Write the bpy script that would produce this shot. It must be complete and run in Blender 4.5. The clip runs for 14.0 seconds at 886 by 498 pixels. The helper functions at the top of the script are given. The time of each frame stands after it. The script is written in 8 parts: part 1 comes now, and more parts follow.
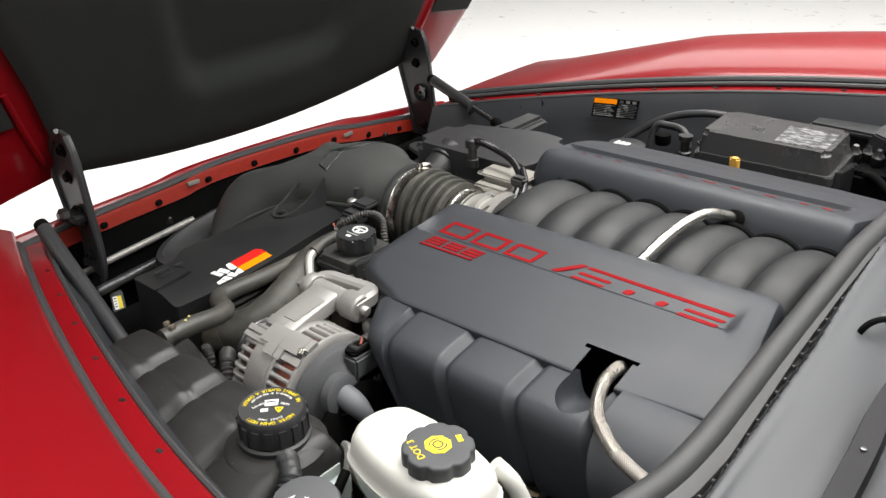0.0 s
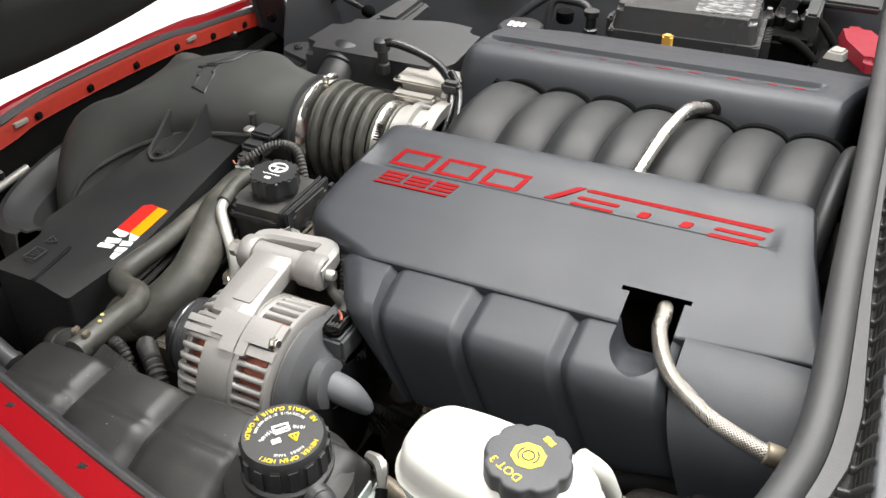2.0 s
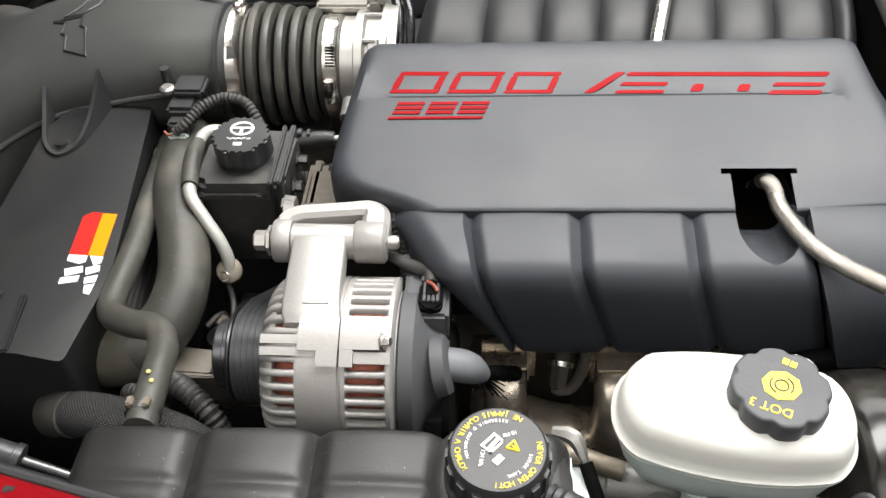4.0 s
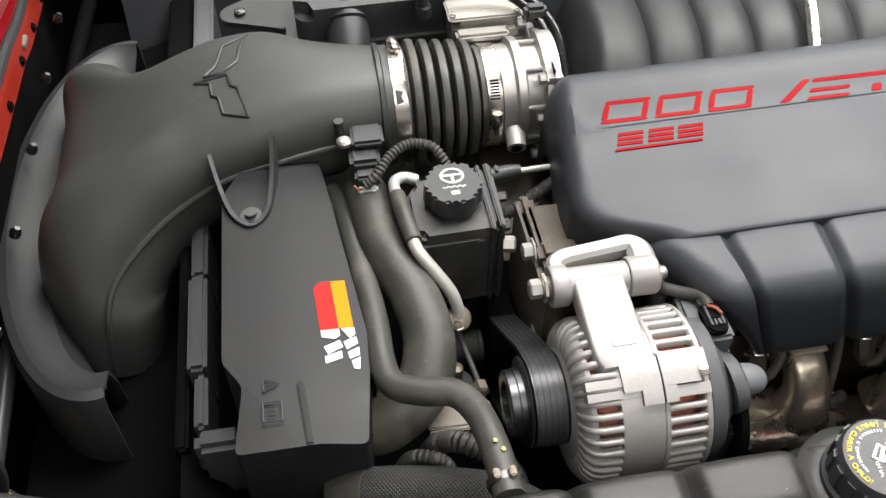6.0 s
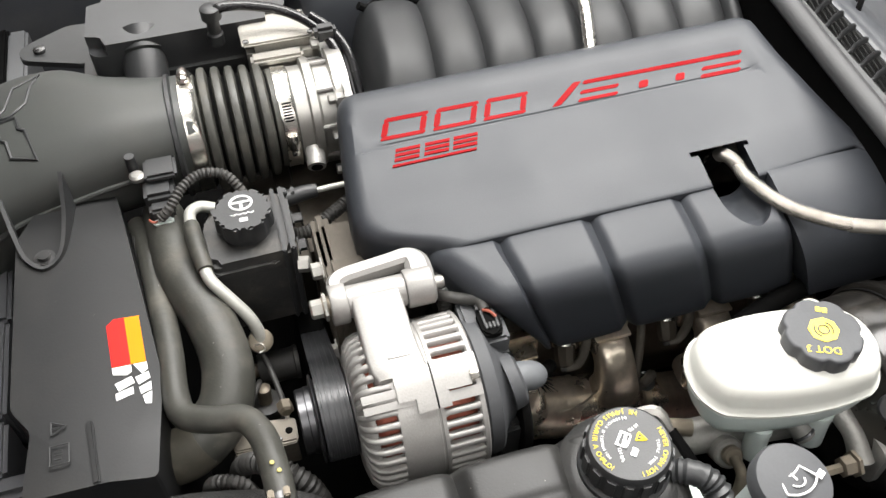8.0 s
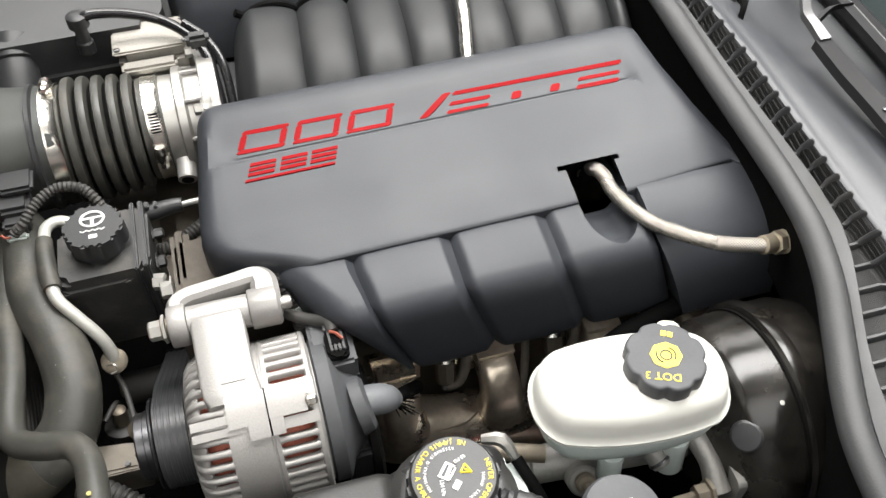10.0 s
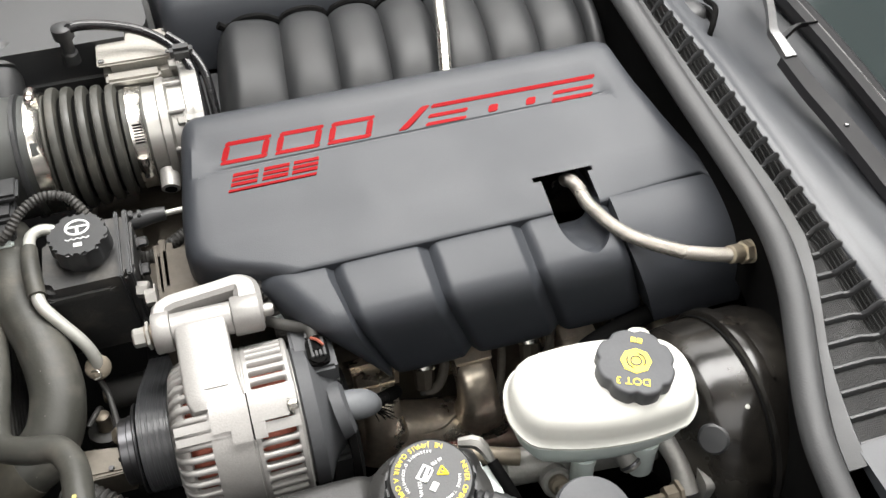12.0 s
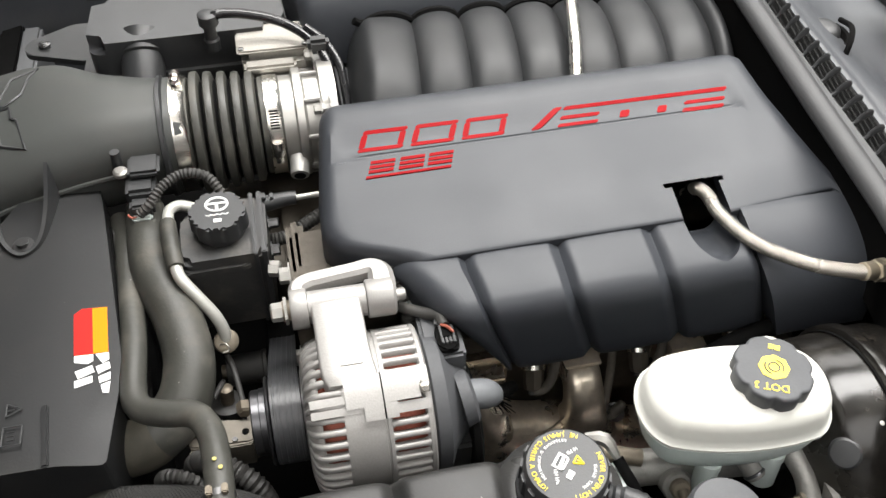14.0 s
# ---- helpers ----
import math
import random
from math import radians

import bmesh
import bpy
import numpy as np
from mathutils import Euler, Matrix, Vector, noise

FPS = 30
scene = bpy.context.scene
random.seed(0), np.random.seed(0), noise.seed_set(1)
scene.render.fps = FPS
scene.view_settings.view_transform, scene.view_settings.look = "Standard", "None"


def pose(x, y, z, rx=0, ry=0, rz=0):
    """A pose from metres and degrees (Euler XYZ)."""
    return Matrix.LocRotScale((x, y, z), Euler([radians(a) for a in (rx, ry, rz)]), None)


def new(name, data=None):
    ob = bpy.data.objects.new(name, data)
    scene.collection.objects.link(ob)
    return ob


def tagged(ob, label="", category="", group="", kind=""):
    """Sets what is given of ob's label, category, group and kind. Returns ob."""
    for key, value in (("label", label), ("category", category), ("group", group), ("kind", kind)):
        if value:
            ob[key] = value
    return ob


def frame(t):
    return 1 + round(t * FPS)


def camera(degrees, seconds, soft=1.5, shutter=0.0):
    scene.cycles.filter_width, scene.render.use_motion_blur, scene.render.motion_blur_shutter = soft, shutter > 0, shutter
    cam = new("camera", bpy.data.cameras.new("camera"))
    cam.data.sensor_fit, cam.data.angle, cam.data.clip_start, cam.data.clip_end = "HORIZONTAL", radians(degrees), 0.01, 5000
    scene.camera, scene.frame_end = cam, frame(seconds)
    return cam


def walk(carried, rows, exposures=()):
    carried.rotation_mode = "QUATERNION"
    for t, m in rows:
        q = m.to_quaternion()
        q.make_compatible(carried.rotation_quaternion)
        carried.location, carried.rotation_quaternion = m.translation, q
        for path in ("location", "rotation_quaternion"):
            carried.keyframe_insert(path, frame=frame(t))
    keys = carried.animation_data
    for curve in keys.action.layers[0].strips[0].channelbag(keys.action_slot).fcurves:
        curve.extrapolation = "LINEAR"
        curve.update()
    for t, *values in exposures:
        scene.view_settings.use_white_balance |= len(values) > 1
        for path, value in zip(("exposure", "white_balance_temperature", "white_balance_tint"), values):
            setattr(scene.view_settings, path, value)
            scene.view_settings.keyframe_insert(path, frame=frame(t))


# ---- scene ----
cam = camera(52.7, 14.0)
METRES, EYE, TILT, LEAN, TURN = 1.44, 1.305, -25.0, 0.0, 41.3
ROWS = [
    (0.0, 0.0, 0.0, 0.0, -0.0, 0.0, -0.0),
    (0.5, -0.025, 0.0374, 0.0126, -2.07, -0.66, 0.74),
    (1.0, -0.0452, 0.076, 0.0291, -4.45, -2.46, 1.33),
    (1.5, -0.0783, 0.1037, 0.0447, -8.33, -5.52, 2.59),
    (2.0, -0.1248, 0.1389, 0.0537, -14.42, -9.23, 6.28),
    (4.5, -0.3095, 0.3513, 0.1531, -38.59, -24.46, 17.58),
    (5.0, -0.3596, 0.4103, 0.1953, -41.96, -25.95, 18.12),
    (5.5, -0.3967, 0.4383, 0.2304, -45.4, -27.69, 18.72),
    (6.0, -0.4244, 0.4466, 0.2466, -48.3, -29.09, 19.49),
    (6.5, -0.4358, 0.4438, 0.2519, -50.54, -30.03, 20.06),
    (7.0, -0.4251, 0.4181, 0.2527, -52.55, -30.86, 20.6),
    (7.5, -0.4072, 0.3897, 0.2459, -53.89, -31.64, 21.41),
    (8.0, -0.3688, 0.3669, 0.2368, -54.78, -32.07, 21.7),
    (8.5, -0.3308, 0.3489, 0.2212, -54.75, -32.29, 21.9),
    (9.0, -0.3092, 0.3299, 0.2123, -54.38, -32.26, 22.13),
    (11.5, -0.3052, 0.2973, 0.2044, -55.75, -32.23, 20.84),
    (12.0, -0.309, 0.3009, 0.2123, -55.9, -32.2, 20.89),
    (12.5, -0.3372, 0.3254, 0.2267, -56.02, -31.59, 20.75),
    (13.0, -0.3594, 0.3347, 0.2311, -55.71, -31.07, 20.66),
    (13.5, -0.3592, 0.3324, 0.2229, -53.94, -30.43, 19.51),
    (14.0, -0.3536, 0.3331, 0.2188, -50.93, -29.0, 19.26),
]
LEVEL = pose(0, 0, 0.86) @ pose(0, 0, 0, -2.75) @ pose(0, 0, -0.86)
walk(cam, [(t, LEVEL @ pose(0.69, -0.9325, EYE, TILT, LEAN, TURN) @ pose(METRES * x, METRES * y, METRES * z, 90 + pitch, roll, yaw)) for t, x, y, z, yaw, pitch, roll in ROWS],
     exposures=[(0.0, -0.38), (0.5, 0.04), (1.0, 0.08), (1.5, 0.03), (2.2, 0.0), (4.5, 0.0), (5.5, -0.04), (6.5, 0.04), (8.0, 0.09), (9.0, 0.02), (14.0, 0.0)])
from mathutils.bvhtree import BVHTree

# ---- light ----
world = bpy.data.worlds.new("room_air")
world.use_nodes = True
world.node_tree.nodes["Background"].inputs[0].default_value = (0.9, 0.95, 1.0, 1)
world.node_tree.nodes["Background"].inputs[1].default_value = 0.012
scene.world = world


def area_lamp(name, m, sx, sy, watts, colour):
    data = bpy.data.lights.new(name, "AREA")
    data.shape, data.size, data.size_y, data.energy, data.color = "RECTANGLE", sx, sy, watts, colour
    ob = new(name, data)
    ob.matrix_world = m
    return ob


# overhead strips assumed out of view; the near one is added as fill
LAMPS = [(0.5, 430.0, 1.2), (3.1, 235.0, 2.2), (-2.2, 95.0, 1.8)]
for lamp_y, lamp_watts, lamp_wide in LAMPS:
    area_lamp("assumed_strip_lamp", pose(0.2, lamp_y, 3.38), 6.0, lamp_wide, lamp_watts, (1.0, 0.98, 0.955))

# ---- materials ----


def material(name, base, rough=0.5, metal=0.0, grain=0.15, grain_scale=300.0, bump=0.1, wear=0.15, wear_scale=9.0,
             dust=0.0, coat=0.0, spec=0.5, subsurface=0.0, specks=0.0):
    """A surface with a base colour, fine grain, broad uneven wear and a little dust."""
    m = bpy.data.materials.new(name)
    m.use_nodes = True
    nt = m.node_tree
    b = nt.nodes["Principled BSDF"]
    tc = nt.nodes.new("ShaderNodeTexCoord")
    fine = nt.nodes.new("ShaderNodeTexNoise")
    fine.inputs["Scale"].default_value, fine.inputs["Detail"].default_value = grain_scale, 3
    broad = nt.nodes.new("ShaderNodeTexNoise")
    broad.inputs["Scale"].default_value, broad.inputs["Detail"].default_value = wear_scale, 5
    broad.inputs["Roughness"].default_value = 0.6
    nt.links.new(tc.outputs["Object"], fine.inputs["Vector"])
    nt.links.new(tc.outputs["Object"], broad.inputs["Vector"])
    mix = nt.nodes.new("ShaderNodeMix")
    mix.data_type = "RGBA"
    lo = [c * (1 - grain) for c in base]
    hi = [min(1, c * (1 + grain)) for c in base]
    mix.inputs["A"].default_value, mix.inputs["B"].default_value = (*lo, 1), (*hi, 1)
    nt.links.new(fine.outputs["Fac"], mix.inputs["Factor"])
    colour = mix.outputs["Result"]
    if dust > 0:
        ramp = nt.nodes.new("ShaderNodeMapRange")
        ramp.inputs["From Min"].default_value, ramp.inputs["From Max"].default_value = 0.5, 0.8
        ramp.inputs["To Max"].default_value = dust
        nt.links.new(broad.outputs["Fac"], ramp.inputs["Value"])
        dm = nt.nodes.new("ShaderNodeMix")
        dm.data_type = "RGBA"
        dm.inputs["B"].default_value = (0.30, 0.27, 0.22, 1)
        nt.links.new(ramp.outputs["Result"], dm.inputs["Factor"])
        nt.links.new(colour, dm.inputs["A"])
        colour = dm.outputs["Result"]
    if specks > 0:
        # scattered pale grains of dust
        cell = nt.nodes.new("ShaderNodeTexVoronoi")
        cell.inputs["Scale"].default_value = specks
        nt.links.new(tc.outputs["Object"], cell.inputs["Vector"])
        near = nt.nodes.new("ShaderNodeMath")
        near.operation = "LESS_THAN"
        near.inputs[1].default_value = 0.0005 * specks
        nt.links.new(cell.outputs["Distance"], near.inputs[0])
        sep = nt.nodes.new("ShaderNodeSeparateColor")
        nt.links.new(cell.outputs["Color"], sep.inputs["Color"])
        some = nt.nodes.new("ShaderNodeMath")
        some.operation = "MULTIPLY"
        nt.links.new(near.outputs["Value"], some.inputs[0])
        nt.links.new(sep.outputs["Red"], some.inputs[1])
        sm = nt.nodes.new("ShaderNodeMix")
        sm.data_type = "RGBA"
        sm.inputs["B"].default_value = (0.34, 0.33, 0.30, 1)
        nt.links.new(some.outputs["Value"], sm.inputs["Factor"])
        nt.links.new(colour, sm.inputs["A"])
        colour = sm.outputs["Result"]
    nt.links.new(colour, b.inputs["Base Color"])
    rr = nt.nodes.new("ShaderNodeMapRange")
    rr.inputs["From Min"].default_value, rr.inputs["From Max"].default_value = 0.3, 0.7
    rr.inputs["To Min"].default_value, rr.inputs["To Max"].default_value = max(0.03, rough - wear), min(1, rough + wear)
    nt.links.new(broad.outputs["Fac"], rr.inputs["Value"])
    nt.links.new(rr.outputs["Result"], b.inputs["Roughness"])
    b.inputs["Metallic"].default_value = metal
    b.inputs["Specular IOR Level"].default_value = spec
    b.inputs["Coat Weight"].default_value = coat
    b.inputs["Coat Roughness"].default_value = 0.10
    b.inputs["Subsurface Weight"].default_value = subsurface
    b.inputs["Subsurface Radius"].default_value = (0.01, 0.01, 0.01)
    if bump > 0:
        bp = nt.nodes.new("ShaderNodeBump")
        bp.inputs["Strength"].default_value, bp.inputs["Distance"].default_value = bump, 0.001
        nt.links.new(fine.outputs["Fac"], bp.inputs["Height"])
        nt.links.new(bp.outputs["Normal"], b.inputs["Normal"])
    return m


COVER = material("cover_plastic", (0.0285, 0.0315, 0.0370), 0.48, grain=0.12, grain_scale=900, bump=0.12, wear=0.06, spec=0.41, specks=24.0)
BLACK = material("black_plastic", (0.026, 0.027, 0.028), 0.45, grain_scale=700, bump=0.15, wear=0.1, dust=0.05)
SATIN = material("satin_black_plastic", (0.032, 0.033, 0.035), 0.36, grain_scale=500, bump=0.06, wear=0.08, dust=0.04)
DUSTY = material("dusty_black_plastic", (0.034, 0.033, 0.031), 0.62, grain_scale=260, bump=0.2, dust=0.14, wear_scale=14)
TANK = material("tank_plastic", (0.0165, 0.0165, 0.016), 0.46, grain_scale=500, bump=0.18, wear=0.1, dust=0.05, specks=110.0, spec=0.4, wear_scale=14)
RUBBER = material("hose_rubber", (0.043, 0.043, 0.037), 0.50, grain_scale=220, bump=0.22, wear=0.2, dust=0.26, wear_scale=24, specks=80.0)
SEAL = material("seal_rubber", (0.032, 0.033, 0.034), 0.55, grain_scale=600, bump=0.15, wear=0.08)
DECK = material("cowl_plastic", (0.034, 0.037, 0.042), 0.46, grain_scale=600, bump=0.06, wear=0.07, dust=0.04, specks=30.0, wear_scale=5, spec=0.62)
MESH = material("fine_mesh", (0.014, 0.014, 0.0135), 0.5, grain=0.2, grain_scale=700, bump=0.0, spec=0.3)
ARM = material("wiper_black", (0.010, 0.010, 0.011), 0.45, grain_scale=500, bump=0.05, wear=0.08, spec=0.2)
# near-black: shade of holes and deep bay put into the colour; also black parts
PIT = material("black_and_shade", (0.003, 0.003, 0.003), 0.8, grain_scale=60, bump=0.3, dust=0.01, spec=0.06)
GREASY = material("greasy_iron", (0.072, 0.061, 0.047), 0.6, metal=0.3, grain_scale=120, bump=0.5, dust=0.3, wear_scale=22)
LINER = material("hood_liner", (0.0235, 0.026, 0.0245), 0.95, grain_scale=800, bump=0.5, dust=0.02, spec=0.1)
PAINT = material("red_paint", (0.19, 0.0028, 0.006), 0.42, metal=0.0, spec=0.12, grain=0.08, grain_scale=1500, bump=0.0, wear=0.03, coat=0.6)
PAINT.node_tree.nodes["Principled BSDF"].inputs["Coat Roughness"].default_value = 0.15
INNER = material("inner_panel_plastic", (0.024, 0.026, 0.030), 0.44, grain_scale=500, bump=0.08, wear=0.08, dust=0.06, specks=40.0)
LEDGE = material("grey_ledge", (0.075, 0.078, 0.082), 0.5, grain_scale=300, bump=0.1, dust=0.1)
FLANGE = material("red_flange", (0.20, 0.012, 0.005), 0.6, grain=0.2, grain_scale=120, bump=0.1, dust=0.03, spec=0.2)
ALLOY = material("cast_alloy", (0.312, 0.303, 0.290), 0.50, metal=0.42, grain=0.12, grain_scale=600, bump=0.15, wear=0.1, dust=0.08)
ALLOYDULL = material("dull_cast_alloy", (0.245, 0.24, 0.225), 0.5, metal=0.5, grain=0.2, grain_scale=260, bump=0.35, dust=0.25, wear_scale=20)
MACHINED = material("machined_alloy", (0.42, 0.41, 0.385), 0.42, metal=0.8, grain=0.06, grain_scale=300, bump=0.1, wear=0.1)
STEEL = material("bright_steel", (0.72, 0.70, 0.65), 0.27, metal=1.0, grain=0.08, grain_scale=200, bump=0.05, wear=0.08)
DARK_STEEL = material("dark_steel", (0.12, 0.12, 0.12), 0.3, metal=0.9, grain_scale=200, bump=0.05)
EXHAUST = material("exhaust_iron", (0.63, 0.555, 0.455), 0.32, metal=0.8, grain=0.3, grain_scale=120, bump=0.45, dust=0.18, wear_scale=16)
OLDIRON = material("brown_stained_iron", (0.17, 0.145, 0.11), 0.5, metal=0.5, grain=0.35, grain_scale=120, bump=0.5, dust=0.22, wear_scale=16)
COPPER = material("copper_wire", (0.29, 0.080, 0.050), 0.55, metal=0.35, grain=0.6, grain_scale=500, bump=0.6)
WHITE = material("milk_plastic", (0.62, 0.62, 0.575), 0.38, grain=0.02, bump=0.03, subsurface=0.15, wear=0.05)
MILKY = material("grey_milk_plastic", (0.50, 0.55, 0.53), 0.4, grain=0.05, bump=0.05, wear=0.05)
RED_PRINT = material("red_lettering", (0.22, 0.004, 0.006), 0.6, grain=0.15, grain_scale=600, bump=0.08, spec=0.08)
ORANGE = material("orange_sticker", (0.78, 0.22, 0.0), 0.5, grain=0.03, bump=0.0, spec=0.12)
SCARLET = material("red_sticker", (0.52, 0.014, 0.010), 0.5, grain=0.03, bump=0.0, spec=0.12)
PAPER = material("white_print", (0.78, 0.78, 0.77), 0.4, grain=0.03, bump=0.0)
YELLOW = material("yellow_print", (0.80, 0.62, 0.02), 0.4, grain=0.05, bump=0.0)
TEAL = material("teal_plastic", (0.10, 0.32, 0.32), 0.4, grain=0.05, bump=0.03)
BOOT = material("grey_boot", (0.054, 0.056, 0.060), 0.6, grain=0.1, grain_scale=400, bump=0.1)
GLASS = material("dark_glass", (0.02, 0.026, 0.026), 0.05, grain=0.02, bump=0.0, wear=0.01, spec=0.22)
FLOOR = material("floor_paint", (0.80, 0.80, 0.79), 0.35, grain=0.01, grain_scale=30, bump=0.02, wear=0.1)
WALL = material("wall_paint", (0.30, 0.30, 0.30), 0.7, grain=0.02, grain_scale=40, bump=0.05)
CEILING = material("ceiling_paint", (0.62, 0.62, 0.61), 0.7, grain=0.02, grain_scale=40, bump=0.05)

BRAID = material("steel_braid", (0.47, 0.44, 0.395), 0.27, metal=0.9, grain=0.1, grain_scale=300, bump=0.0)
SLEEVE = material("woven_sleeve", (0.030, 0.030, 0.029), 0.6, grain=0.1, grain_scale=300, bump=0.0, dust=0.1)


def weave(m, scale, depth):
    """Crossed strands on a sleeve, laid over its two surface coordinates."""
    nt = m.node_tree
    b = nt.nodes["Principled BSDF"]
    uv = nt.nodes.new("ShaderNodeUVMap")
    waves = []
    for turn in (0.8, -0.8):
        mp = nt.nodes.new("ShaderNodeMapping")
        mp.inputs["Rotation"].default_value = (0, 0, turn)
        nt.links.new(uv.outputs["UV"], mp.inputs["Vector"])
        w = nt.nodes.new("ShaderNodeTexWave")
        w.inputs["Scale"].default_value = scale
        nt.links.new(mp.outputs["Vector"], w.inputs["Vector"])
        waves.append(w)
    top = nt.nodes.new("ShaderNodeMath")
    top.operation = "MAXIMUM"
    for k, w in enumerate(waves):
        nt.links.new(w.outputs["Fac"], top.inputs[k])
    bp = nt.nodes.new("ShaderNodeBump")
    bp.inputs["Strength"].default_value, bp.inputs["Distance"].default_value = 1.0, depth
    nt.links.new(top.outputs["Value"], bp.inputs["Height"])
    nt.links.new(bp.outputs["Normal"], b.inputs["Normal"])
    # darker gaps between the strands
    old = b.inputs["Base Color"].links[0].from_socket
    gap = nt.nodes.new("ShaderNodeMix")
    gap.data_type = "RGBA"
    gap.blend_type = "MULTIPLY"
    gap.inputs["Factor"].default_value = 1.0
    ramp = nt.nodes.new("ShaderNodeMapRange")
    ramp.inputs["From Min"].default_value, ramp.inputs["From Max"].default_value = 0.35, 0.8
    ramp.inputs["To Min"].default_value = 0.28
    nt.links.new(top.outputs["Value"], ramp.inputs["Value"])
    nt.links.new(old, gap.inputs["A"])
    nt.links.new(ramp.outputs["Result"], gap.inputs["B"])
    nt.links.new(gap.outputs["Result"], b.inputs["Base Color"])


weave(BRAID, 175.0, 0.0006)
weave(SLEEVE, 130.0, 0.0010)


def gauze(m, pitch):
    """Crossed wires over dark square holes, on the plan's two axes."""
    nt = m.node_tree
    b = nt.nodes["Principled BSDF"]
    tc = nt.nodes.new("ShaderNodeTexCoord")
    sep = nt.nodes.new("ShaderNodeSeparateXYZ")
    nt.links.new(tc.outputs["Object"], sep.inputs["Vector"])
    wires = []
    for axis in ("X", "Y"):
        k = nt.nodes.new("ShaderNodeMath")
        k.operation = "MULTIPLY"
        k.inputs[1].default_value = 2 * math.pi / pitch
        nt.links.new(sep.outputs[axis], k.inputs[0])
        w = nt.nodes.new("ShaderNodeMath")
        w.operation = "SINE"
        nt.links.new(k.outputs["Value"], w.inputs[0])
        wires.append(w)
    top = nt.nodes.new("ShaderNodeMath")
    top.operation = "MAXIMUM"
    for k, w in enumerate(wires):
        nt.links.new(w.outputs["Value"], top.inputs[k])
    ramp = nt.nodes.new("ShaderNodeMapRange")
    ramp.inputs["From Min"].default_value, ramp.inputs["From Max"].default_value = 0.45, 0.85
    nt.links.new(top.outputs["Value"], ramp.inputs["Value"])
    old = b.inputs["Base Color"].links[0].from_socket
    mix = nt.nodes.new("ShaderNodeMix")
    mix.data_type = "RGBA"
    mix.inputs["A"].default_value = (0.002, 0.002, 0.002, 1)
    nt.links.new(old, mix.inputs["B"])
    nt.links.new(ramp.outputs["Result"], mix.inputs["Factor"])
    nt.links.new(mix.outputs["Result"], b.inputs["Base Color"])
    bp = nt.nodes.new("ShaderNodeBump")
    bp.inputs["Strength"].default_value, bp.inputs["Distance"].default_value = 1.0, 0.0006
    nt.links.new(ramp.outputs["Result"], bp.inputs["Height"])
    nt.links.new(bp.outputs["Normal"], b.inputs["Normal"])


gauze(MESH, 0.0018)


def scuffed(m, under, scale):
    """Print torn off in irregular streaks, with the ground colour below."""
    nt = m.node_tree
    b = nt.nodes["Principled BSDF"]
    tc = nt.nodes.new("ShaderNodeTexCoord")
    mp = nt.nodes.new("ShaderNodeMapping")
    mp.inputs["Scale"].default_value = (1.0, 2.6, 1.0)
    mp.inputs["Rotation"].default_value = (0, 0, 0.5)
    tear = nt.nodes.new("ShaderNodeTexNoise")
    tear.inputs["Scale"].default_value, tear.inputs["Detail"].default_value = scale, 6
    nt.links.new(tc.outputs["Object"], mp.inputs["Vector"])
    nt.links.new(mp.outputs["Vector"], tear.inputs["Vector"])
    edge = nt.nodes.new("ShaderNodeMapRange")
    edge.inputs["From Min"].default_value, edge.inputs["From Max"].default_value = 0.47, 0.56
    nt.links.new(tear.outputs["Fac"], edge.inputs["Value"])
    old = b.inputs["Base Color"].links[0].from_socket
    mix = nt.nodes.new("ShaderNodeMix")
    mix.data_type = "RGBA"
    mix.inputs["A"].default_value = (*under, 1)
    nt.links.new(old, mix.inputs["B"])
    nt.links.new(edge.outputs["Result"], mix.inputs["Factor"])
    nt.links.new(mix.outputs["Result"], b.inputs["Base Color"])

# ---- building helpers ----
BASE = {}


def thing(name, at, label, category, group="", kind=""):
    ob = new(name)
    ob.location = at
    ob.empty_display_size = 0.02
    BASE[ob.name] = Vector(at)
    return tagged(ob, label, category, group, kind)


def mesh_of(bm, name, mat, angle=38):
    bmesh.ops.recalc_face_normals(bm, faces=bm.faces)
    me = bpy.data.meshes.new(name)
    bm.to_mesh(me)
    bm.free()
    me.materials.append(mat)
    for p in me.polygons:
        p.use_smooth = True
    me.set_sharp_from_angle(angle=radians(angle))
    return me


def part(name, bm, mat, parent, label="", angle=38):
    base = BASE[parent.name]
    bmesh.ops.translate(bm, verts=bm.verts, vec=-base)
    ob = new(name, mesh_of(bm, name, mat, angle))
    ob.parent = parent
    BASE[ob.name] = base
    return tagged(ob, label)


def solo(name, bm, mat, label, category, group="", kind="", angle=38):
    """A thing of one mesh, with its origin at its base."""
    vs = [v.co for v in bm.verts]
    lo = Vector([min(c[k] for c in vs) for k in range(3)])
    hi = Vector([max(c[k] for c in vs) for k in range(3)])
    base = Vector(((lo.x + hi.x) / 2, (lo.y + hi.y) / 2, lo.z))
    bmesh.ops.translate(bm, verts=bm.verts, vec=-base)
    ob = new(name, mesh_of(bm, name, mat, angle))
    ob.location = base
    BASE[ob.name] = base
    return tagged(ob, label, category, group, kind)


def bevel(bm, width, seg=2, edges=None):
    if width > 0:
        pick = edges if edges is not None else [e for e in bm.edges if e.is_manifold and e.calc_face_angle(0) > 0.5]
        bmesh.ops.bevel(bm, geom=pick, offset=width, segments=seg, affect="EDGES", clamp_overlap=True)
    return bm


def join(*bms):
    out = bms[0]
    for other in bms[1:]:
        me = bpy.data.meshes.new("join")
        other.to_mesh(me)
        other.free()
        out.from_mesh(me)
        bpy.data.meshes.remove(me)
    return out


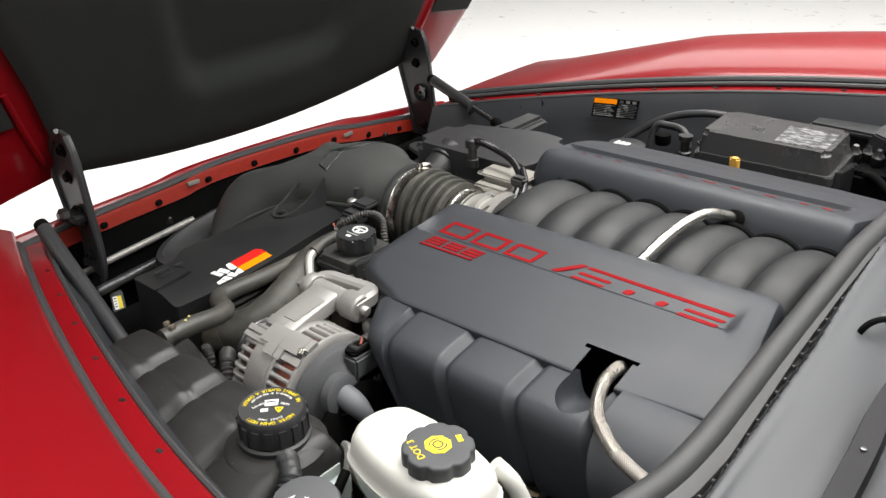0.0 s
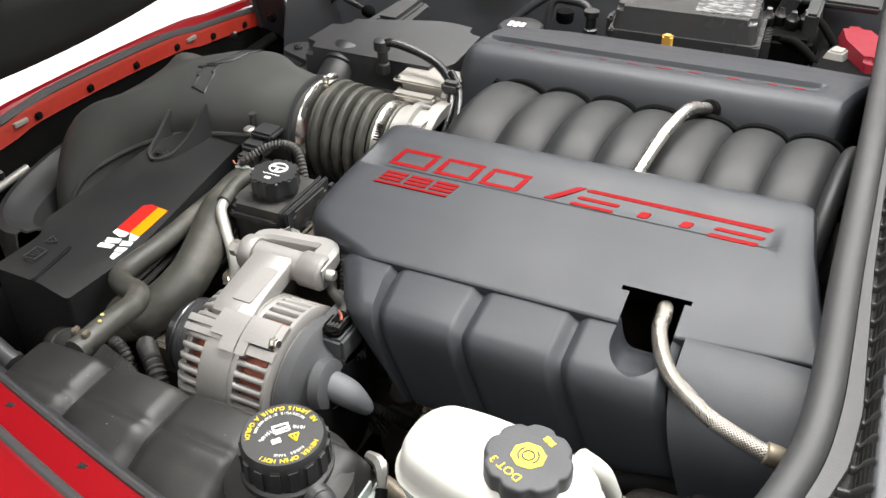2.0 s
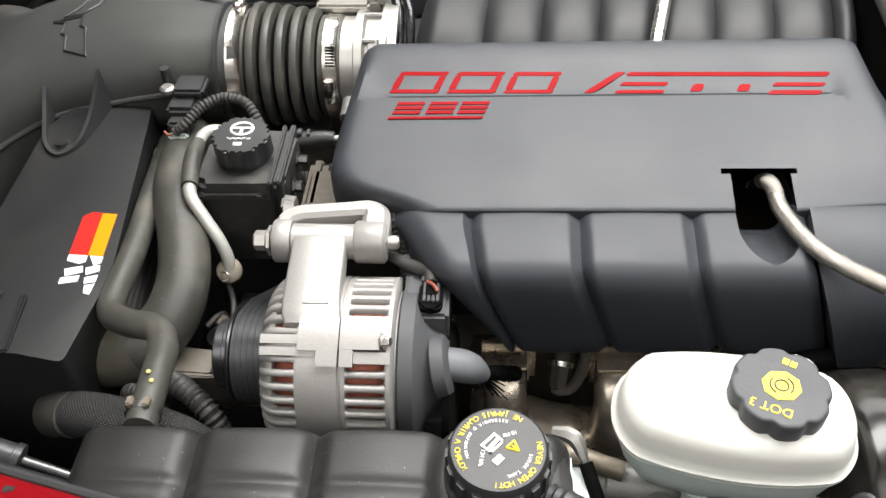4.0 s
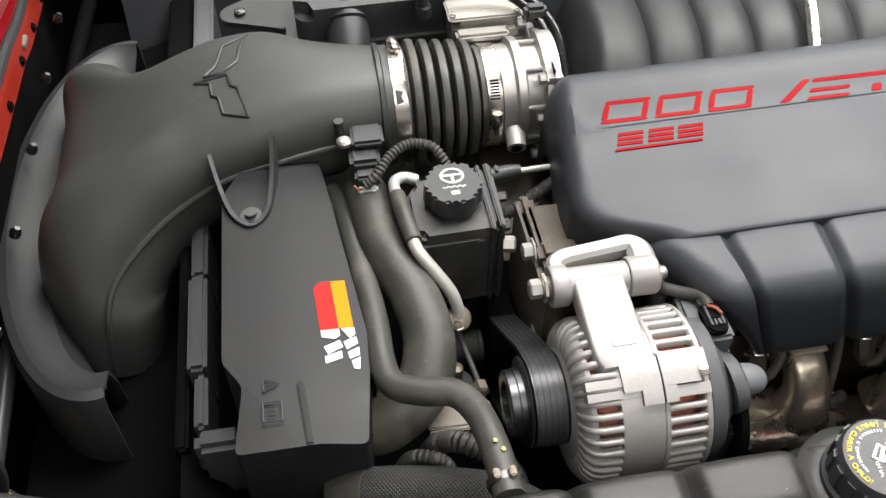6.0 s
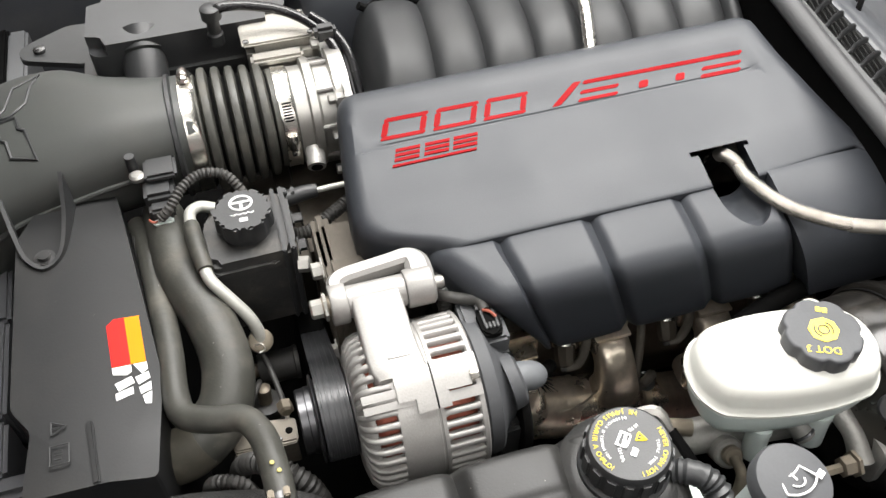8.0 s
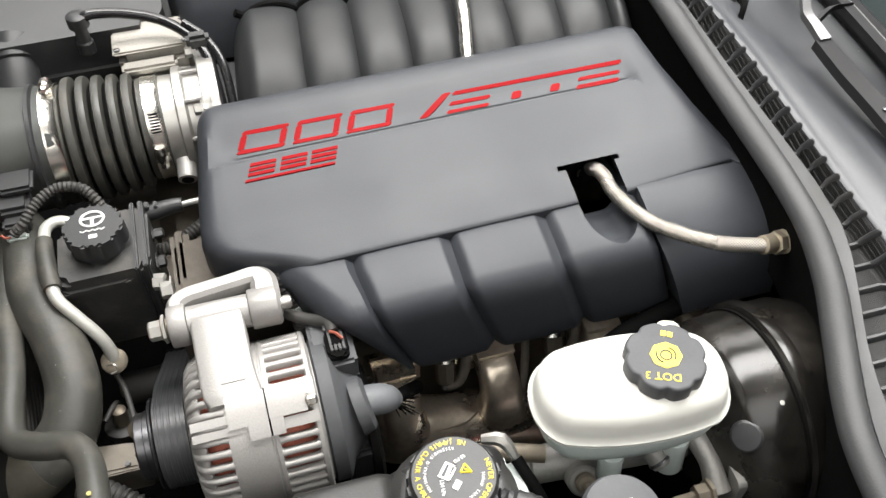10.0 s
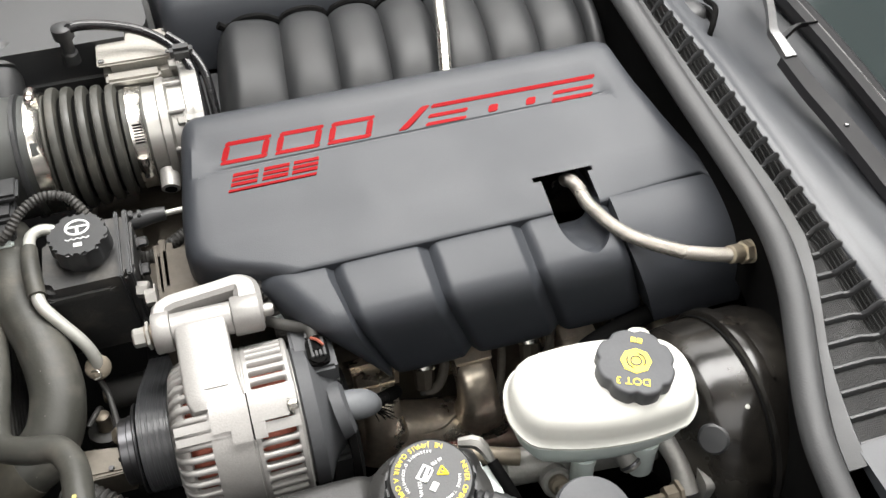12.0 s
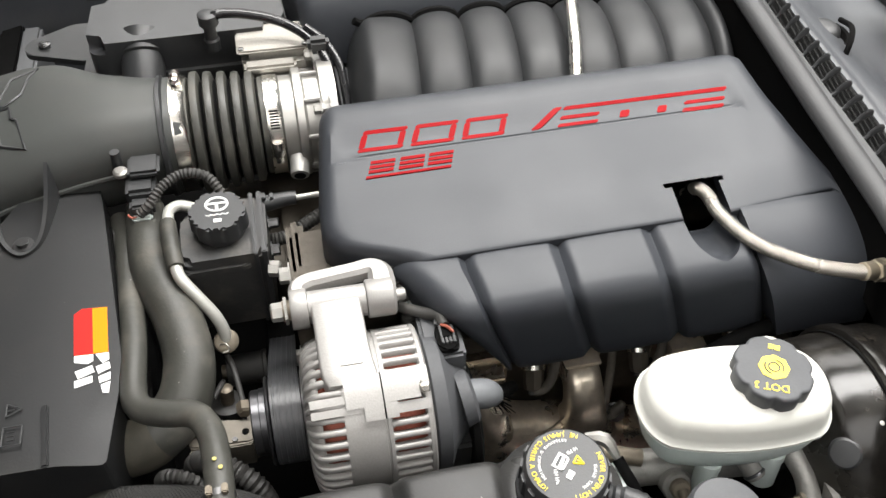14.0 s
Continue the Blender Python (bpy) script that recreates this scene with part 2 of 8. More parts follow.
def box(x0, x1, y0, y1, z0, z1, r=0.003, seg=2):
    bm = bmesh.new()
    bmesh.ops.create_cube(bm, size=1)
    for v in bm.verts:
        v.co = Vector(((x0 + x1) / 2 + v.co.x * (x1 - x0), (y0 + y1) / 2 + v.co.y * (y1 - y0), (z0 + z1) / 2 + v.co.z * (z1 - z0)))
    return bevel(bm, r, seg)


def moved(bm, m):
    bmesh.ops.transform(bm, matrix=m, verts=bm.verts)
    return bm


def rounded(points, r, n=4):
    """A closed outline with its corners rounded."""
    out = []
    k = len(points)
    for i in range(k):
        p, a, b = Vector(points[i]), Vector(points[i - 1]), Vector(points[(i + 1) % k])
        ra = min(r, (a - p).length * 0.45, (b - p).length * 0.45)
        s, e = p + (a - p).normalized() * ra, p + (b - p).normalized() * ra
        for j in range(n + 1):
            t = j / n
            out.append((1 - t) ** 2 * s + 2 * t * (1 - t) * p + t * t * e)
    return out


def prism(points, lo, hi, r=0.0, seg=2, taper=1.0):
    """An outline in x, y raised from lo to hi. taper: the top's size against the foot's."""
    bm = bmesh.new()
    c = sum((Vector(p) for p in points), Vector((0, 0))) / len(points)
    foot = [bm.verts.new((p[0], p[1], lo)) for p in points]
    top = [bm.verts.new((c.x + (p[0] - c.x) * taper, c.y + (p[1] - c.y) * taper, hi)) for p in points]
    bm.faces.new(foot[::-1])
    cap = bm.faces.new(top)
    for i in range(len(points)):
        j = (i + 1) % len(points)
        bm.faces.new((foot[i], foot[j], top[j], top[i]))
    if r > 0:
        bmesh.ops.bevel(bm, geom=list(cap.edges), offset=r, segments=seg, affect="EDGES", clamp_overlap=True)
    return bm


def smooth_line(points, sub=6):
    """A Catmull-Rom line through the points (of any number of values)."""
    p = [np.array(q, float) for q in points]
    p = [2 * p[0] - p[1], *p, 2 * p[-1] - p[-2]]
    out = []
    for i in range(1, len(p) - 2):
        for j in range(sub):
            t = j / sub
            out.append(0.5 * (2 * p[i] + (p[i + 1] - p[i - 1]) * t + (2 * p[i - 1] - 5 * p[i] + 4 * p[i + 1] - p[i + 2]) * t * t
                              + (3 * p[i] - p[i - 1] - 3 * p[i + 1] + p[i + 2]) * t ** 3))
    return out + [p[-2]]


def loft(rings, cap=True, uv=False):
    bm = bmesh.new()
    layer = bm.loops.layers.uv.new("UVMap") if uv else None
    rows = [[bm.verts.new(p) for p in ring] for ring in rings]
    n = len(rows[0])
    run = 0.0
    for i in range(len(rows) - 1):
        a, b = rows[i], rows[i + 1]
        step = (b[0].co - a[0].co).length
        around = sum((a[j].co - a[j - 1].co).length for j in range(n))
        for j in range(n):
            k = (j + 1) % n
            f = bm.faces.new((a[j], a[k], b[k], b[j]))
            if uv:
                for lp, (u, v) in zip(f.loops, ((j, 0), (j + 1, 0), (j + 1, 1), (j, 1))):
                    lp[layer].uv = (u / n * around, run + v * step)
        run += step
    if cap:
        bm.faces.new(rows[0][::-1])
        bm.faces.new(rows[-1])
    return bm


def tube(points, r, n=12, sub=6, uv=False, ribs=0.0, pitch=0.006):
    """A bent tube through the points; r: its radius, or one a point. ribs: depth of rings round it."""
    rs = r if isinstance(r, (list, tuple)) else [r] * len(points)
    line = smooth_line([(*p, q) for p, q in zip(points, rs)], sub)
    if ribs > 0:
        fine = [line[0]]
        for a, b in zip(line, line[1:]):
            k = max(1, int(np.linalg.norm(b[:3] - a[:3]) / (pitch / 4)))
            fine += [a + (b - a) * (j + 1) / k for j in range(k)]
        line = fine
    rings, side, run = [], None, 0.0
    for i, q in enumerate(line):
        here = Vector(q[:3].tolist())
        d = Vector((line[min(i + 1, len(line) - 1)][:3] - line[max(i - 1, 0)][:3]).tolist()).normalized()
        if side is None:
            side = d.orthogonal().normalized()
        side = (side - d * side.dot(d)).normalized()
        up = d.cross(side)
        if i:
            run += float(np.linalg.norm(q[:3] - line[i - 1][:3]))
        rad = float(q[3]) + (ribs * math.sin(2 * math.pi * run / pitch) if ribs else 0)
        rings.append([here + rad * (math.cos(a) * side + math.sin(a) * up) for a in (2 * math.pi * j / n for j in range(n))])
    return loft(rings, True, uv)


def lathe(profile, at, axis, n=36, cap=True):
    """A turned body: (radius, distance along the axis) pairs."""
    d = Vector(axis).normalized()
    side = d.orthogonal().normalized()
    up = d.cross(side)
    at = Vector(at)
    return loft([[at + d * h + max(q, 1e-4) * (math.cos(a) * side + math.sin(a) * up) for a in (2 * math.pi * j / n for j in range(n))] for q, h in profile], cap)


def sheet(fn, us, vs, thick=0.0):
    """A surface fn(u, v) over a grid, thickened backwards."""
    bm = bmesh.new()
    g = [[bm.verts.new(fn(u, v)) for v in vs] for u in us]
    for i in range(len(us) - 1):
        for j in range(len(vs) - 1):
            bm.faces.new((g[i][j], g[i + 1][j], g[i + 1][j + 1], g[i][j + 1]))
    if thick:
        bm.normal_update()
        bmesh.ops.solidify(bm, geom=list(bm.faces), thickness=thick)
    return bm


def span(a, b, n):
    return [a + (b - a) * i / (n - 1) for i in range(n)]


def lerp(x, pairs):
    return float(np.interp(x, [p[0] for p in pairs], [p[1] for p in pairs]))


def sector(x0, x1, r0, r1, a0, a1, cy, cz, n=14, r=0.001):
    """A piece of a ring round an axis along x; angles in degrees from +y towards +z."""
    rings = []
    for a in span(radians(a0), radians(a1), n):
        c, s = math.cos(a), math.sin(a)
        rings.append([(x0, cy + r0 * c, cz + r0 * s), (x1, cy + r0 * c, cz + r0 * s), (x1, cy + r1 * c, cz + r1 * s), (x0, cy + r1 * c, cz + r1 * s)])
    return bevel(loft(rings), r, 2)


def bolt(at, axis, r=0.006, h=0.006, washer=True):
    prof = [(r * 1.5, 0), (r * 1.5, 0.0015)] if washer else []
    bm = lathe(prof + [(r, 0.0015), (r, h), (r * 0.8, h + 0.001)], at, axis, 6)
    return bm


def words(text, size, m, extrude=0.0003, align="CENTER"):
    """Raised lettering in the built-in font, as a bmesh."""
    cu = bpy.data.curves.new("words", "FONT")
    cu.body, cu.size, cu.extrude, cu.align_x, cu.align_y, cu.resolution_u = text, size, extrude, align, "CENTER", 3
    ob = bpy.data.objects.new("words", cu)
    me = bpy.data.meshes.new_from_object(ob)
    bm = bmesh.new()
    bm.from_mesh(me)
    bpy.data.objects.remove(ob)
    bpy.data.meshes.remove(me)
    bpy.data.curves.remove(cu)
    return moved(bm, m)


def slab(points, lift=0.0004):
    """A thin printed shape on a plane: outline in x, y at z = 0."""
    return prism([Vector(p) for p in points], 0.0, lift)

def superring(c, a, b, side, up, n=40, power=2.4):
    out = []
    for k in range(n):
        t = 2 * math.pi * k / n
        cs, sn = math.cos(t), math.sin(t)
        out.append(Vector(c) + Vector(side) * (a * math.copysign(abs(cs) ** (2 / power), cs)) + Vector(up) * (b * math.copysign(abs(sn) ** (2 / power), sn)))
    return out


# ---- the room ----
def room():
    solo("floor", box(-7, 7, -6, 6, -0.1, 0, 0), FLOOR, "pale painted workshop floor", "floor", kind="structure")
    for name, b in (("wall_front", (-7.2, -7, -6, 6, 0, 3.6)), ("wall_back", (7, 7.2, -6, 6, 0, 3.6)),
                    ("wall_near", (-7.2, 7.2, -6.2, -6, 0, 3.6)), ("wall_far", (-7.2, 7.2, 6, 6.2, 0, 3.6))):
        solo(name, box(*b, 0), WALL, "white painted plain wall", "wall", kind="structure")
    solo("ceiling", box(-7.2, 7.2, -6.2, 6.2, 3.6, 3.8, 0), CEILING, "white ceiling over the car", "ceiling", kind="structure")
    for lamp_y, _, lamp_wide in LAMPS:
        solo("assumed_ceiling_light", box(-2.85, 3.25, lamp_y - lamp_wide / 2 - 0.03, lamp_y + lamp_wide / 2 + 0.03, 3.4, 3.6, 0.01), CEILING,
             "long white strip light assumed on the unseen ceiling", "ceiling light", group="ceiling lights")


room()

# ---- car body ----


def edge_y(x, side=1):
    return 0.623 + 0.27 * x - (0.25 if side > 0 or x > 0 else 0.08) * min(x, 0.3) ** 2


def edge_z(x):
    return 0.862 + 0.115 * x - 0.05 * x * x


FENDER = [(0.012, 0.000), (0.016, 0.005), (0.04, 0.017), (0.09, 0.032), (0.16, 0.043), (0.22, 0.042), (0.29, 0.016), (0.35, -0.04), (0.39, -0.13), (0.40, -0.32), (0.395, -0.6)]


CLIPMETAL = material("clip_metal", (0.36, 0.34, 0.31), 0.45, metal=0.6, grain=0.15, grain_scale=300, bump=0.1)


def body():
    car = thing("sports_car", (0, 0, 0.0), "dark red sports car with its bonnet open", "car")
    xs = span(-0.62, 1.1, 44)
    for s in (-1, 1):
        line = smooth_line(FENDER, 3)
        start = -0.62 if s < 0 else -0.49
        xs = span(start, 1.1, 44)

        def crown(x):
            # the far wing sinks towards the lamp
            return 1.0 if s < 0 else 0.05 + 0.95 * min(1.0, max(0.0, (x + 0.49) / 0.38))

        part("fender", sheet(lambda x, k: (x, s * (edge_y(x, s) + line[k][0]), edge_z(x) + line[k][1] * (crown(x) if line[k][1] > 0 else 1)), xs, range(len(line)), 0.003), PAINT, car,
             "glossy dark red front fender")
        lip = 0.034 if s > 0 else 0.027
        part("fender_edge", tube([(x, s * (edge_y(x, s) - lip - 0.003), edge_z(x) - 0.014) for x in span(max(start, -0.56), 0.62, 16)], 0.0035, 8, 3), SEAL, car, "thin black edging strip")
        part("fender_lip", sheet(lambda x, k: (x, s * (edge_y(x, s) - lip + k[0]), edge_z(x) + k[1]), span(max(start, -0.56), 0.62, 60),
                                 [(-0.004, -0.05), (0.0, -0.016), (0.004, -0.012), (lip + 0.006, -0.012), (lip + 0.010, -0.008), (lip + 0.012, -0.002)], 0.002), PAINT, car,
             "red bolted fender flange")
        seal = part("fender_seal", tube([(x, s * (edge_y(x, s) + 0.008), edge_z(x) - 0.001) for x in span(max(start, -0.56), 0.62, 16)], 0.0065 if s > 0 else 0.0048, 8, 3), SEAL, car, "black rubber edge seal")
        part("seal_lip", tube([(x, s * (edge_y(x, s) - (0.004 if s > 0 else -0.0025)), edge_z(x) - 0.007) for x in span(max(start, -0.56), 0.62, 16)], 0.0045 if s > 0 else 0.003, 8, 3), SEAL, seal)
        # clips and slots along the flange
        for k in range(9):
            x = -0.42 + 0.105 * k
            part("flange_clip", box(x, x + 0.009, s * (edge_y(x, s) - 0.6 * lip) - 0.0025, s * (edge_y(x, s) - 0.6 * lip) + 0.0025, edge_z(x) - 0.011, edge_z(x) - 0.0085, 0.001), DARK_STEEL, car)
        prof = [(-lip - 0.002, -0.014), (-lip - 0.006, -0.022), (-0.055, -0.06), (-0.07, -0.12), (-0.1, -0.2), (-0.12, -0.36)]
        part("inner_fender", sheet(lambda x, k: (x, s * (edge_y(x, s) + k[0]), edge_z(x) + k[1]), span(-0.5, 0.6, 40), prof, 0.003), INNER, car,
             "satin black inner fender panel")
    for x, z, r in ((-0.297, 0.798, 0.0075), (-0.335, 0.788, 0.0045), (-0.43, 0.77, 0.006)):
        part("panel_hole", lathe([(r, -0.003), (r, 0.0025)], (x, edge_y(x) - 0.036 - (edge_z(x) - 0.014 - z) * 0.42, z), (0, -1, 0.3), 18), PIT, car)
    # front cross flange with its seal, and the nose falling away before it
    ys = span(-0.47, 0.47, 41)

    def rail_x(y):
        return -0.60 - 0.12 * y * y

    def rail_z(y):
        return 0.762 - 0.20 * y * y - 0.035 * y - 0.004 * math.tanh((-0.13 - y) / 0.02) - 0.003 * math.tanh((y - 0.24) / 0.02)

    prof = [(-0.012, -0.002), (0.0, 0.0), (0.003, -0.004), (0.004, -0.021), (0.0055, -0.0235)]
    part("front_flange", sheet(lambda y, k: (rail_x(y) + k[0], y, rail_z(y) + k[1]), ys, prof, 0.002), FLANGE, car, "dusty red front flange")
    part("front_seal", tube([(rail_x(y) - 0.006, y, rail_z(y) + 0.004) for y in span(-0.47, 0.47, 15)], 0.007, 8, 3), SEAL, car, "black rubber front seal")
    nose = [(-0.014, -0.003), (-0.020, 0.0065), (-0.030, 0.0070), (-0.050, -0.010), (-0.12, -0.08), (-0.2, -0.2), (-0.28, -0.34), (-0.3, -0.5)]
    part("nose", sheet(lambda y, k: (rail_x(y) + k[0], y * 1.25, rail_z(y) + k[1]), ys, nose, 0.003), PAINT, car, "red nose panel")
    for k in range(9):
        y = -0.40 + 0.1 * k
        part("flange_clip", box(rail_x(y) + 0.003, rail_x(y) + 0.010, y - 0.006, y + 0.006, rail_z(y) - 0.019, rail_z(y) - 0.009, 0.002), PIT, car)
    for y in (-0.13, 0.24):
        part("pale_clip", box(rail_x(y) + 0.003, rail_x(y) + 0.009, y - 0.012, y + 0.012, rail_z(y) - 0.010, rail_z(y) - 0.003, 0.001), CLIPMETAL, car, "pale metal clip")
    # filler added to close the corners, near-black like the shade there
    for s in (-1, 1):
        part("corner_filler", box(-0.66, -0.47, s * 0.50 - 0.006, s * 0.50 + 0.006, 0.35, 0.715, 0.002), PIT, car, "near-black panel added to fill the corner")
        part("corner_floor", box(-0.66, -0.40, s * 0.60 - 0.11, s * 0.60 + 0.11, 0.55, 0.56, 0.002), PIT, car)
    # bay floor and front wall, near-black to stand in for the bay's shade
    part("bay_floor", box(-0.75, 0.75, -0.85, 0.85, 0.33, 0.35, 0.003), PIT, car, "underside of the engine bay, painted near-black for shade")
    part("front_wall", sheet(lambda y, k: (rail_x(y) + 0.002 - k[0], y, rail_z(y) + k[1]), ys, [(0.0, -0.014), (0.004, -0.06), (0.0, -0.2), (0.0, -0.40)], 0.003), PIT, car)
    part("bulkhead", box(0.50, 0.52, -0.62, 0.62, 0.35, 0.86, 0.003), PIT, car, "bulkhead painted near-black for shade")
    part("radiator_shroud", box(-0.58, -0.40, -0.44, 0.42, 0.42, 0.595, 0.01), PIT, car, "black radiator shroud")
    for s in (-1, 1):
        part("wheel", lathe([(0.05, -0.09), (0.22, -0.10), (0.235, -0.12), (0.31, -0.12), (0.332, -0.10), (0.335, 0.0), (0.332, 0.10), (0.31, 0.12), (0.235, 0.12), (0.22, 0.10), (0.05, 0.09)],
                                    (-0.12, s * 0.80, 0.335), (0, 1, 0), 40), RUBBER, car, "black road tyre under the fender")
    return car


car = body()


def hood():
    """The open bonnet, hinged at its front edge and standing steeply; its flared sides reach past the hinges."""
    ob = thing("hood", (-0.65, 0.06, 0.79), "open dark red bonnet with a black insulation liner", "car hood")
    slope, mid = radians(72), 0.06
    along, out = Vector((math.cos(slope), 0, math.sin(slope))), Vector((-math.sin(slope), 0, math.cos(slope)))
    LINER_HALF = [(0.0, 0.372), (0.04, 0.380), (0.2, 0.430), (0.5, 0.55), (1.1, 0.60)]
    RIM_HALF = [(-0.01, 0.500), (0.02, 0.530), (0.08, 0.580), (0.14, 0.625), (0.3, 0.69), (0.6, 0.73), (1.1, 0.71)]

    def place(s, d, lift):
        # s: along the panel from its front edge, d: across from its middle
        return Vector((-0.655, mid + d, 0.79)) + along * s + out * lift

    def front(d):
        # the front edge bows down in the middle, and again towards the outer corners
        a = abs(d)
        return 0.003 + 0.036 * (a / 0.38) ** 2 if a < 0.38 else max(0.004, 0.039 - 0.25 * (a - 0.38))

    def dished(s, d):
        # a broad shallow recess with soft edges
        qx, qy = abs(s - 0.60) - 0.41, abs(d - 0.01) - (0.08 + 0.25 * min(0.6, s))
        far = math.hypot(max(qx, 0), max(qy, 0)) + min(max(qx, qy), 0) - 0.08
        k = min(1.0, max(0.0, -far / 0.05))
        return 0.024 * k * k * (3 - 2 * k)

    def rim(k, v):
        s = front(v * 0.5) + (1.1 - front(v * 0.5)) * k
        return s, v * lerp(s, RIM_HALF)

    def skin(k, v):
        s, d = rim(k, v)
        return place(s, d, 0.050 + 0.05 * (1 - v * v) * (1 - (2 * k - 1) ** 4) - 0.022 * v ** 8)

    part("outer_skin", sheet(skin, span(0, 1, 30), span(-1, 1, 44), 0.003), PAINT, ob, "glossy red outer skin")

    def felt(k, v):
        s0 = front(v * 0.38)
        s = s0 + (1.1 - s0) * k
        edge = min(1.0, (1 - abs(v)) / 0.04, k / 0.02)
        return place(s, v * lerp(s, LINER_HALF), 0.006 * (1 - edge) + dished(s, v * lerp(s, LINER_HALF)))

    part("liner", sheet(felt, [k / 60 for k in range(4)] + span(0.06, 1, 60), span(-1, 1, 64), 0.004), LINER, ob, "matt black felt liner")
    part("front_rim", sheet(lambda v, k: place(front(v * 0.375) - 0.004 + k[0], v * 0.375, k[1]), span(-1, 1, 40), [(0.006, 0.010), (0.0, 0.016), (0.001, 0.034), (0.010, 0.044)], 0.002), PAINT, ob, "red folded front rim")
    for side in (-1, 1):
        def flank(k, f, lift=0.010, side=side):
            s0 = front(0.38 + 0.13 * f)
            s = s0 + (1.1 - s0) * k
            a, b = lerp(s, LINER_HALF) - 0.012, lerp(s, RIM_HALF)
            return place(s, side * (a + (b - a) * f), lift + 0.030 * max(0.0, (f - 0.86) / 0.14) ** 2)

        part("side_rim", sheet(flank, [0, 0.01, 0.03] + span(0.06, 1, 26), span(0, 1, 16), 0.002), PAINT, ob, "red folded rim")
        part("side_liner", sheet(lambda k, f: flank(k, 0.24 + 0.58 * f, 0.004), span(0.11, 1, 24), span(0, 1, 6), 0.003), LINER, ob, "matt black side liner")
        part("rim_fold", tube([flank(k, 0.20, 0.008) for k in (0.03, 0.06, 0.09, 0.12, 0.16)], 0.005, 8, 3), PAINT, ob, "raised red fold beside the hinge")
    for s, d in ((0.066, -0.072), (0.074, -0.33), (0.062, 0.23), (0.35, -0.30), (0.35, 0.32)):
        part("push_pin", lathe([(0.013, 0), (0.012, 0.0025), (0.005, 0.004)], place(s, d, 0.001), -out, 18), PIT, ob)
    # hinge arms: curved channel plates with rolled edges and a large eye
    inner = smooth_line([(-0.566, 0.668), (-0.556, 0.70), (-0.555, 0.74), (-0.562, 0.81), (-0.570, 0.875), (-0.584, 0.908)], 4)
    outer = smooth_line([(-0.606, 0.912), (-0.630, 0.89), (-0.652, 0.845), (-0.640, 0.79), (-0.624, 0.735), (-0.614, 0.68)], 4)
    for y in (0.455, -0.335):
        arm = moved(prism([Vector((p[0], p[1])) for p in inner + outer], -0.004, 0.004, 0.0015), Matrix.Translation((0, y, 0)) @ Matrix.Rotation(radians(90), 4, "X"))
        hinge = part("hinge_arm", arm, SATIN, ob, "black stamped hinge arm")
        for line in (inner, outer):
            part("rolled_edge", tube([(p[0], y - 0.005, p[1]) for p in line], 0.0045, 8, 2), SATIN, hinge)
        part("hinge_eye", lathe([(0.009, 0), (0.017, 0.001), (0.019, 0.005), (0.017, 0.007), (0.011, 0.004)], (-0.590, y - 0.004, 0.776), (0, -1, 0), 26), GLOSSY, hinge, "polished ring round the hinge eye")
        part("hinge_pin", lathe([(0.010, 0), (0.009, 0.003), (0.004, 0.004)], (-0.590, y - 0.004, 0.776), (0, -1, 0), 18), PIT, hinge)
        for z in (0.705, 0.838, 0.882):
            part("hinge_bolt", lathe([(0.011, 0), (0.011, 0.002), (0.007, 0.003), (0.007, 0.008)], (-0.586 - 0.016 * (z > 0.8), y - 0.004, z), (0, -1, 0), 6), PIT if z > 0.8 else DARK_STEEL, hinge)
    part("ball_bracket", join(box(-0.606, -0.566, -0.362, -0.340, 0.772, 0.786, 0.003), lathe([(0.006, 0), (0.011, 0.004), (0.011, 0.014), (0.006, 0.018)], (-0.580, -0.362, 0.790), (0, -1, 0.1), 6)), DARK_STEEL, ob, "bright strut ball bracket")
    return ob


GLOSSY = material("glossy_black", (0.014, 0.014, 0.015), 0.16, grain=0.1, bump=0.0, wear=0.06)
hood()


def strut(p, q, body=0.62):
    ob = thing("gas_strut", p, "black gas strut holding the bonnet", "gas strut", "gas struts of the bonnet")
    p, q = Vector(p), Vector(q)
    d = (q - p)
    part("cylinder", lathe([(0.006, 0), (0.011, 0.004), (0.011, d.length * body), (0.0125, d.length * (body + 0.002)), (0.0125, d.length * (body + 0.02)), (0.008, d.length * (body + 0.025))], p, d, 18), SATIN, ob)
    part("rod", lathe([(0.0045, d.length * (body - 0.02)), (0.0045, d.length * 0.99)], p, d, 12), DARK_STEEL, ob)
    for e in (p, q):
        part("ball_end", lathe([(0.004, -0.012), (0.010, -0.008), (0.011, 0), (0.008, 0.008), (0.003, 0.012)], e, d, 14), PIT, ob)


strut((-0.515, -0.432, 0.813), (-0.215, -0.466, 0.688), 0.78)
strut((-0.552, 0.447, 0.810), (-0.340, 0.395, 0.772))


# ---- cowl and windscreen ----
COWL = [(0.452, 0.40), (0.4535, 0.20), (0.454, 0.0), (0.4545, -0.10), (0.455, -0.20), (0.457, -0.30), (0.457, -0.35), (0.4525, -0.40), (0.439, -0.45), (0.418, -0.50), (0.397, -0.55), (0.386, -0.59), (0.378, -0.66)]
SLOT_FRONT = [(-0.66, 0.405), (-0.567, 0.421), (-0.532, 0.429), (-0.505, 0.438), (-0.46, 0.458), (-0.43, 0.471), (-0.40, 0.480), (-0.35, 0.483), (-0.30, 0.480), (-0.20, 0.4745), (-0.10, 0.472), (0.4, 0.470)]
SLOT_REAR = [(-0.66, 0.497), (-0.50, 0.495), (-0.37, 0.491), (-0.20, 0.488), (-0.10, 0.481), (0.0, 0.478), (0.4, 0.476)]


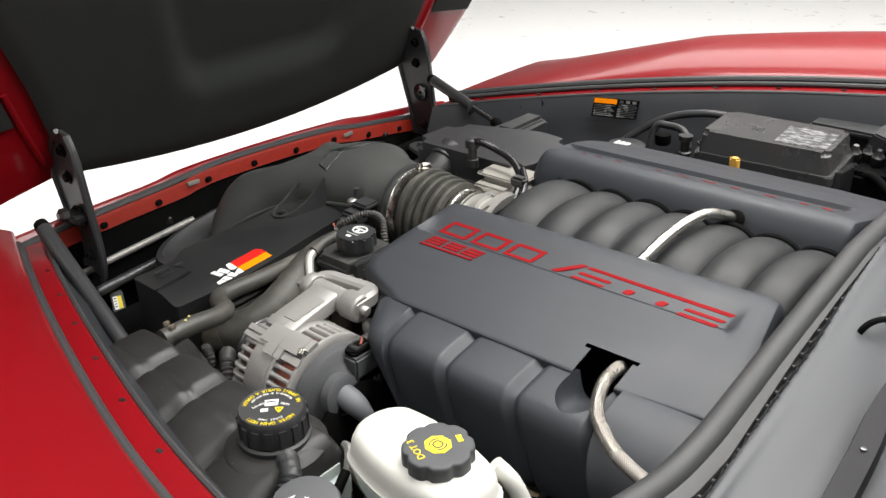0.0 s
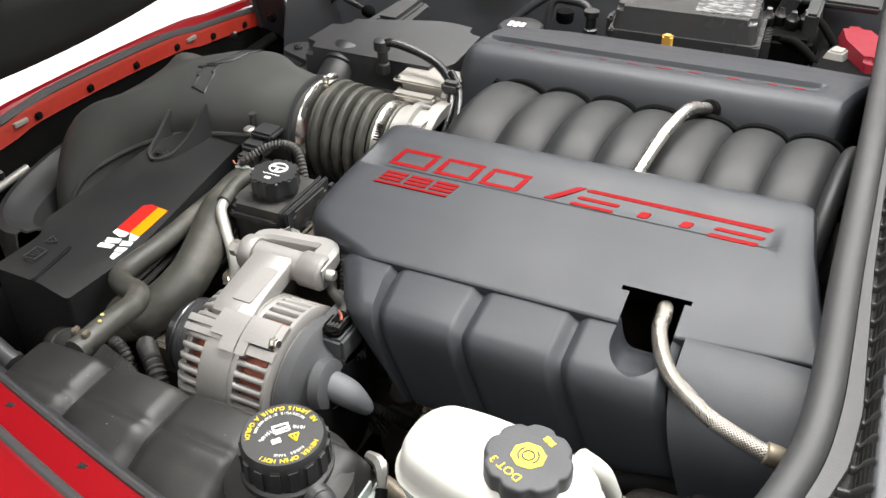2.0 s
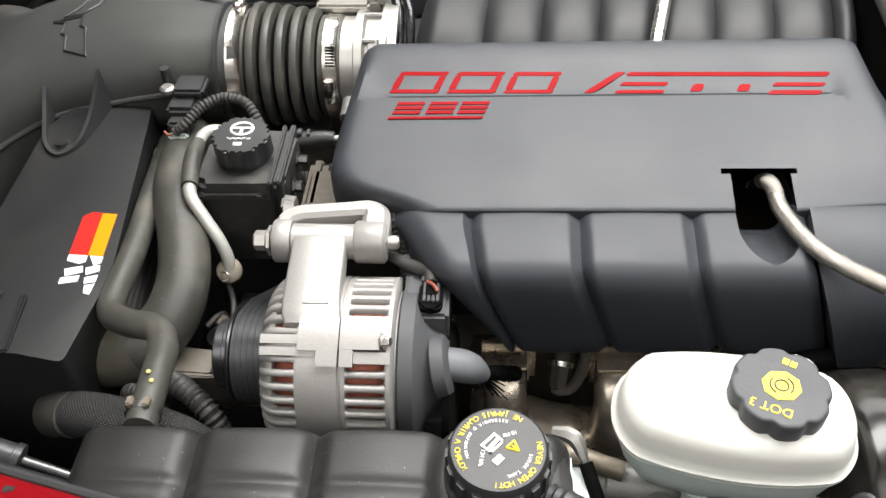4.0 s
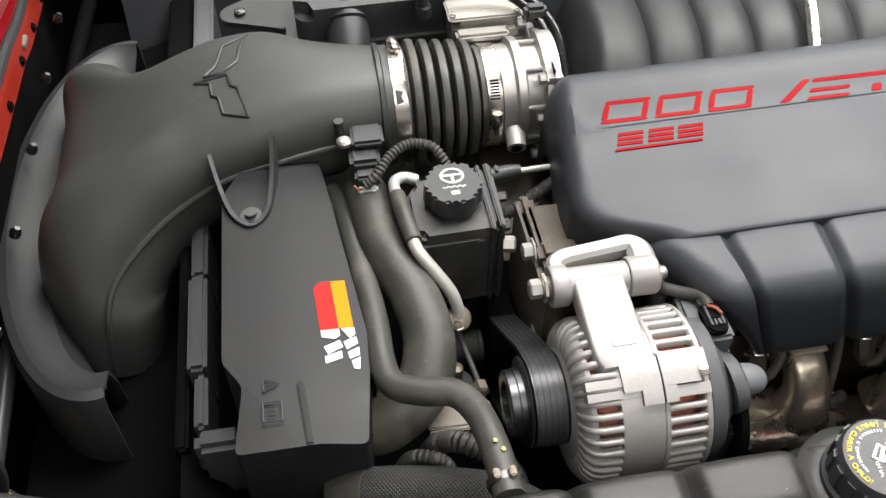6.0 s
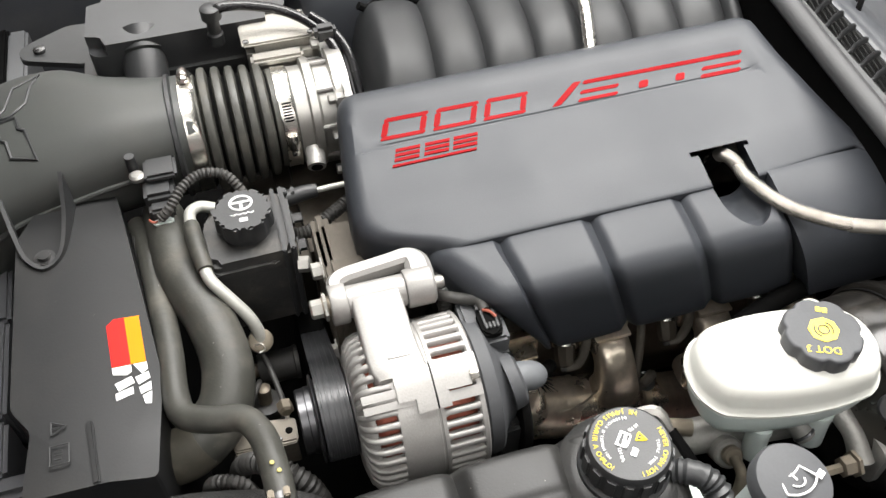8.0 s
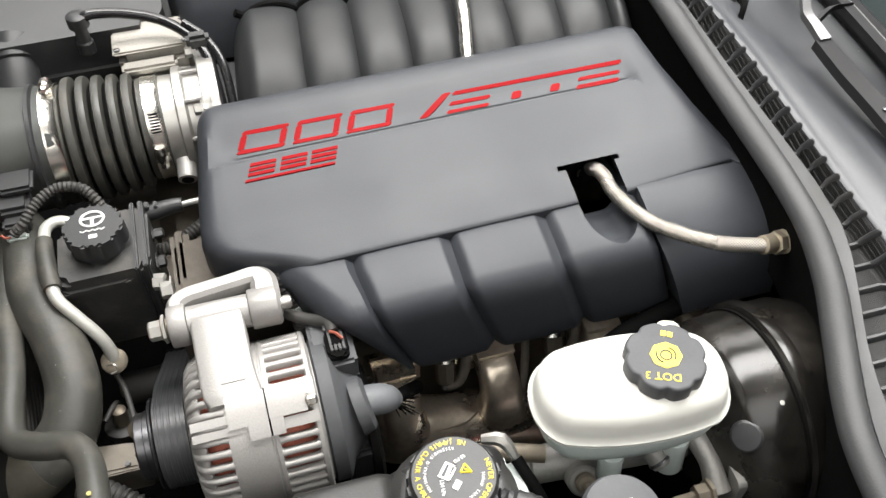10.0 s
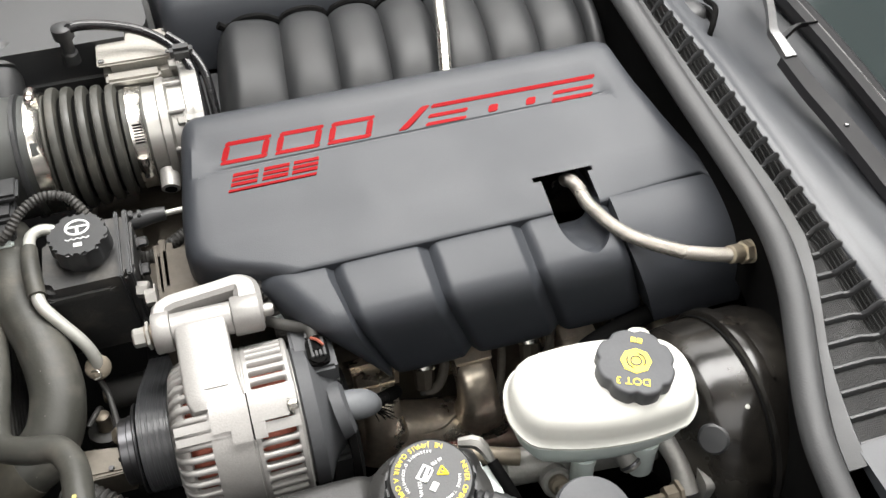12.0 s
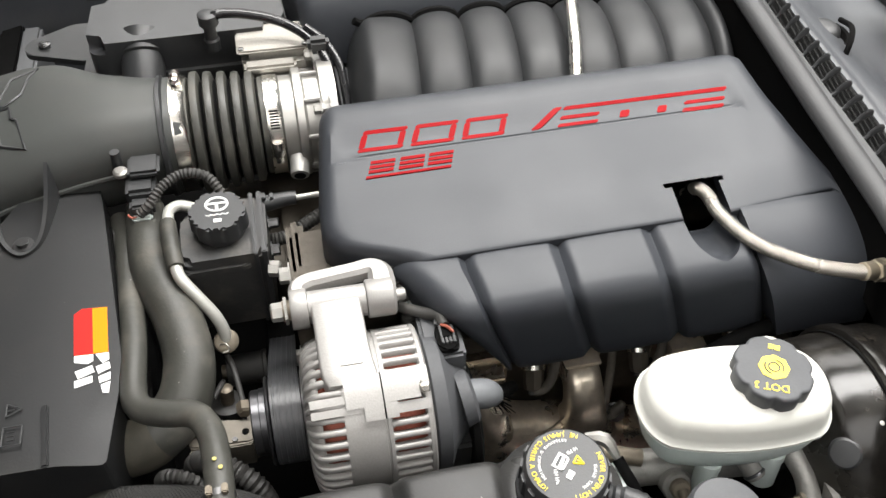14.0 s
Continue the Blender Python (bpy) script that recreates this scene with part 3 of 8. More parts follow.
def cowl_z(y):
    return 0.87 + 0.1 * (min(y, 0.0) + 0.4) - 0.04 * max(0.0, y)


def cowl():
    line = smooth_line(COWL, 6)
    ob = thing("cowl_panel", (0.5, 0, 0.80), "black plastic cowl panel with a slotted grille", "cowl")
    rings = []
    for i, (x, y) in enumerate(line):
        a, b = line[max(i - 1, 0)], line[min(i + 1, len(line) - 1)]
        d = Vector((b[0] - a[0], b[1] - a[1])).normalized()
        nrm = Vector((-d.y, d.x))
        if nrm.x < 0:
            nrm = -nrm
        rings.append((Vector((x, y)), nrm, cowl_z(y)))
    # rubber bulb along the front edge, with a shallow groove behind its crown
    bulb = [(-0.0035, -0.0165), (-0.0105, -0.0125), (-0.0130, -0.0085), (-0.0115, -0.002), (-0.0065, 0.0035), (0.0, 0.0052), (0.0065, 0.0035), (0.0105, -0.002), (0.0125, -0.008), (0.0125, -0.03)]
    part("weatherstrip", loft([[(c.x + n.x * k[0], c.y + n.y * k[0], z + k[1]) for k in bulb] for c, n, z in rings]), SEAL, ob, "thick black rubber weatherstrip", 60)
    # shaded side under the bulb's crown, put in as near-black
    part("seal_carrier", loft([[(c.x + n.x * k[0], c.y + n.y * k[0], z + k[1]) for k in ((0.0, -0.10), (-0.003, -0.015), (0.010, -0.015), (0.010, -0.10))] for c, n, z in rings]), PIT, ob, "carrier below the weatherstrip, near-black for its shaded side")

    def at_front(y):
        return lerp(y, SLOT_FRONT)

    def at_rear(y):
        return lerp(y, SLOT_REAR)

    def seal_rear(y):
        pairs = sorted((c.y + n.y * 0.0115, c.x + n.x * 0.0115) for c, n, z in rings)
        return lerp(y, pairs)

    dense = span(0.38, -0.60, 120)
    part("front_ledge", sheet(lambda y, k: (seal_rear(y) + (at_front(y) - seal_rear(y)) * k[0], y, cowl_z(y) + k[1]), dense, [(0.0, -0.012), (0.05, -0.004), (0.5, -0.0045), (0.92, -0.004), (1.0, -0.006), (1.01, -0.012)], 0.002), BLACK, ob, "narrow satin ledge")
    # mesh bed: level from the ledge, then climbing to the rear lip

    def bed(y, f, lift):
        a, b = at_front(y), at_rear(y)
        climb = min(0.012, 0.8 * (b - a))
        x = a + (b - a) * f
        up = max(0.0, (x - (b - climb)) / climb)
        return (x, y, cowl_z(y) - 0.0095 + 0.019 * up * up * (3 - 2 * up) + lift)

    part("grille_mesh", sheet(lambda y, f: bed(y, f, 0.0), dense, span(0, 1, 14), 0.0015), MESH, ob, "fine black mesh")
    y = 0.36
    while y > -0.585:
        rows = []
        for f in (0.0, 0.2, 0.4, 0.55, 0.65, 0.74, 0.82, 0.90, 0.96, 1.0):
            x, yy, z = bed(y, f, 0.0)
            lean_y = -0.006 * max(0.0, f - 0.55) / 0.45
            rows.append([(x, yy + lean_y + w, z + h) for w, h in ((-0.0030, -0.003), (0.0030, -0.003), (0.0021, 0.0030), (0.0010, 0.0044), (-0.0010, 0.0044), (-0.0021, 0.0030))])
        part("slat", loft(rows), BLACK, ob)
        y -= 0.0205
    part("grille_end", loft([[(at_front(-0.59) - 0.004 + f * (at_rear(-0.59) - at_front(-0.59)), yy, cowl_z(-0.59) + h) for yy, h in ((-0.580, -0.010), (-0.584, -0.004), (-0.66, -0.004), (-0.66, -0.02))] for f in (0.0, 0.5, 1.05)]), DECK, ob)

    # panel behind the slots, rising from its lip and falling away to the glass
    FALL = [(0.0, 0.0135), (0.05, 0.0135), (0.12, 0.008), (0.22, -0.003), (0.34, -0.011), (0.5, -0.014), (0.75, -0.014), (1.0, -0.008)]

    def deck(y, k):
        end_x = 0.690 - 0.35 * max(0, abs(y) - 0.1) ** 2
        f = k[0]
        g = min(1.0, f / 0.3)
        z = (cowl_z(y) + 0.0115) * (1 - g) + (0.884 + lerp(f, FALL) + 0.010 * f) * g
        a = at_rear(y) - 0.0005
        return (a + (end_x - a) * f, y * (1 + 0.02 * f), z + k[1])

    part("deck", sheet(deck, span(0.40, -0.66, 60), [(0, -0.008), (0.0, -0.001), (0.008, 0.0), (0.03, 0.0), (0.045, -0.0015), (0.07, -0.001), (0.12, 0), (0.22, 0), (0.34, 0), (0.5, 0), (0.75, 0), (1.0, 0)], 0.003), DECK, ob, "satin black cowl deck")
    return ob


cowl()


def windscreen():
    ob = thing("windscreen", (0.636, 0, 0.89), "dark windscreen glass in a black frame", "windscreen")

    def place(u, y):
        base = 0.636 - 0.35 * max(0, abs(y) - 0.1) ** 2
        return (base + u * 0.8, y * (1 - 0.15 * u), 0.895 + u * 0.42)

    part("glass", sheet(place, span(0, 1, 8), span(-0.62, 0.62, 24), 0.005), GLASS, ob, "dark tinted glass")
    part("lower_trim", sheet(lambda k, y: Vector(place(k[0], y)) + Vector((0, 0, k[1])), [(-0.012, -0.01), (-0.010, 0.002), (0.004, 0.005), (0.008, 0.002)], span(-0.62, 0.62, 24), 0.002), ARM, ob)


windscreen()


def wiper():
    ob = thing("windscreen_wiper", (0.567, -0.3, 0.885), "black windscreen wiper lying along the glass", "wiper", "wipers")

    def strip(points, h):
        """A flat bar: (x, y, z, half width) along it."""
        rings = []
        for x, y, z, w in smooth_line(points, 4):
            rings.append([(x - w, y, z - h), (x + w, y, z - h), (x + w * 0.8, y, z), (x - w * 0.8, y, z)])
        return bevel(loft(rings), 0.0012, 1)

    part("arm_root", strip([(0.612, -0.05, 0.916, 0.005), (0.590, -0.12, 0.918, 0.005), (0.571, -0.162, 0.918, 0.0055), (0.562, -0.180, 0.917, 0.006), (0.5625, -0.195, 0.914, 0.0065), (0.5635, -0.215, 0.909, 0.0075)], 0.006), DARK_STEEL, ob, "bent grey steel arm root")
    part("arm", strip([(0.5625, -0.212, 0.907, 0.010), (0.563, -0.26, 0.903, 0.011), (0.567, -0.311, 0.898, 0.0115), (0.570, -0.388, 0.889, 0.0115), (0.572, -0.45, 0.880, 0.010), (0.572, -0.52, 0.872, 0.009)], 0.009), ARM, ob, "flat black steel arm")
    part("blade_carrier", strip([(0.612, -0.06, 0.915, 0.006), (0.610, -0.155, 0.914, 0.0065), (0.610, -0.24, 0.909, 0.0065), (0.608, -0.321, 0.904, 0.0065), (0.602, -0.42, 0.897, 0.006), (0.592, -0.54, 0.888, 0.005)], 0.009), ARM, ob)
    part("blade_strip", strip([(0.620, -0.06, 0.913, 0.0013), (0.618, -0.155, 0.912, 0.0013), (0.618, -0.24, 0.907, 0.0013), (0.616, -0.321, 0.902, 0.0013), (0.610, -0.42, 0.895, 0.0013), (0.600, -0.54, 0.886, 0.0013)], 0.004), DARK_STEEL, ob, "thin steel backing strip")
    part("blade", strip([(0.617, -0.06, 0.907, 0.003), (0.615, -0.155, 0.906, 0.003), (0.615, -0.24, 0.901, 0.003), (0.613, -0.321, 0.896, 0.003), (0.607, -0.42, 0.889, 0.003), (0.597, -0.54, 0.880, 0.003)], 0.008), PIT, ob, "black rubber blade")
    part("link", strip([(0.564, -0.190, 0.911, 0.006), (0.590, -0.178, 0.916, 0.005), (0.611, -0.178, 0.916, 0.005)], 0.006), ARM, ob)
    part("rivet", lathe([(0.0025, 0), (0.0025, 0.0015), (0.0015, 0.002)], (0.567, -0.311, 0.898), (0, 0, 1), 12), DARK_STEEL, ob)


wiper()


def washer_jet():
    ob = thing("washer_nozzle", (0.52, -0.09, 0.88), "black washer nozzle in a recess with a thin hose", "washer nozzle")
    part("recess", lathe([(0.030, 0), (0.030, 0.003), (0.026, 0.003), (0.024, 0.0)], (0.514, -0.100, 0.885), (-0.1, 0, 1), 26), PIT, ob)
    part("nozzle", lathe([(0.020, 0), (0.019, 0.007), (0.014, 0.012), (0.006, 0.014)], (0.516, -0.096, 0.886), (-0.1, 0, 1), 24), BLACK, ob, "domed black nozzle")
    part("hose", tube([(0.540, -0.088, 0.897), (0.532, -0.118, 0.908), (0.517, -0.142, 0.910), (0.509, -0.152, 0.898), (0.509, -0.154, 0.876)], 0.003, 8), PIT, ob, "thin black rubber hose")


washer_jet()

# ---- engine covers ----
PLATE = [(-0.066, 0.790), (-0.072, 0.815), (-0.080, 0.840), (-0.088, 0.857), (-0.096, 0.866), (-0.106, 0.8705), (-0.116, 0.8695), (-0.1245, 0.8672), (-0.1265, 0.8668),
         (-0.1485, 0.8622), (-0.1620, 0.8598), (-0.1630, 0.8596), (-0.1640, 0.8594), (-0.1650, 0.8592), (-0.1697, 0.8584), (-0.1732, 0.8577), (-0.19, 0.8544), (-0.215, 0.8486), (-0.235, 0.8432), (-0.2475, 0.8402), (-0.2525, 0.8389), (-0.262, 0.8365), (-0.270, 0.8344), (-0.278, 0.8323), (-0.2838, 0.8307), (-0.2856, 0.8300), (-0.2865, 0.8290), (-0.2868, 0.8275), (-0.2868, 0.815)]
FRONT = [(-0.2868, 0.037), (-0.2845, 0.034), (-0.280, 0.026), (-0.275, 0.014), (-0.270, 0.000), (-0.264, -0.018), (-0.257, -0.032), (-0.248, -0.040), (-0.235, -0.0445), (-0.2, -0.043), (-0.11, -0.031), (-0.066, -0.026)]
REAR = [(-0.30, 0.470), (-0.26, 0.460), (-0.21, 0.444), (-0.16, 0.432), (-0.11, 0.424), (-0.066, 0.420)]


def plate_z(x, y):
    """Height of the cover's sloping face."""
    return 0.8622 + 0.18 * (y + 0.1485) + 0.02 * x


def sunk(x, y):
    """How far the lettered panel lies below the face: nothing at its upper edge, most at its lower."""
    if -0.026 < x < 0.4005 and -0.1702 < y < -0.1252:
        deep = 0.0062 * min(1.0, (-0.1252 - y) / 0.030) * min(1.0, (x + 0.026) / 0.012, (0.4005 - x) / 0.012)
        if -0.1642 < y < -0.1628:
            deep += 0.0009 * min(1.0, max(0.0, (x + 0.012) / 0.01), max(0.0, (0.4005 - x) / 0.012))
        return deep
    return 0.0


def cover_body(mirror, slot):
    line = [(p[0], p[1]) for p in PLATE]
    dense = []
    for a, b in zip(line, line[1:]):
        k = max(1, int(abs(a[0] - b[0]) / (0.0025 if a[0] < -0.234 else 0.006)))
        dense += [(a[0] + (b[0] - a[0]) * j / k, a[1] + (b[1] - a[1]) * j / k) for j in range(k)]
    dense.append(line[-1])
    xs = [("f", k / 9) for k in range(9)] + span(0.07, 0.283, 60) + span(0.284, 0.2905, 4) + span(0.292, 0.337, 12) + span(0.3385, 0.344, 4) + span(0.345, 0.39, 12) + [("r", (k + 1) / 8) for k in range(8)]
    drop = [(-0.285, 0.35), (-0.262, 0.45), (-0.235, 0.7), (-0.20, 1.0)]

    def fn(u, v):
        y, z = dense[v]
        sy = -y if mirror else y
        x0, x1 = lerp(y, FRONT), lerp(y, REAR)
        if isinstance(u, tuple) and u[0] in ("f", "r"):
            x = x0 + 0.019 + (0.07 - x0 - 0.019) * u[1] if u[0] == "f" else 0.39 + (x1 - 0.018 - 0.39) * u[1]
        elif isinstance(u, tuple):
            x = x0 + u[1] if u[0] < 0 else x1 + u[1]
            return (x, sy, z + 0.02 * x + u[2] * (lerp(y, drop) if u[0] < 0 else 1))
        else:
            x = u
        if y < -0.24 and x > 0.34:
            # the lower edge draws in towards the rear
            sy += (-1 if mirror else 1) * min(0.009, (x - 0.34) * 0.09) * (-y - 0.24) / 0.045
        z += 0.02 * x
        return (x, sy, z - sunk(x, y))

    us = [(-1, 0.003, -0.10), (-1, 0.0, -0.06), (-1, 0.0, -0.026), (-1, 0.0012, -0.017), (-1, 0.0040, -0.0095), (-1, 0.0085, -0.0040), (-1, 0.0135, -0.0011)] + xs + [(1, -0.011, -0.0012), (1, -0.005, -0.004), (1, -0.0012, -0.010), (1, 0.0, -0.018), (1, 0.001, -0.075)]
    bm = sheet(fn, us, range(len(dense)))
    if slot:
        gone = []
        for f in bm.faces:
            c = f.calc_center_median()
            if 0.2835 < c.x < 0.3445 and -0.2525 < c.y < -0.2475 or 0.2908 < c.x < 0.3384 and c.y < -0.2525:
                gone.append(f)
        bmesh.ops.delete(bm, geom=gone, context="FACES")
    bmesh.ops.recalc_face_normals(bm, faces=bm.faces)
    return bm


def channel_half(y):
    """Half the width of the rounded hose channel."""
    return 0.0240 * max(0.0, 1 - max(0.0, (-y - 0.300) / 0.033) ** 2) ** 0.5


def bulge(x):
    """Outward swell of the lower cover: a gentle rise, then a sharp fall into each groove."""
    cuts = [0.0, 0.081, 0.168, 0.258, 0.348]
    for a, b in zip(cuts, cuts[1:]):
        if a <= x <= b:
            s = (x - a) / (b - a)
            rise = 1.0 if a == 0.0 else 1 - max(0.0, 1 - s / 0.12) ** 2
            return 0.0078 * rise * min(1, (1 - s) / 0.12) + 0.0012 * math.sin(math.pi * s)
    return 0.0


LOWER = [(-0.272, 0.8185, 0.4), (-0.2865, 0.8203, 0.75), (-0.300, 0.8186, 0.9), (-0.315, 0.8160, 1), (-0.327, 0.8135, 1), (-0.335, 0.8105, 1), (-0.3398, 0.8040, 1), (-0.3420, 0.793, 1), (-0.3420, 0.772, 1), (-0.3412, 0.748, 1), (-0.3395, 0.727, 1), (-0.334, 0.718, 0.8)]


def lean(z):
    """The grooves run rearwards below the knee."""
    return 0.34 * max(0.0, 0.812 - z)


def lower_body():
    line = smooth_line(LOWER, 8)
    last = len(line) - 1
    depth = 0.020

    def fn(u, k):
        y, z, w = line[k]
        kind, f = u
        a, b = line[max(k - 1, 0)], line[min(k + 1, last)]
        away = Vector((b[0] - a[0], b[1] - a[1])).normalized()
        iny, inz = -away.y, away.x  # points into the cover
        x0 = 0.012 + 0.60 * min(0.062, max(0.0, -0.278 - y)) + 0.72 * max(0.0, 0.806 - z)
        groove = 0.080 + 0.006 * min(1.0, max(0.0, (-0.300 - y) / 0.04)) + 0.36 * max(0.0, 0.812 - z)
        if kind == "edge":
            return (x0 + f[0], y - iny * f[1], z - inz * f[1])
        if kind == "end":
            return (0.347 + lean(z), y + 0.09, z - 0.01)
        half = channel_half(y)
        deep, back = 0.0, 0.0
        if kind == "front":
            x, arg = x0 + (groove - x0) * f, 0.081 * f
            roll = min(0.026, 0.8 * (groove - x0))
            s = min(1.0, (x - x0) / roll)
            back = depth * (1 - math.sqrt(max(0.0, 1 - (1 - s) ** 2)))
        elif kind == "second":
            x, arg = groove + (0.168 + lean(z) - groove) * f, 0.081 + 0.087 * f
        elif kind == "third":
            x = arg = 0.168 + (0.266 - 0.168) * f
        elif kind == "left":
            x = arg = 0.266 + (0.3145 - half - 0.266) * f
        elif kind == "in":
            x = arg = 0.3145 + half * f
            deep = lerp(-y, [(0.275, 0.030), (0.30, 0.022), (0.32, 0.014), (0.333, 0.005)]) * (1 - abs(f) ** 5) * min(1, half / 0.006)
        else:
            x = arg = 0.3145 + half + (0.346 - 0.3145 - half) * f
        if kind not in ("front", "second"):
            x += lean(z)
        out = bulge(arg) * (0.2 + 0.8 * w) - back
        return (x, y + iny * -out, z + 0.02 * x - inz * out - deep)

    us = [("edge", (0.010, -0.075)), ("edge", (0.002, -0.045))] + [("front", (k / 26) ** 1.6) for k in range(18)] + [("front", f) for f in span(0.60, 0.999, 24)]
    us += [("second", f) for f in span(0.0, 0.999, 46)] + [("third", f) for f in span(0.0, 0.999, 52)] + [("left", f) for f in span(0, 1, 18)]
    us += [("in", f) for f in span(-0.999, 0.999, 29)] + [("right", f) for f in span(0, 1, 14)] + [("end", 0)]
    bm = sheet(fn, us, range(len(line)))
    bmesh.ops.remove_doubles(bm, verts=bm.verts, dist=0.00002)
    return bm


def emblem(parent, mirror):
    """Red slanted bars in the recessed panel: plain shapes in place of the maker's lettering."""
    sg = -1 if mirror else 1
    bars = []
    top, mid, low = -0.1365, -0.1475, -0.1585

    def bar(x0, x1, y, h, slant=0.0):
        bars.append([(x0, y), (x1, y), (x1 - slant, y - h), (x0 - slant, y - h)])

    # three hollow slanted frames, one slanted bar, then a long bar over shorter ones
    for x0, x1 in ((0.012, 0.056), (0.064, 0.107), (0.115, 0.158)):
        bar(x0, x1, top, 0.0040, 0.003)
        bar(x0 - 0.008, x1 - 0.008, low + 0.0042, 0.0042, 0.003)
        bar(x0 - 0.003, x0 + 0.003, top - 0.0040, 0.0138, 0.006)
        bar(x1 - 0.009, x1 - 0.003, top - 0.0040, 0.0138, 0.006)
    bar(0.205, 0.214, top, 0.0215, 0.030)
    bar(0.216, 0.391, top, 0.0038, 0.003)
    for x0, x1 in ((0.214, 0.256), (0.346, 0.391)):
        bar(x0 - 0.004, x1 - 0.005, mid + 0.0012, 0.0036, 0.003)
        bar(x0 - 0.009, x1 - 0.009, low + 0.0038, 0.0038, 0.003)
    for x0 in (0.274, 0.314):
        bar(x0 - 0.002, x0 + 0.008, mid - 0.0005, 0.0080, 0.004)
    if mirror:
        # seen edge-on, only short stretches of the marks show above the panel
        bars = [[(x, -0.150), (x + w, -0.150), (x + w - 0.004, -0.1545), (x - 0.004, -0.1545)] for x, w in ((0.014, 0.007), (0.036, 0.012), (0.070, 0.010), (0.135, 0.008), (0.170, 0.014), (0.205, 0.020), (0.246, 0.012), (0.292, 0.014), (0.338, 0.010), (0.366, 0.012))]
    for b in bars:
        pts = [(x, y - 0.014 * x) for x, y in b]
        bm = bmesh.new()
        z0 = 0.0006
        lo = [bm.verts.new((x, sg * y, plate_z(x, y) - 0.009)) for x, y in pts]
        hi = [bm.verts.new((x, sg * y, plate_z(x, y) - sunk(x, y) + z0)) for x, y in pts]
        bm.faces.new(hi)
        for i in range(4):
            bm.faces.new((lo[i], lo[(i + 1) % 4], hi[(i + 1) % 4], hi[i]))
        bmesh.ops.bevel(bm, geom=[e for e in bm.edges if abs(e.verts[0].co.z - e.verts[1].co.z) > 0.0008 and (e.verts[0].co.xy - e.verts[1].co.xy).length < 1e-6],
                        offset=0.0012, segments=2, affect="EDGES", clamp_overlap=True)
        part("red_bar", bm, RED_PRINT, parent)
    if not mirror:
        small = []
        for x0 in (0.012, 0.041, 0.069):
            for y, d in ((-0.1765, 0.0), (-0.1817, 0.0018), (-0.1869, 0.0036)):
                small.append([(x0 - d, y), (x0 + 0.024 - d, y), (x0 + 0.023 - d, y - 0.0034), (x0 - 0.001 - d, y - 0.0034)])
        small.append([(0.005, -0.1935), (0.087, -0.1935), (0.086, -0.196), (0.004, -0.196)])
        for b in small:
            bm = bmesh.new()
            lo = [bm.verts.new((x, y, plate_z(x, y) - 0.001)) for x, y in b]
            hi = [bm.verts.new((x, y, plate_z(x, y) + 0.0006)) for x, y in b]
            bm.faces.new(hi)
            for i in range(4):
                bm.faces.new((lo[i], lo[(i + 1) % 4], hi[(i + 1) % 4], hi[i]))
            part("red_bar", bm, RED_PRINT, parent)


def engine_covers():
    ob = thing("engine_cover", (0.2, -0.2, 0.72), "matt black engine cover with red raised bars and ribbed side", "engine cover", "engine covers")
    part("top_plate", cover_body(False, True), COVER, ob, "matt black top plate with a sunk panel", 30)
    part("lower_cover", lower_body(), COVER, ob, "matt black lower cover in four swells", 40)
    # rear side flap, lying past the slot
    flap = smooth_line([(-0.280, 0.824), (-0.292, 0.8235), (-0.32, 0.815), (-0.345, 0.80), (-0.36, 0.775), (-0.365, 0.73)], 4)
    part("side_flap", sheet(lambda f, k: (0.351 + lean(flap[k][1]) + (0.117 - lean(flap[k][1])) * max(0, f), flap[k][0] + (0.09 if f < 0 else 0), flap[k][1] - 0.0055 + 0.0158), [-1] + span(0, 1, 8), range(len(flap)), 0.003), COVER, ob, "matt black rear side flap")
    emblem(ob, False)
    ob2 = thing("engine_cover", (0.2, 0.2, 0.72), "matt black engine cover with red raised bars, scalloped beside the intake", "engine cover", "engine covers")
    ob2.location.z += 0.010
    part("top_plate", cover_body(True, False), COVER, ob2, "", 30)
    emblem(ob2, True)
    part("side_skirt", sheet(lambda x, k: (x, k[0], k[1]), span(-0.03, 0.45, 12), [(0.289, 0.825), (0.32, 0.81), (0.34, 0.78), (0.345, 0.72)], 0.003), COVER, ob2)


engine_covers()


MANIFOLD = material("manifold_plastic", (0.016, 0.017, 0.018), 0.48, grain_scale=800, bump=0.1, wear=0.06, dust=0.02, spec=0.36)


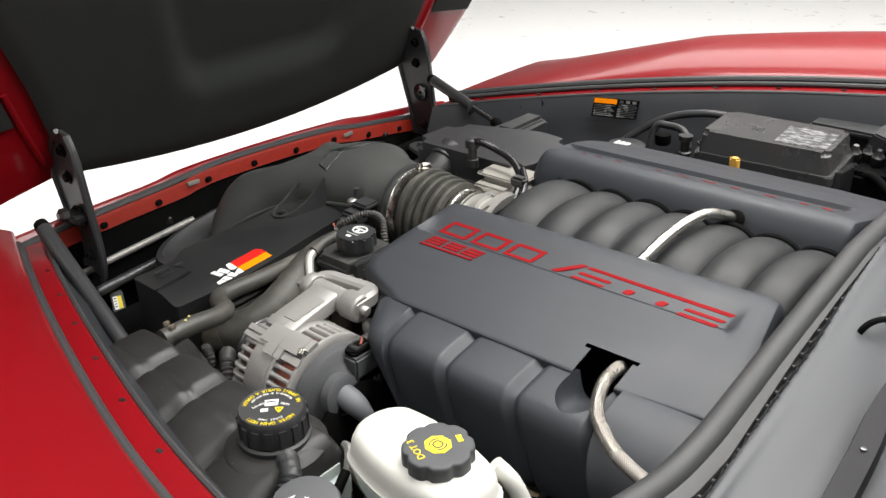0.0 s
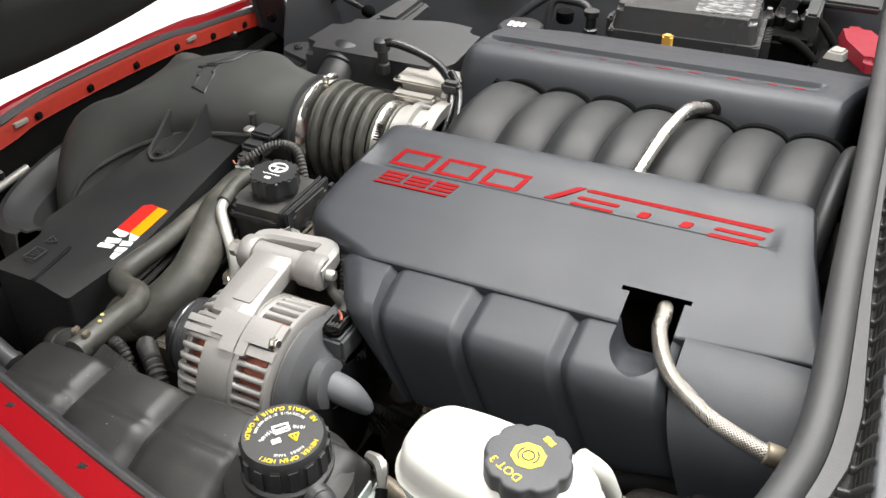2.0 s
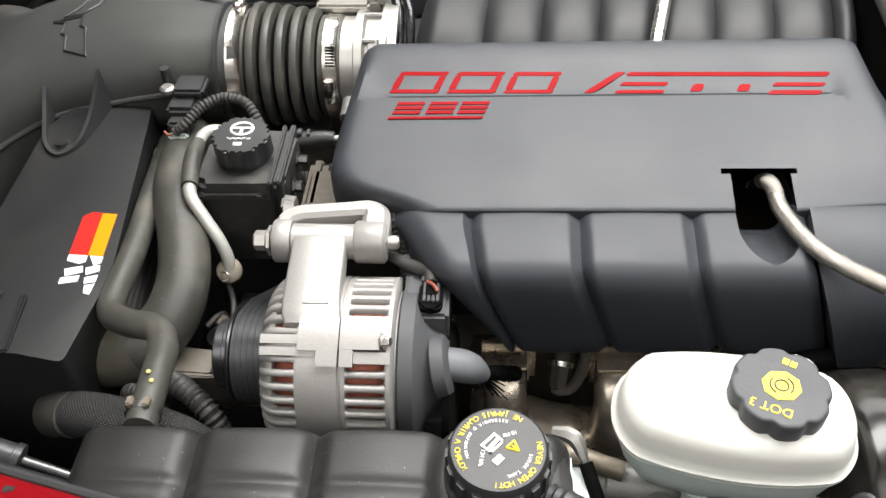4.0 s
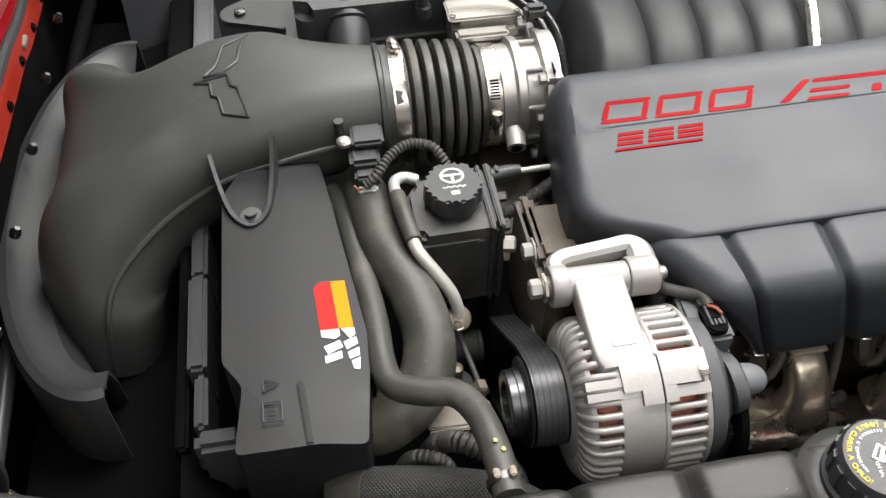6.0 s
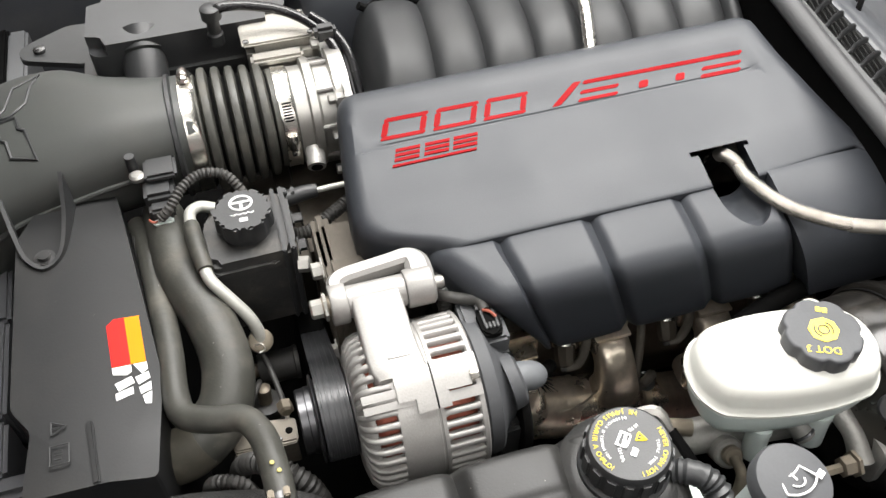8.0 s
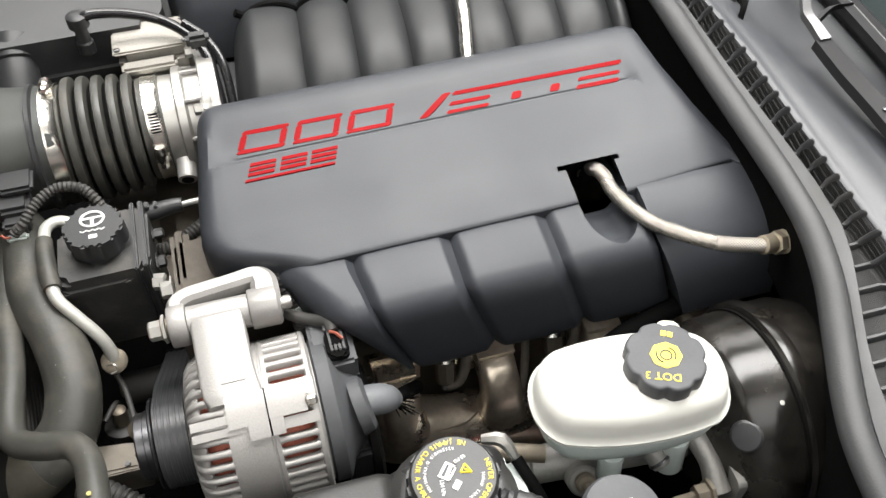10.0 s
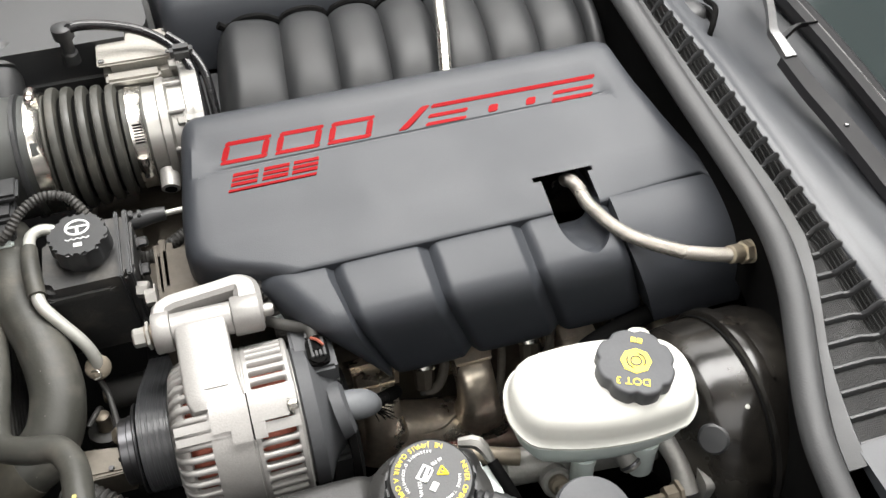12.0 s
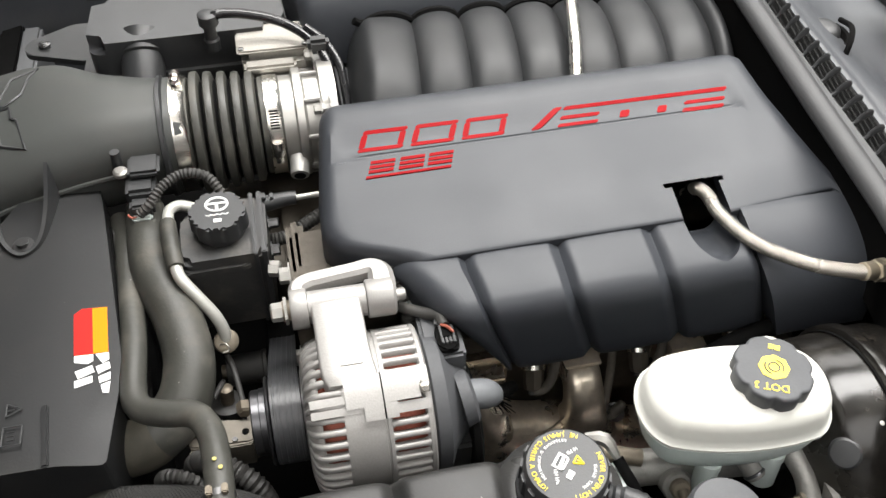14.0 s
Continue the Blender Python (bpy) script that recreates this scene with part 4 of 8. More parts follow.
def intake_manifold():
    ob = thing("intake_manifold", (0.21, 0, 0.74), "satin black plastic intake manifold with arched runners", "intake manifold")
    first, pitch = 0.034, 0.0559

    def fn(x, v, s, nose):
        # v: -1 near edge .. 1 far edge; s: 0..1 across one runner
        hump = max(0.0, 1 - abs(2 * s - 1) ** 2.2) ** 0.75
        arch = 0.79 + 0.068 * (1 - abs(v) ** 2.3)
        return (x, 0.125 * v, arch + 0.013 * hump + 0.004 - nose)

    for k in range(0, 8):
        a, b = first + k * pitch, first + (k + 1) * pitch

        def one(f, v, k=k, lo=a, hi=min(b, 0.446)):
            # each runner keeps to its own slanted strip; the first one rolls down to the throttle
            if k:
                return fn(min(max(lo + (hi - lo) * f + 0.012 * v, lo - 0.02), hi + 0.02), v, f, 0.0)
            q = max(0.0, 1 - f / 0.42)
            start = lo - 0.020 + 0.010 * v - 0.008 * abs(v) ** 3
            return fn(start + (hi + 0.012 * v - start) * f, v, max(0.5, f) if f < 0.5 else f, 0.085 * (1 - math.sqrt(max(0.0, 1 - q * q))))

        part("runner", sheet(one, [0.0, 0.004, 0.012, 0.025, 0.045] + span(0.07, 0.9995, 24) if k == 0 else span(0.0005, 0.9995, 22), span(-1, 1, 36)), MANIFOLD, ob, "arched black runner", 60)
    part("plenum", box(0.008, 0.444, -0.10, 0.10, 0.70, 0.80, 0.012), SATIN, ob)
    part("front_flange", box(-0.02, 0.036, -0.07, 0.07, 0.71, 0.80, 0.012), SATIN, ob)
    # near-black tube drawn for the gap between the runners and the far cover
    lip = []
    for k in range(60):
        x = 0.03 + 0.40 * k / 59
        s = ((x - 0.012 * 0.50 - first) / pitch) % 1.0
        lip.append((x, 0.0625, 0.79 + 0.068 * (1 - 0.50 ** 2.3) + 0.013 * max(0.0, 1 - abs(2 * s - 1) ** 2.2) ** 0.75 + 0.0055))
    part("edge_gap_line", tube(lip, 0.0046, 8, 1), PIT, ob, "near-black gap line along the far cover's edge")
    return ob


intake_manifold()


def steel_tube():
    ob = thing("crossover_tube", (0.26, 0, 0.84), "bright bent steel tube across the intake", "metal tube")
    part("pipe", tube([(0.240, -0.115, 0.842), (0.247, -0.085, 0.858), (0.258, -0.035, 0.880), (0.270, 0.02, 0.887), (0.281, 0.06, 0.874), (0.286, 0.085, 0.860)], 0.0067, 16), STEEL, ob)
    part("grommet", lathe([(0.009, -0.006), (0.012, -0.004), (0.012, 0.006), (0.009, 0.008)], (0.285, 0.078, 0.864), (0.2, 0.9, -0.35), 16), PIT, ob, "black rubber grommet")


steel_tube()


def engine_block():
    ob = thing("engine_block", (0.2, 0, 0.4), "grimy cast engine block deep in the bay", "engine")
    part("block", box(-0.01, 0.48, -0.20, 0.20, 0.36, 0.70, 0.01), GREASY, ob)
    for s, out, top in ((-1, 0.270, 0.70), (1, 0.34, 0.745)):
        part("valve_cover", box(0.03, 0.46, min(s * 0.15, s * out), max(s * 0.15, s * out), 0.632, top, 0.02), GREASY, ob)
        part("cylinder_head", box(0.02, 0.48, min(s * 0.15, s * (out - 0.015)), max(s * 0.15, s * (out - 0.015)), 0.50, 0.63, 0.01), GREASY, ob)
    part("dusty_fitting", join(lathe([(0.010, 0), (0.013, 0.003), (0.013, 0.018), (0.009, 0.02)], (0.062, -0.262, 0.64), (0.3, -0.6, 0.5), 9), box(0.055, 0.088, -0.285, -0.262, 0.615, 0.634, 0.003)), GREASY, ob, "grimy brown fitting")
    part("front_cover", box(-0.10, -0.01, -0.16, 0.16, 0.40, 0.70, 0.02), GREASY, ob)
    part("water_pump", lathe([(0.07, 0), (0.07, 0.05), (0.05, 0.07), (0.03, 0.09)], (-0.10, 0.0, 0.60), (-1, 0, 0), 26), GREASY, ob)


engine_block()


def braided_hose():
    ob = thing("braided_hose", (0.39, -0.33, 0.80), "braided stainless hose looping out of the engine cover", "hose")
    part("hose", tube([(0.318, -0.236, 0.815), (0.322, -0.246, 0.832), (0.3245, -0.264, 0.838), (0.327, -0.288, 0.836), (0.346, -0.327, 0.833), (0.384, -0.3595, 0.832), (0.420, -0.3735, 0.830), (0.436, -0.3755, 0.829)], 0.0068, 16, 8, True), BRAID, ob, "woven bright steel sleeve")
    part("inner_end", tube([(0.316, -0.230, 0.80), (0.321, -0.243, 0.828)], 0.0074, 12), PIT, ob)
    d = (0.95, 0.12, -0.25)
    part("ferrule", lathe([(0.0072, -0.004), (0.0086, -0.003), (0.0088, 0.008), (0.0080, 0.010)], (0.431, -0.3755, 0.8295), d, 22), BRASSY, ob, "crimped brassy ferrule")
    part("end_nut", lathe([(0.008, 0.010), (0.0108, 0.0115), (0.0108, 0.0185), (0.008, 0.020)], (0.431, -0.3755, 0.8295), d, 6), BRASSY, ob, "brassy hexagonal nut")
    part("stub", lathe([(0.0095, 0.020), (0.0112, 0.021), (0.0112, 0.030), (0.0085, 0.0315), (0.0085, 0.036)], (0.431, -0.3755, 0.8295), d, 22), BRASSY, ob, "short stub pipe")
    part("pipe_end", tube([(0.468, -0.373, 0.821), (0.50, -0.368, 0.81)], 0.008, 12), DARK_STEEL, ob)


BRASSY = material("brassy_steel", (0.48, 0.42, 0.32), 0.35, metal=0.85, grain=0.15, grain_scale=200, bump=0.1, dust=0.1)
braided_hose()

# ---- air intake ----
DUCT = [(-0.165, -0.012, 0.785, 0.060, 0.060, 0.0), (-0.20, -0.011, 0.785, 0.062, 0.061, 0.02), (-0.25, -0.004, 0.784, 0.073, 0.063, 0.06), (-0.30, 0.011, 0.779, 0.095, 0.064, 0.15),
        (-0.36, 0.009, 0.767, 0.101, 0.065, 0.28), (-0.42, -0.010, 0.743, 0.105, 0.068, 0.45), (-0.470, 0.016, 0.710, 0.168, 0.074, 0.75), (-0.486, 0.020, 0.672, 0.196, 0.064, 1.22), (-0.496, 0.020, 0.60, 0.203, 0.058, 1.4)]


def duct():
    ob = thing("intake_duct", (-0.35, 0, 0.70), "dusty matt black plastic intake duct widening to the front", "air duct")
    rings = []
    for x, y, z, a, b, dip in smooth_line(DUCT, 6):
        ring = superring((x, y, z), a, b, (0, 1, 0), (-math.sin(dip), 0, math.cos(dip)), 64, 2.3 + 0.6 * min(1, max(0, (-0.2 - x) * 4)))
        # two rounded lobes with a shallow dip between them, towards the front
        w = min(1.0, max(0.0, (-0.37 - x) / 0.09))
        up = Vector((-math.sin(dip), 0, math.cos(dip)))
        for q in ring:
            s = (q.y - y) / a
            if (q - Vector((x, y, z))).dot(up) > 0:
                q += up * (w * (0.015 * math.exp(-((abs(s) - 0.68) / 0.22) ** 2) - 0.003 * math.exp(-(s / 0.35) ** 2)))
        rings.append(ring)
    part("shell", loft(rings), DUSTYDUCT, ob, "large moulded duct shell")
    part("collar", lathe([(0.060, 0), (0.066, 0.002), (0.066, 0.006), (0.062, 0.008)], (-0.193, -0.012, 0.785), (1, 0, 0), 44), BLACK, ob)
    # seam flange along the lower side
    seam = []
    for x, y, z, a, b, dip in smooth_line(DUCT[1:], 6):
        seam.append((x, y - a * 0.990, z + 0.006))
    part("seam", tube([tuple(p) for p in seam[::3]], 0.0034, 8, 4), DUSTYDUCT, ob)
    # two-legged mounting bracket with its screw
    part("mount_tab", moved(prism(rounded([(-0.350, -0.118), (-0.306, -0.118), (-0.312, -0.163), (-0.345, -0.163)], 0.012), 0.774, 0.780, 0.001), Matrix.Identity(4)), BLACK, ob, "rounded mounting tab")
    walls = smooth_line([(-0.366, -0.084, 0.806), (-0.358, -0.118, 0.792), (-0.347, -0.150, 0.786), (-0.329, -0.165, 0.784), (-0.312, -0.150, 0.786), (-0.304, -0.118, 0.800), (-0.299, -0.084, 0.828)], 5)
    part("mount_wall", sheet(lambda k, v: (walls[k][0], walls[k][1], 0.774 + (walls[k][2] - 0.774) * v), range(len(walls)), (0.0, 0.5, 1.0), 0.004), BLACK, ob, "thin upright wall round the tab")
    part("mount_screw", lathe([(0.010, 0), (0.010, 0.003), (0.006, 0.003), (0.006, 0.007), (0.003, 0.007)], (-0.329, -0.149, 0.780), (0, 0, 1), 18), DARK_STEEL, ob)
    # raised crossed-flag badge, as two plain outlines
    def top(x, y):
        crest = []
        for sx, sy, sz, a, b, dip in smooth_line(DUCT, 6):
            p = 2.3 + 0.6 * min(1, max(0, (-0.2 - sx) * 4))
            h = b * max(0.0, 1 - min(1, abs(y - sy) / a) ** p) ** (1 / p)
            crest.append((sx - math.sin(dip) * h, sz + math.cos(dip) * h))
        return lerp(x, sorted(crest))
    for loop in (((-0.374, -0.003), (-0.340, -0.002), (-0.337, -0.020), (-0.331, -0.024), (-0.322, -0.060), (-0.346, -0.052), (-0.350, -0.032), (-0.356, -0.028), (-0.358, -0.010)),
                 ((-0.364, 0.003), (-0.352, 0.016), (-0.345, 0.050), (-0.318, 0.066), (-0.326, 0.046), (-0.330, 0.016), (-0.346, 0.002))):
        pts = [(x, y, top(x, y) + 0.0005) for x, y in loop]
        pts.append(pts[0])
        part("badge_outline", tube([q for a, b in zip(pts, pts[1:]) for q in (a, tuple((np.array(a) + np.array(b)) / 2))] + [pts[-1]], 0.0018, 6, 1), BLACK, ob)
    # front trough that the duct drops into
    lips = [(0.285, 0.150, 0.50), (0.285, 0.150, 0.640), (0.280, 0.145, 0.655), (0.270, 0.136, 0.657), (0.262, 0.128, 0.648), (0.250, 0.116, 0.644), (0.236, 0.100, 0.636), (0.222, 0.084, 0.600), (0.215, 0.075, 0.54)]
    part("mouth_frame", sheet(lambda a, k: (-0.490 - (k[1] - 0.030) * math.cos(radians(a)), 0.005 - k[0] * math.sin(radians(a)), k[2] + 0.042), span(-96, 96, 50), lips, 0.003), BLACK, ob, "stepped trough round the mouth")


DUSTYDUCT = material("duct_plastic", (0.050, 0.053, 0.050), 0.48, grain_scale=900, bump=0.05, wear=0.06, dust=0.06, wear_scale=7, specks=45.0)
duct()


def clamp(x, y, z, r, screw, label):
    ob = thing("hose_clamp", (x, y, z - r), label, "hose clamp", "hose clamps of the intake")
    part("band", lathe([(r - 0.002, -0.0078), (r + 0.0012, -0.0075), (r + 0.0004, -0.005), (r + 0.0004, 0.005), (r + 0.0012, 0.0075), (r - 0.002, 0.0078)], (x, y, z), (1, 0, 0), 48), STEEL, ob, "bright steel band")
    d = Vector((0, math.cos(radians(screw)), math.sin(radians(screw))))
    t = Vector((0, -d.z, d.y))
    c = Vector((x, y, z)) + d * (r + 0.004)
    part("screw_housing", lathe([(0.0055, -0.010), (0.006, -0.008), (0.006, 0.006), (0.005, 0.008)], c, t, 10), STEEL, ob)
    part("screw", lathe([(0.0045, 0.008), (0.0048, 0.014), (0.003, 0.016)], c, t, 6), STEEL, ob)
    for k in range(7):
        a = radians(screw - 24 - k * 3.2)
        q = Vector((x, y, z)) + Vector((0, math.cos(a), math.sin(a))) * (r + 0.0016)
        part("slot", moved(box(-0.0045, 0.0045, -0.0008, 0.0008, -0.0002, 0.0003, 0), Matrix.Translation(q) @ Matrix.Rotation(a - math.pi / 2, 4, "X")), PIT, ob)


def coupler():
    ob = thing("intake_bellows", (-0.12, -0.01, 0.72), "black ribbed rubber bellows between duct and throttle", "bellows hose")
    def ring_part(name, prof, mat, label=""):
        rings = []
        for r, x in prof:
            y, z = -0.012 + (x + 0.18) * 0.03, 0.785 - (x + 0.18) * 0.03
            rings.append([(x, y + r * math.cos(a), z + r * math.sin(a)) for a in (2 * math.pi * j / 48 for j in range(48))])
        part(name, loft(rings), mat, ob, label, 50)

    ring_part("wide_cuff", [(0.056, -0.184), (0.0605, -0.182), (0.0605, -0.161), (0.056, -0.159)], RUBBER)
    # shade in the valleys is put into the core's near-black colour
    ring_part("core", [(0.056, -0.162), (0.055, -0.12), (0.052, -0.084)], PIT, "bellows core, near-black for the shade between the ribs")
    for k in range(5):
        x, big = -0.153 + k * 0.0145, 0.0672 - 0.0014 * k
        ring_part("rib", [(0.053, x - 0.0060), (big - 0.006, x - 0.0052), (big - 0.001, x - 0.0036), (big, x), (big - 0.001, x + 0.0036), (big - 0.006, x + 0.0052), (0.053, x + 0.0060)], RUBBER)
    ring_part("narrow_cuff", [(0.050, -0.088), (0.054, -0.086), (0.054, -0.064), (0.050, -0.062)], RUBBER)
    clamp(-0.1705, -0.012, 0.785, 0.0625, 75, "steel worm-drive clamp round the bellows' wide end")
    clamp(-0.073, -0.009, 0.782, 0.0545, 170, "steel worm-drive clamp round the bellows' narrow end")


coupler()


CASTING = material("dull_casting", (0.33, 0.315, 0.285), 0.55, metal=0.4, grain=0.15, grain_scale=400, bump=0.25, wear=0.1, dust=0.25, wear_scale=24)


def throttle_body():
    ob = thing("throttle_body", (-0.03, 0, 0.72), "bright cast aluminium throttle body", "throttle body")
    part("bore", lathe([(0.048, -0.066), (0.053, -0.066), (0.053, -0.050), (0.060, -0.048), (0.060, -0.040), (0.055, -0.037), (0.055, -0.022), (0.066, -0.020), (0.066, -0.004), (0.05, -0.004)], (0, -0.008, 0.781), (1, 0, 0), 40), MACHINED, ob, "machined throttle bore")
    part("flange", box(-0.022, -0.004, -0.066, 0.052, 0.725, 0.842, 0.014), ALLOY, ob)
    part("motor_housing", box(-0.100, -0.020, 0.040, 0.096, 0.775, 0.838, 0.009), CASTING, ob, "cast motor housing with a flat lid")
    part("housing_lid", box(-0.104, -0.022, 0.046, 0.100, 0.8385, 0.843, 0.002), CASTING, ob)
    part("lid_step", box(-0.098, -0.040, 0.030, 0.047, 0.822, 0.832, 0.003), CASTING, ob)
    for x, y in ((-0.099, 0.052), (-0.099, 0.094), (-0.028, 0.052), (-0.028, 0.094)):
        part("lid_screw", lathe([(0.0035, 0), (0.0035, 0.0012), (0.002, 0.0016)], (x, y, 0.843), (0, 0, 1), 10), DARK_STEEL, ob)
    part("port", tube([(-0.052, -0.060, 0.772), (-0.054, -0.080, 0.765)], [0.011, 0.010], 16), ALLOY, ob, "open alloy stub")
    part("port_mouth", lathe([(0.0065, 0), (0.0065, 0.0006)], (-0.0541, -0.0808, 0.7648), (-0.1, -0.95, -0.33), 16), PIT, ob)
    for y, z in ((-0.058, 0.835), (0.040, 0.835), (-0.058, 0.735), (-0.066, 0.79)):
        part("flange_bolt", bolt((-0.022, y, z), (-1, 0, 0), 0.006, 0.008), MACHINED, ob)
    for a in range(0, 360, 40):
        y, z = -0.008 + 0.057 * math.cos(radians(a)), 0.781 + 0.057 * math.sin(radians(a))
        part("web", box(-0.042, -0.018, y - 0.0025, y + 0.0025, z - 0.0025, z + 0.0025, 0.001), ALLOY, ob)


throttle_body()


def breather():
    ob = thing("breather_pipe", (-0.06, 0.07, 0.82), "glossy black breather pipe over the throttle", "pipe")
    part("elbow", lathe([(0.009, 0), (0.009, 0.012), (0.007, 0.014), (0.007, 0.03), (0.011, 0.032), (0.011, 0.044), (0.008, 0.046)], (-0.129, 0.068, 0.838), (0, 0, 1), 14), BLACK, ob)
    part("pipe", tube([(-0.128, 0.066, 0.876), (-0.115, 0.068, 0.881), (-0.085, 0.072, 0.874), (-0.05, 0.066, 0.864), (-0.022, 0.045, 0.853), (-0.008, 0.018, 0.842), (-0.004, -0.02, 0.815), (-0.002, -0.06, 0.79)], 0.0056, 12), GLOSSY, ob)
    part("second_pipe", tube([(-0.025, 0.055, 0.862), (-0.006, 0.035, 0.853), (0.006, 0.008, 0.838), (0.008, -0.03, 0.812), (0.008, -0.07, 0.79)], 0.0048, 12), GLOSSY, ob)
    part("pipe_clip", box(-0.026, -0.002, 0.024, 0.040, 0.846, 0.862, 0.004), BLACK, ob)


breather()


def flow_sensor():
    ob = thing("airflow_sensor", (-0.225, -0.10, 0.77), "black airflow sensor plug with bare wire ends", "sensor")
    part("body", box(-0.230, -0.200, -0.118, -0.088, 0.784, 0.804, 0.004), BLACK, ob)
    part("top_block", box(-0.226, -0.194, -0.100, -0.070, 0.804, 0.813, 0.003), BLACK, ob)
    part("plug", box(-0.227, -0.203, -0.131, -0.116, 0.780, 0.796, 0.003), BLACK, ob)
    part("plug_clip", box(-0.226, -0.206, -0.138, -0.130, 0.780, 0.786, 0.002), MILKY, ob)
    part("screw", lathe([(0.0075, 0), (0.0075, 0.004), (0.005, 0.006)], (-0.233, -0.090, 0.806), (0, 0, 1), 14), MACHINED, ob, "bright screw")
    part("post", tube([(-0.236, -0.076, 0.795), (-0.236, -0.076, 0.824)], [0.0055, 0.005], 12, 3), BLACK, ob)
    part("loom", tube([(-0.218, -0.134, 0.788), (-0.206, -0.130, 0.797), (-0.192, -0.116, 0.806), (-0.172, -0.106, 0.810), (-0.150, -0.110, 0.808), (-0.138, -0.120, 0.795), (-0.130, -0.128, 0.77)], 0.0050, 12, 5, False, 0.0007, 0.0042), DUSTY, ob, "corrugated black wire loom")
    part("copper_ends", tube([(-0.229, -0.1335, 0.789), (-0.226, -0.1360, 0.787), (-0.221, -0.1345, 0.785)], 0.0013, 6, 4), COPPER, ob)


flow_sensor()


def air_box():
    ob = thing("air_box", (-0.30, -0.26, 0.55), "matt black air box cover with an orange and red sticker", "air box")
    out = [(-0.356, -0.120), (-0.359, -0.312), (-0.343, -0.336), (-0.351, -0.396), (-0.247, -0.398), (-0.235, -0.305), (-0.256, -0.112), (-0.262, -0.070), (-0.330, -0.070)]
    bm = bmesh.new()
    ring0, ring1 = [], []
    pts = rounded(out, 0.006, 3)
    for p in pts:
        # the top slopes down to the outer side past a crease
        z = 0.782 - 0.010 * max(0, (p.x + 0.284) / 0.044) - 0.012 * max(0, (-0.24 - p.y) / 0.155)
        ring1.append((p.x, p.y, z))
        ring0.append((p.x * 1.0 + (-0.30 - p.x) * -0.02, p.y, 0.50))
    n = len(pts)
    v0 = [bm.verts.new(p) for p in ring0]
    v1 = [bm.verts.new(p) for p in ring1]
    for i in range(n):
        bm.faces.new((v0[i], v0[(i + 1) % n], v1[(i + 1) % n], v1[i]))
    # top in two facets along a crease
    ca, cb = bm.verts.new((-0.284, -0.397, 0.7705)), bm.verts.new((-0.290, -0.070, 0.782))
    near = [v for v in v1 if v.co.x >= -0.286]
    far = [v for v in v1 if v.co.x < -0.286]
    order_near = sorted(near, key=lambda v: v.co.y)
    order_far = sorted(far, key=lambda v: v.co.y)
    bm.faces.new([ca, *order_near, cb])
    bm.faces.new([cb, *reversed(order_far), ca])
    bmesh.ops.holes_fill(bm, edges=bm.edges, sides=0)
    bmesh.ops.triangulate(bm, faces=[f for f in bm.faces if len(f.verts) > 4])
    from_above = BVHTree.FromBMesh(bm)
    part("cover", bm, BOXTOP, ob, "creased matt black cover", 18)
    # raised rib and small sunk pictograms
    part("rib", moved(box(-0.003, 0.003, -0.029, 0.029, 0, 0.004, 0.0015), Matrix.Translation((-0.294, -0.368, 0.7715)) @ Matrix.Rotation(0.078, 4, "X") @ Matrix.Rotation(0.06, 4, "Z")), BOXTOP, ob)
    for pts2 in ([(-0.326, -0.345), (-0.314, -0.339), (-0.326, -0.333)], [(-0.327, -0.374), (-0.312, -0.374), (-0.312, -0.356), (-0.327, -0.356)]):
        loop = [(x, y, 0.7765) for x, y in pts2] + [(*pts2[0], 0.7765)]
        bars = [tube([a, b], 0.0007, 6, 1) for a, b in zip(loop, loop[1:])]
        mid = Vector((sum(p[0] for p in pts2) / len(pts2), sum(p[1] for p in pts2) / len(pts2), 0.7765))
        bars += [tube([mid + Vector((-0.004, d, 0)), mid + Vector((0.002, d, 0))], 0.0007, 6, 1) for d in ((0.0,) if len(pts2) == 3 else (-0.004, 0.0, 0.004))]
        part("pictogram", join(*bars), BLACK, ob)
    # the sticker: two colour fields and white blocks, a plain stand-in for the maker's mark
    m = Matrix.Translation((-0.2555, -0.281, 0.7735)) @ Matrix.Rotation(radians(4.5), 4, "X") @ Matrix.Rotation(radians(12.8), 4, "Y") @ Matrix.Rotation(radians(3), 4, "Z")

    def laid(points, lift):
        """A thin patch pressed onto the cover."""
        patch = moved(slab(points, 0.0004), m)
        low = min(v.co.z for v in slab(points, 0.0004).verts)
        for v in patch.verts:
            hit = from_above.ray_cast(Vector((v.co.x, v.co.y, 1.0)), Vector((0, 0, -1)))[0]
            local = (m.inverted() @ v.co).z - low
            if hit is not None:
                v.co.z = hit.z + lift * (1 if local > 0.0001 else -0.5)
        return patch

    st = part("sticker", laid([(-0.021, -0.006), (0.008, -0.006), (0.008, 0.046), (-0.014, 0.046), (-0.021, 0.040)], 0.0005), ORANGE, ob, "orange and red sticker with white marks")
    part("red_field", laid([(-0.0212, -0.006), (-0.005, -0.006), (-0.005, 0.0462), (-0.0142, 0.0462), (-0.0212, 0.040)], 0.0008), SCARLET, st)
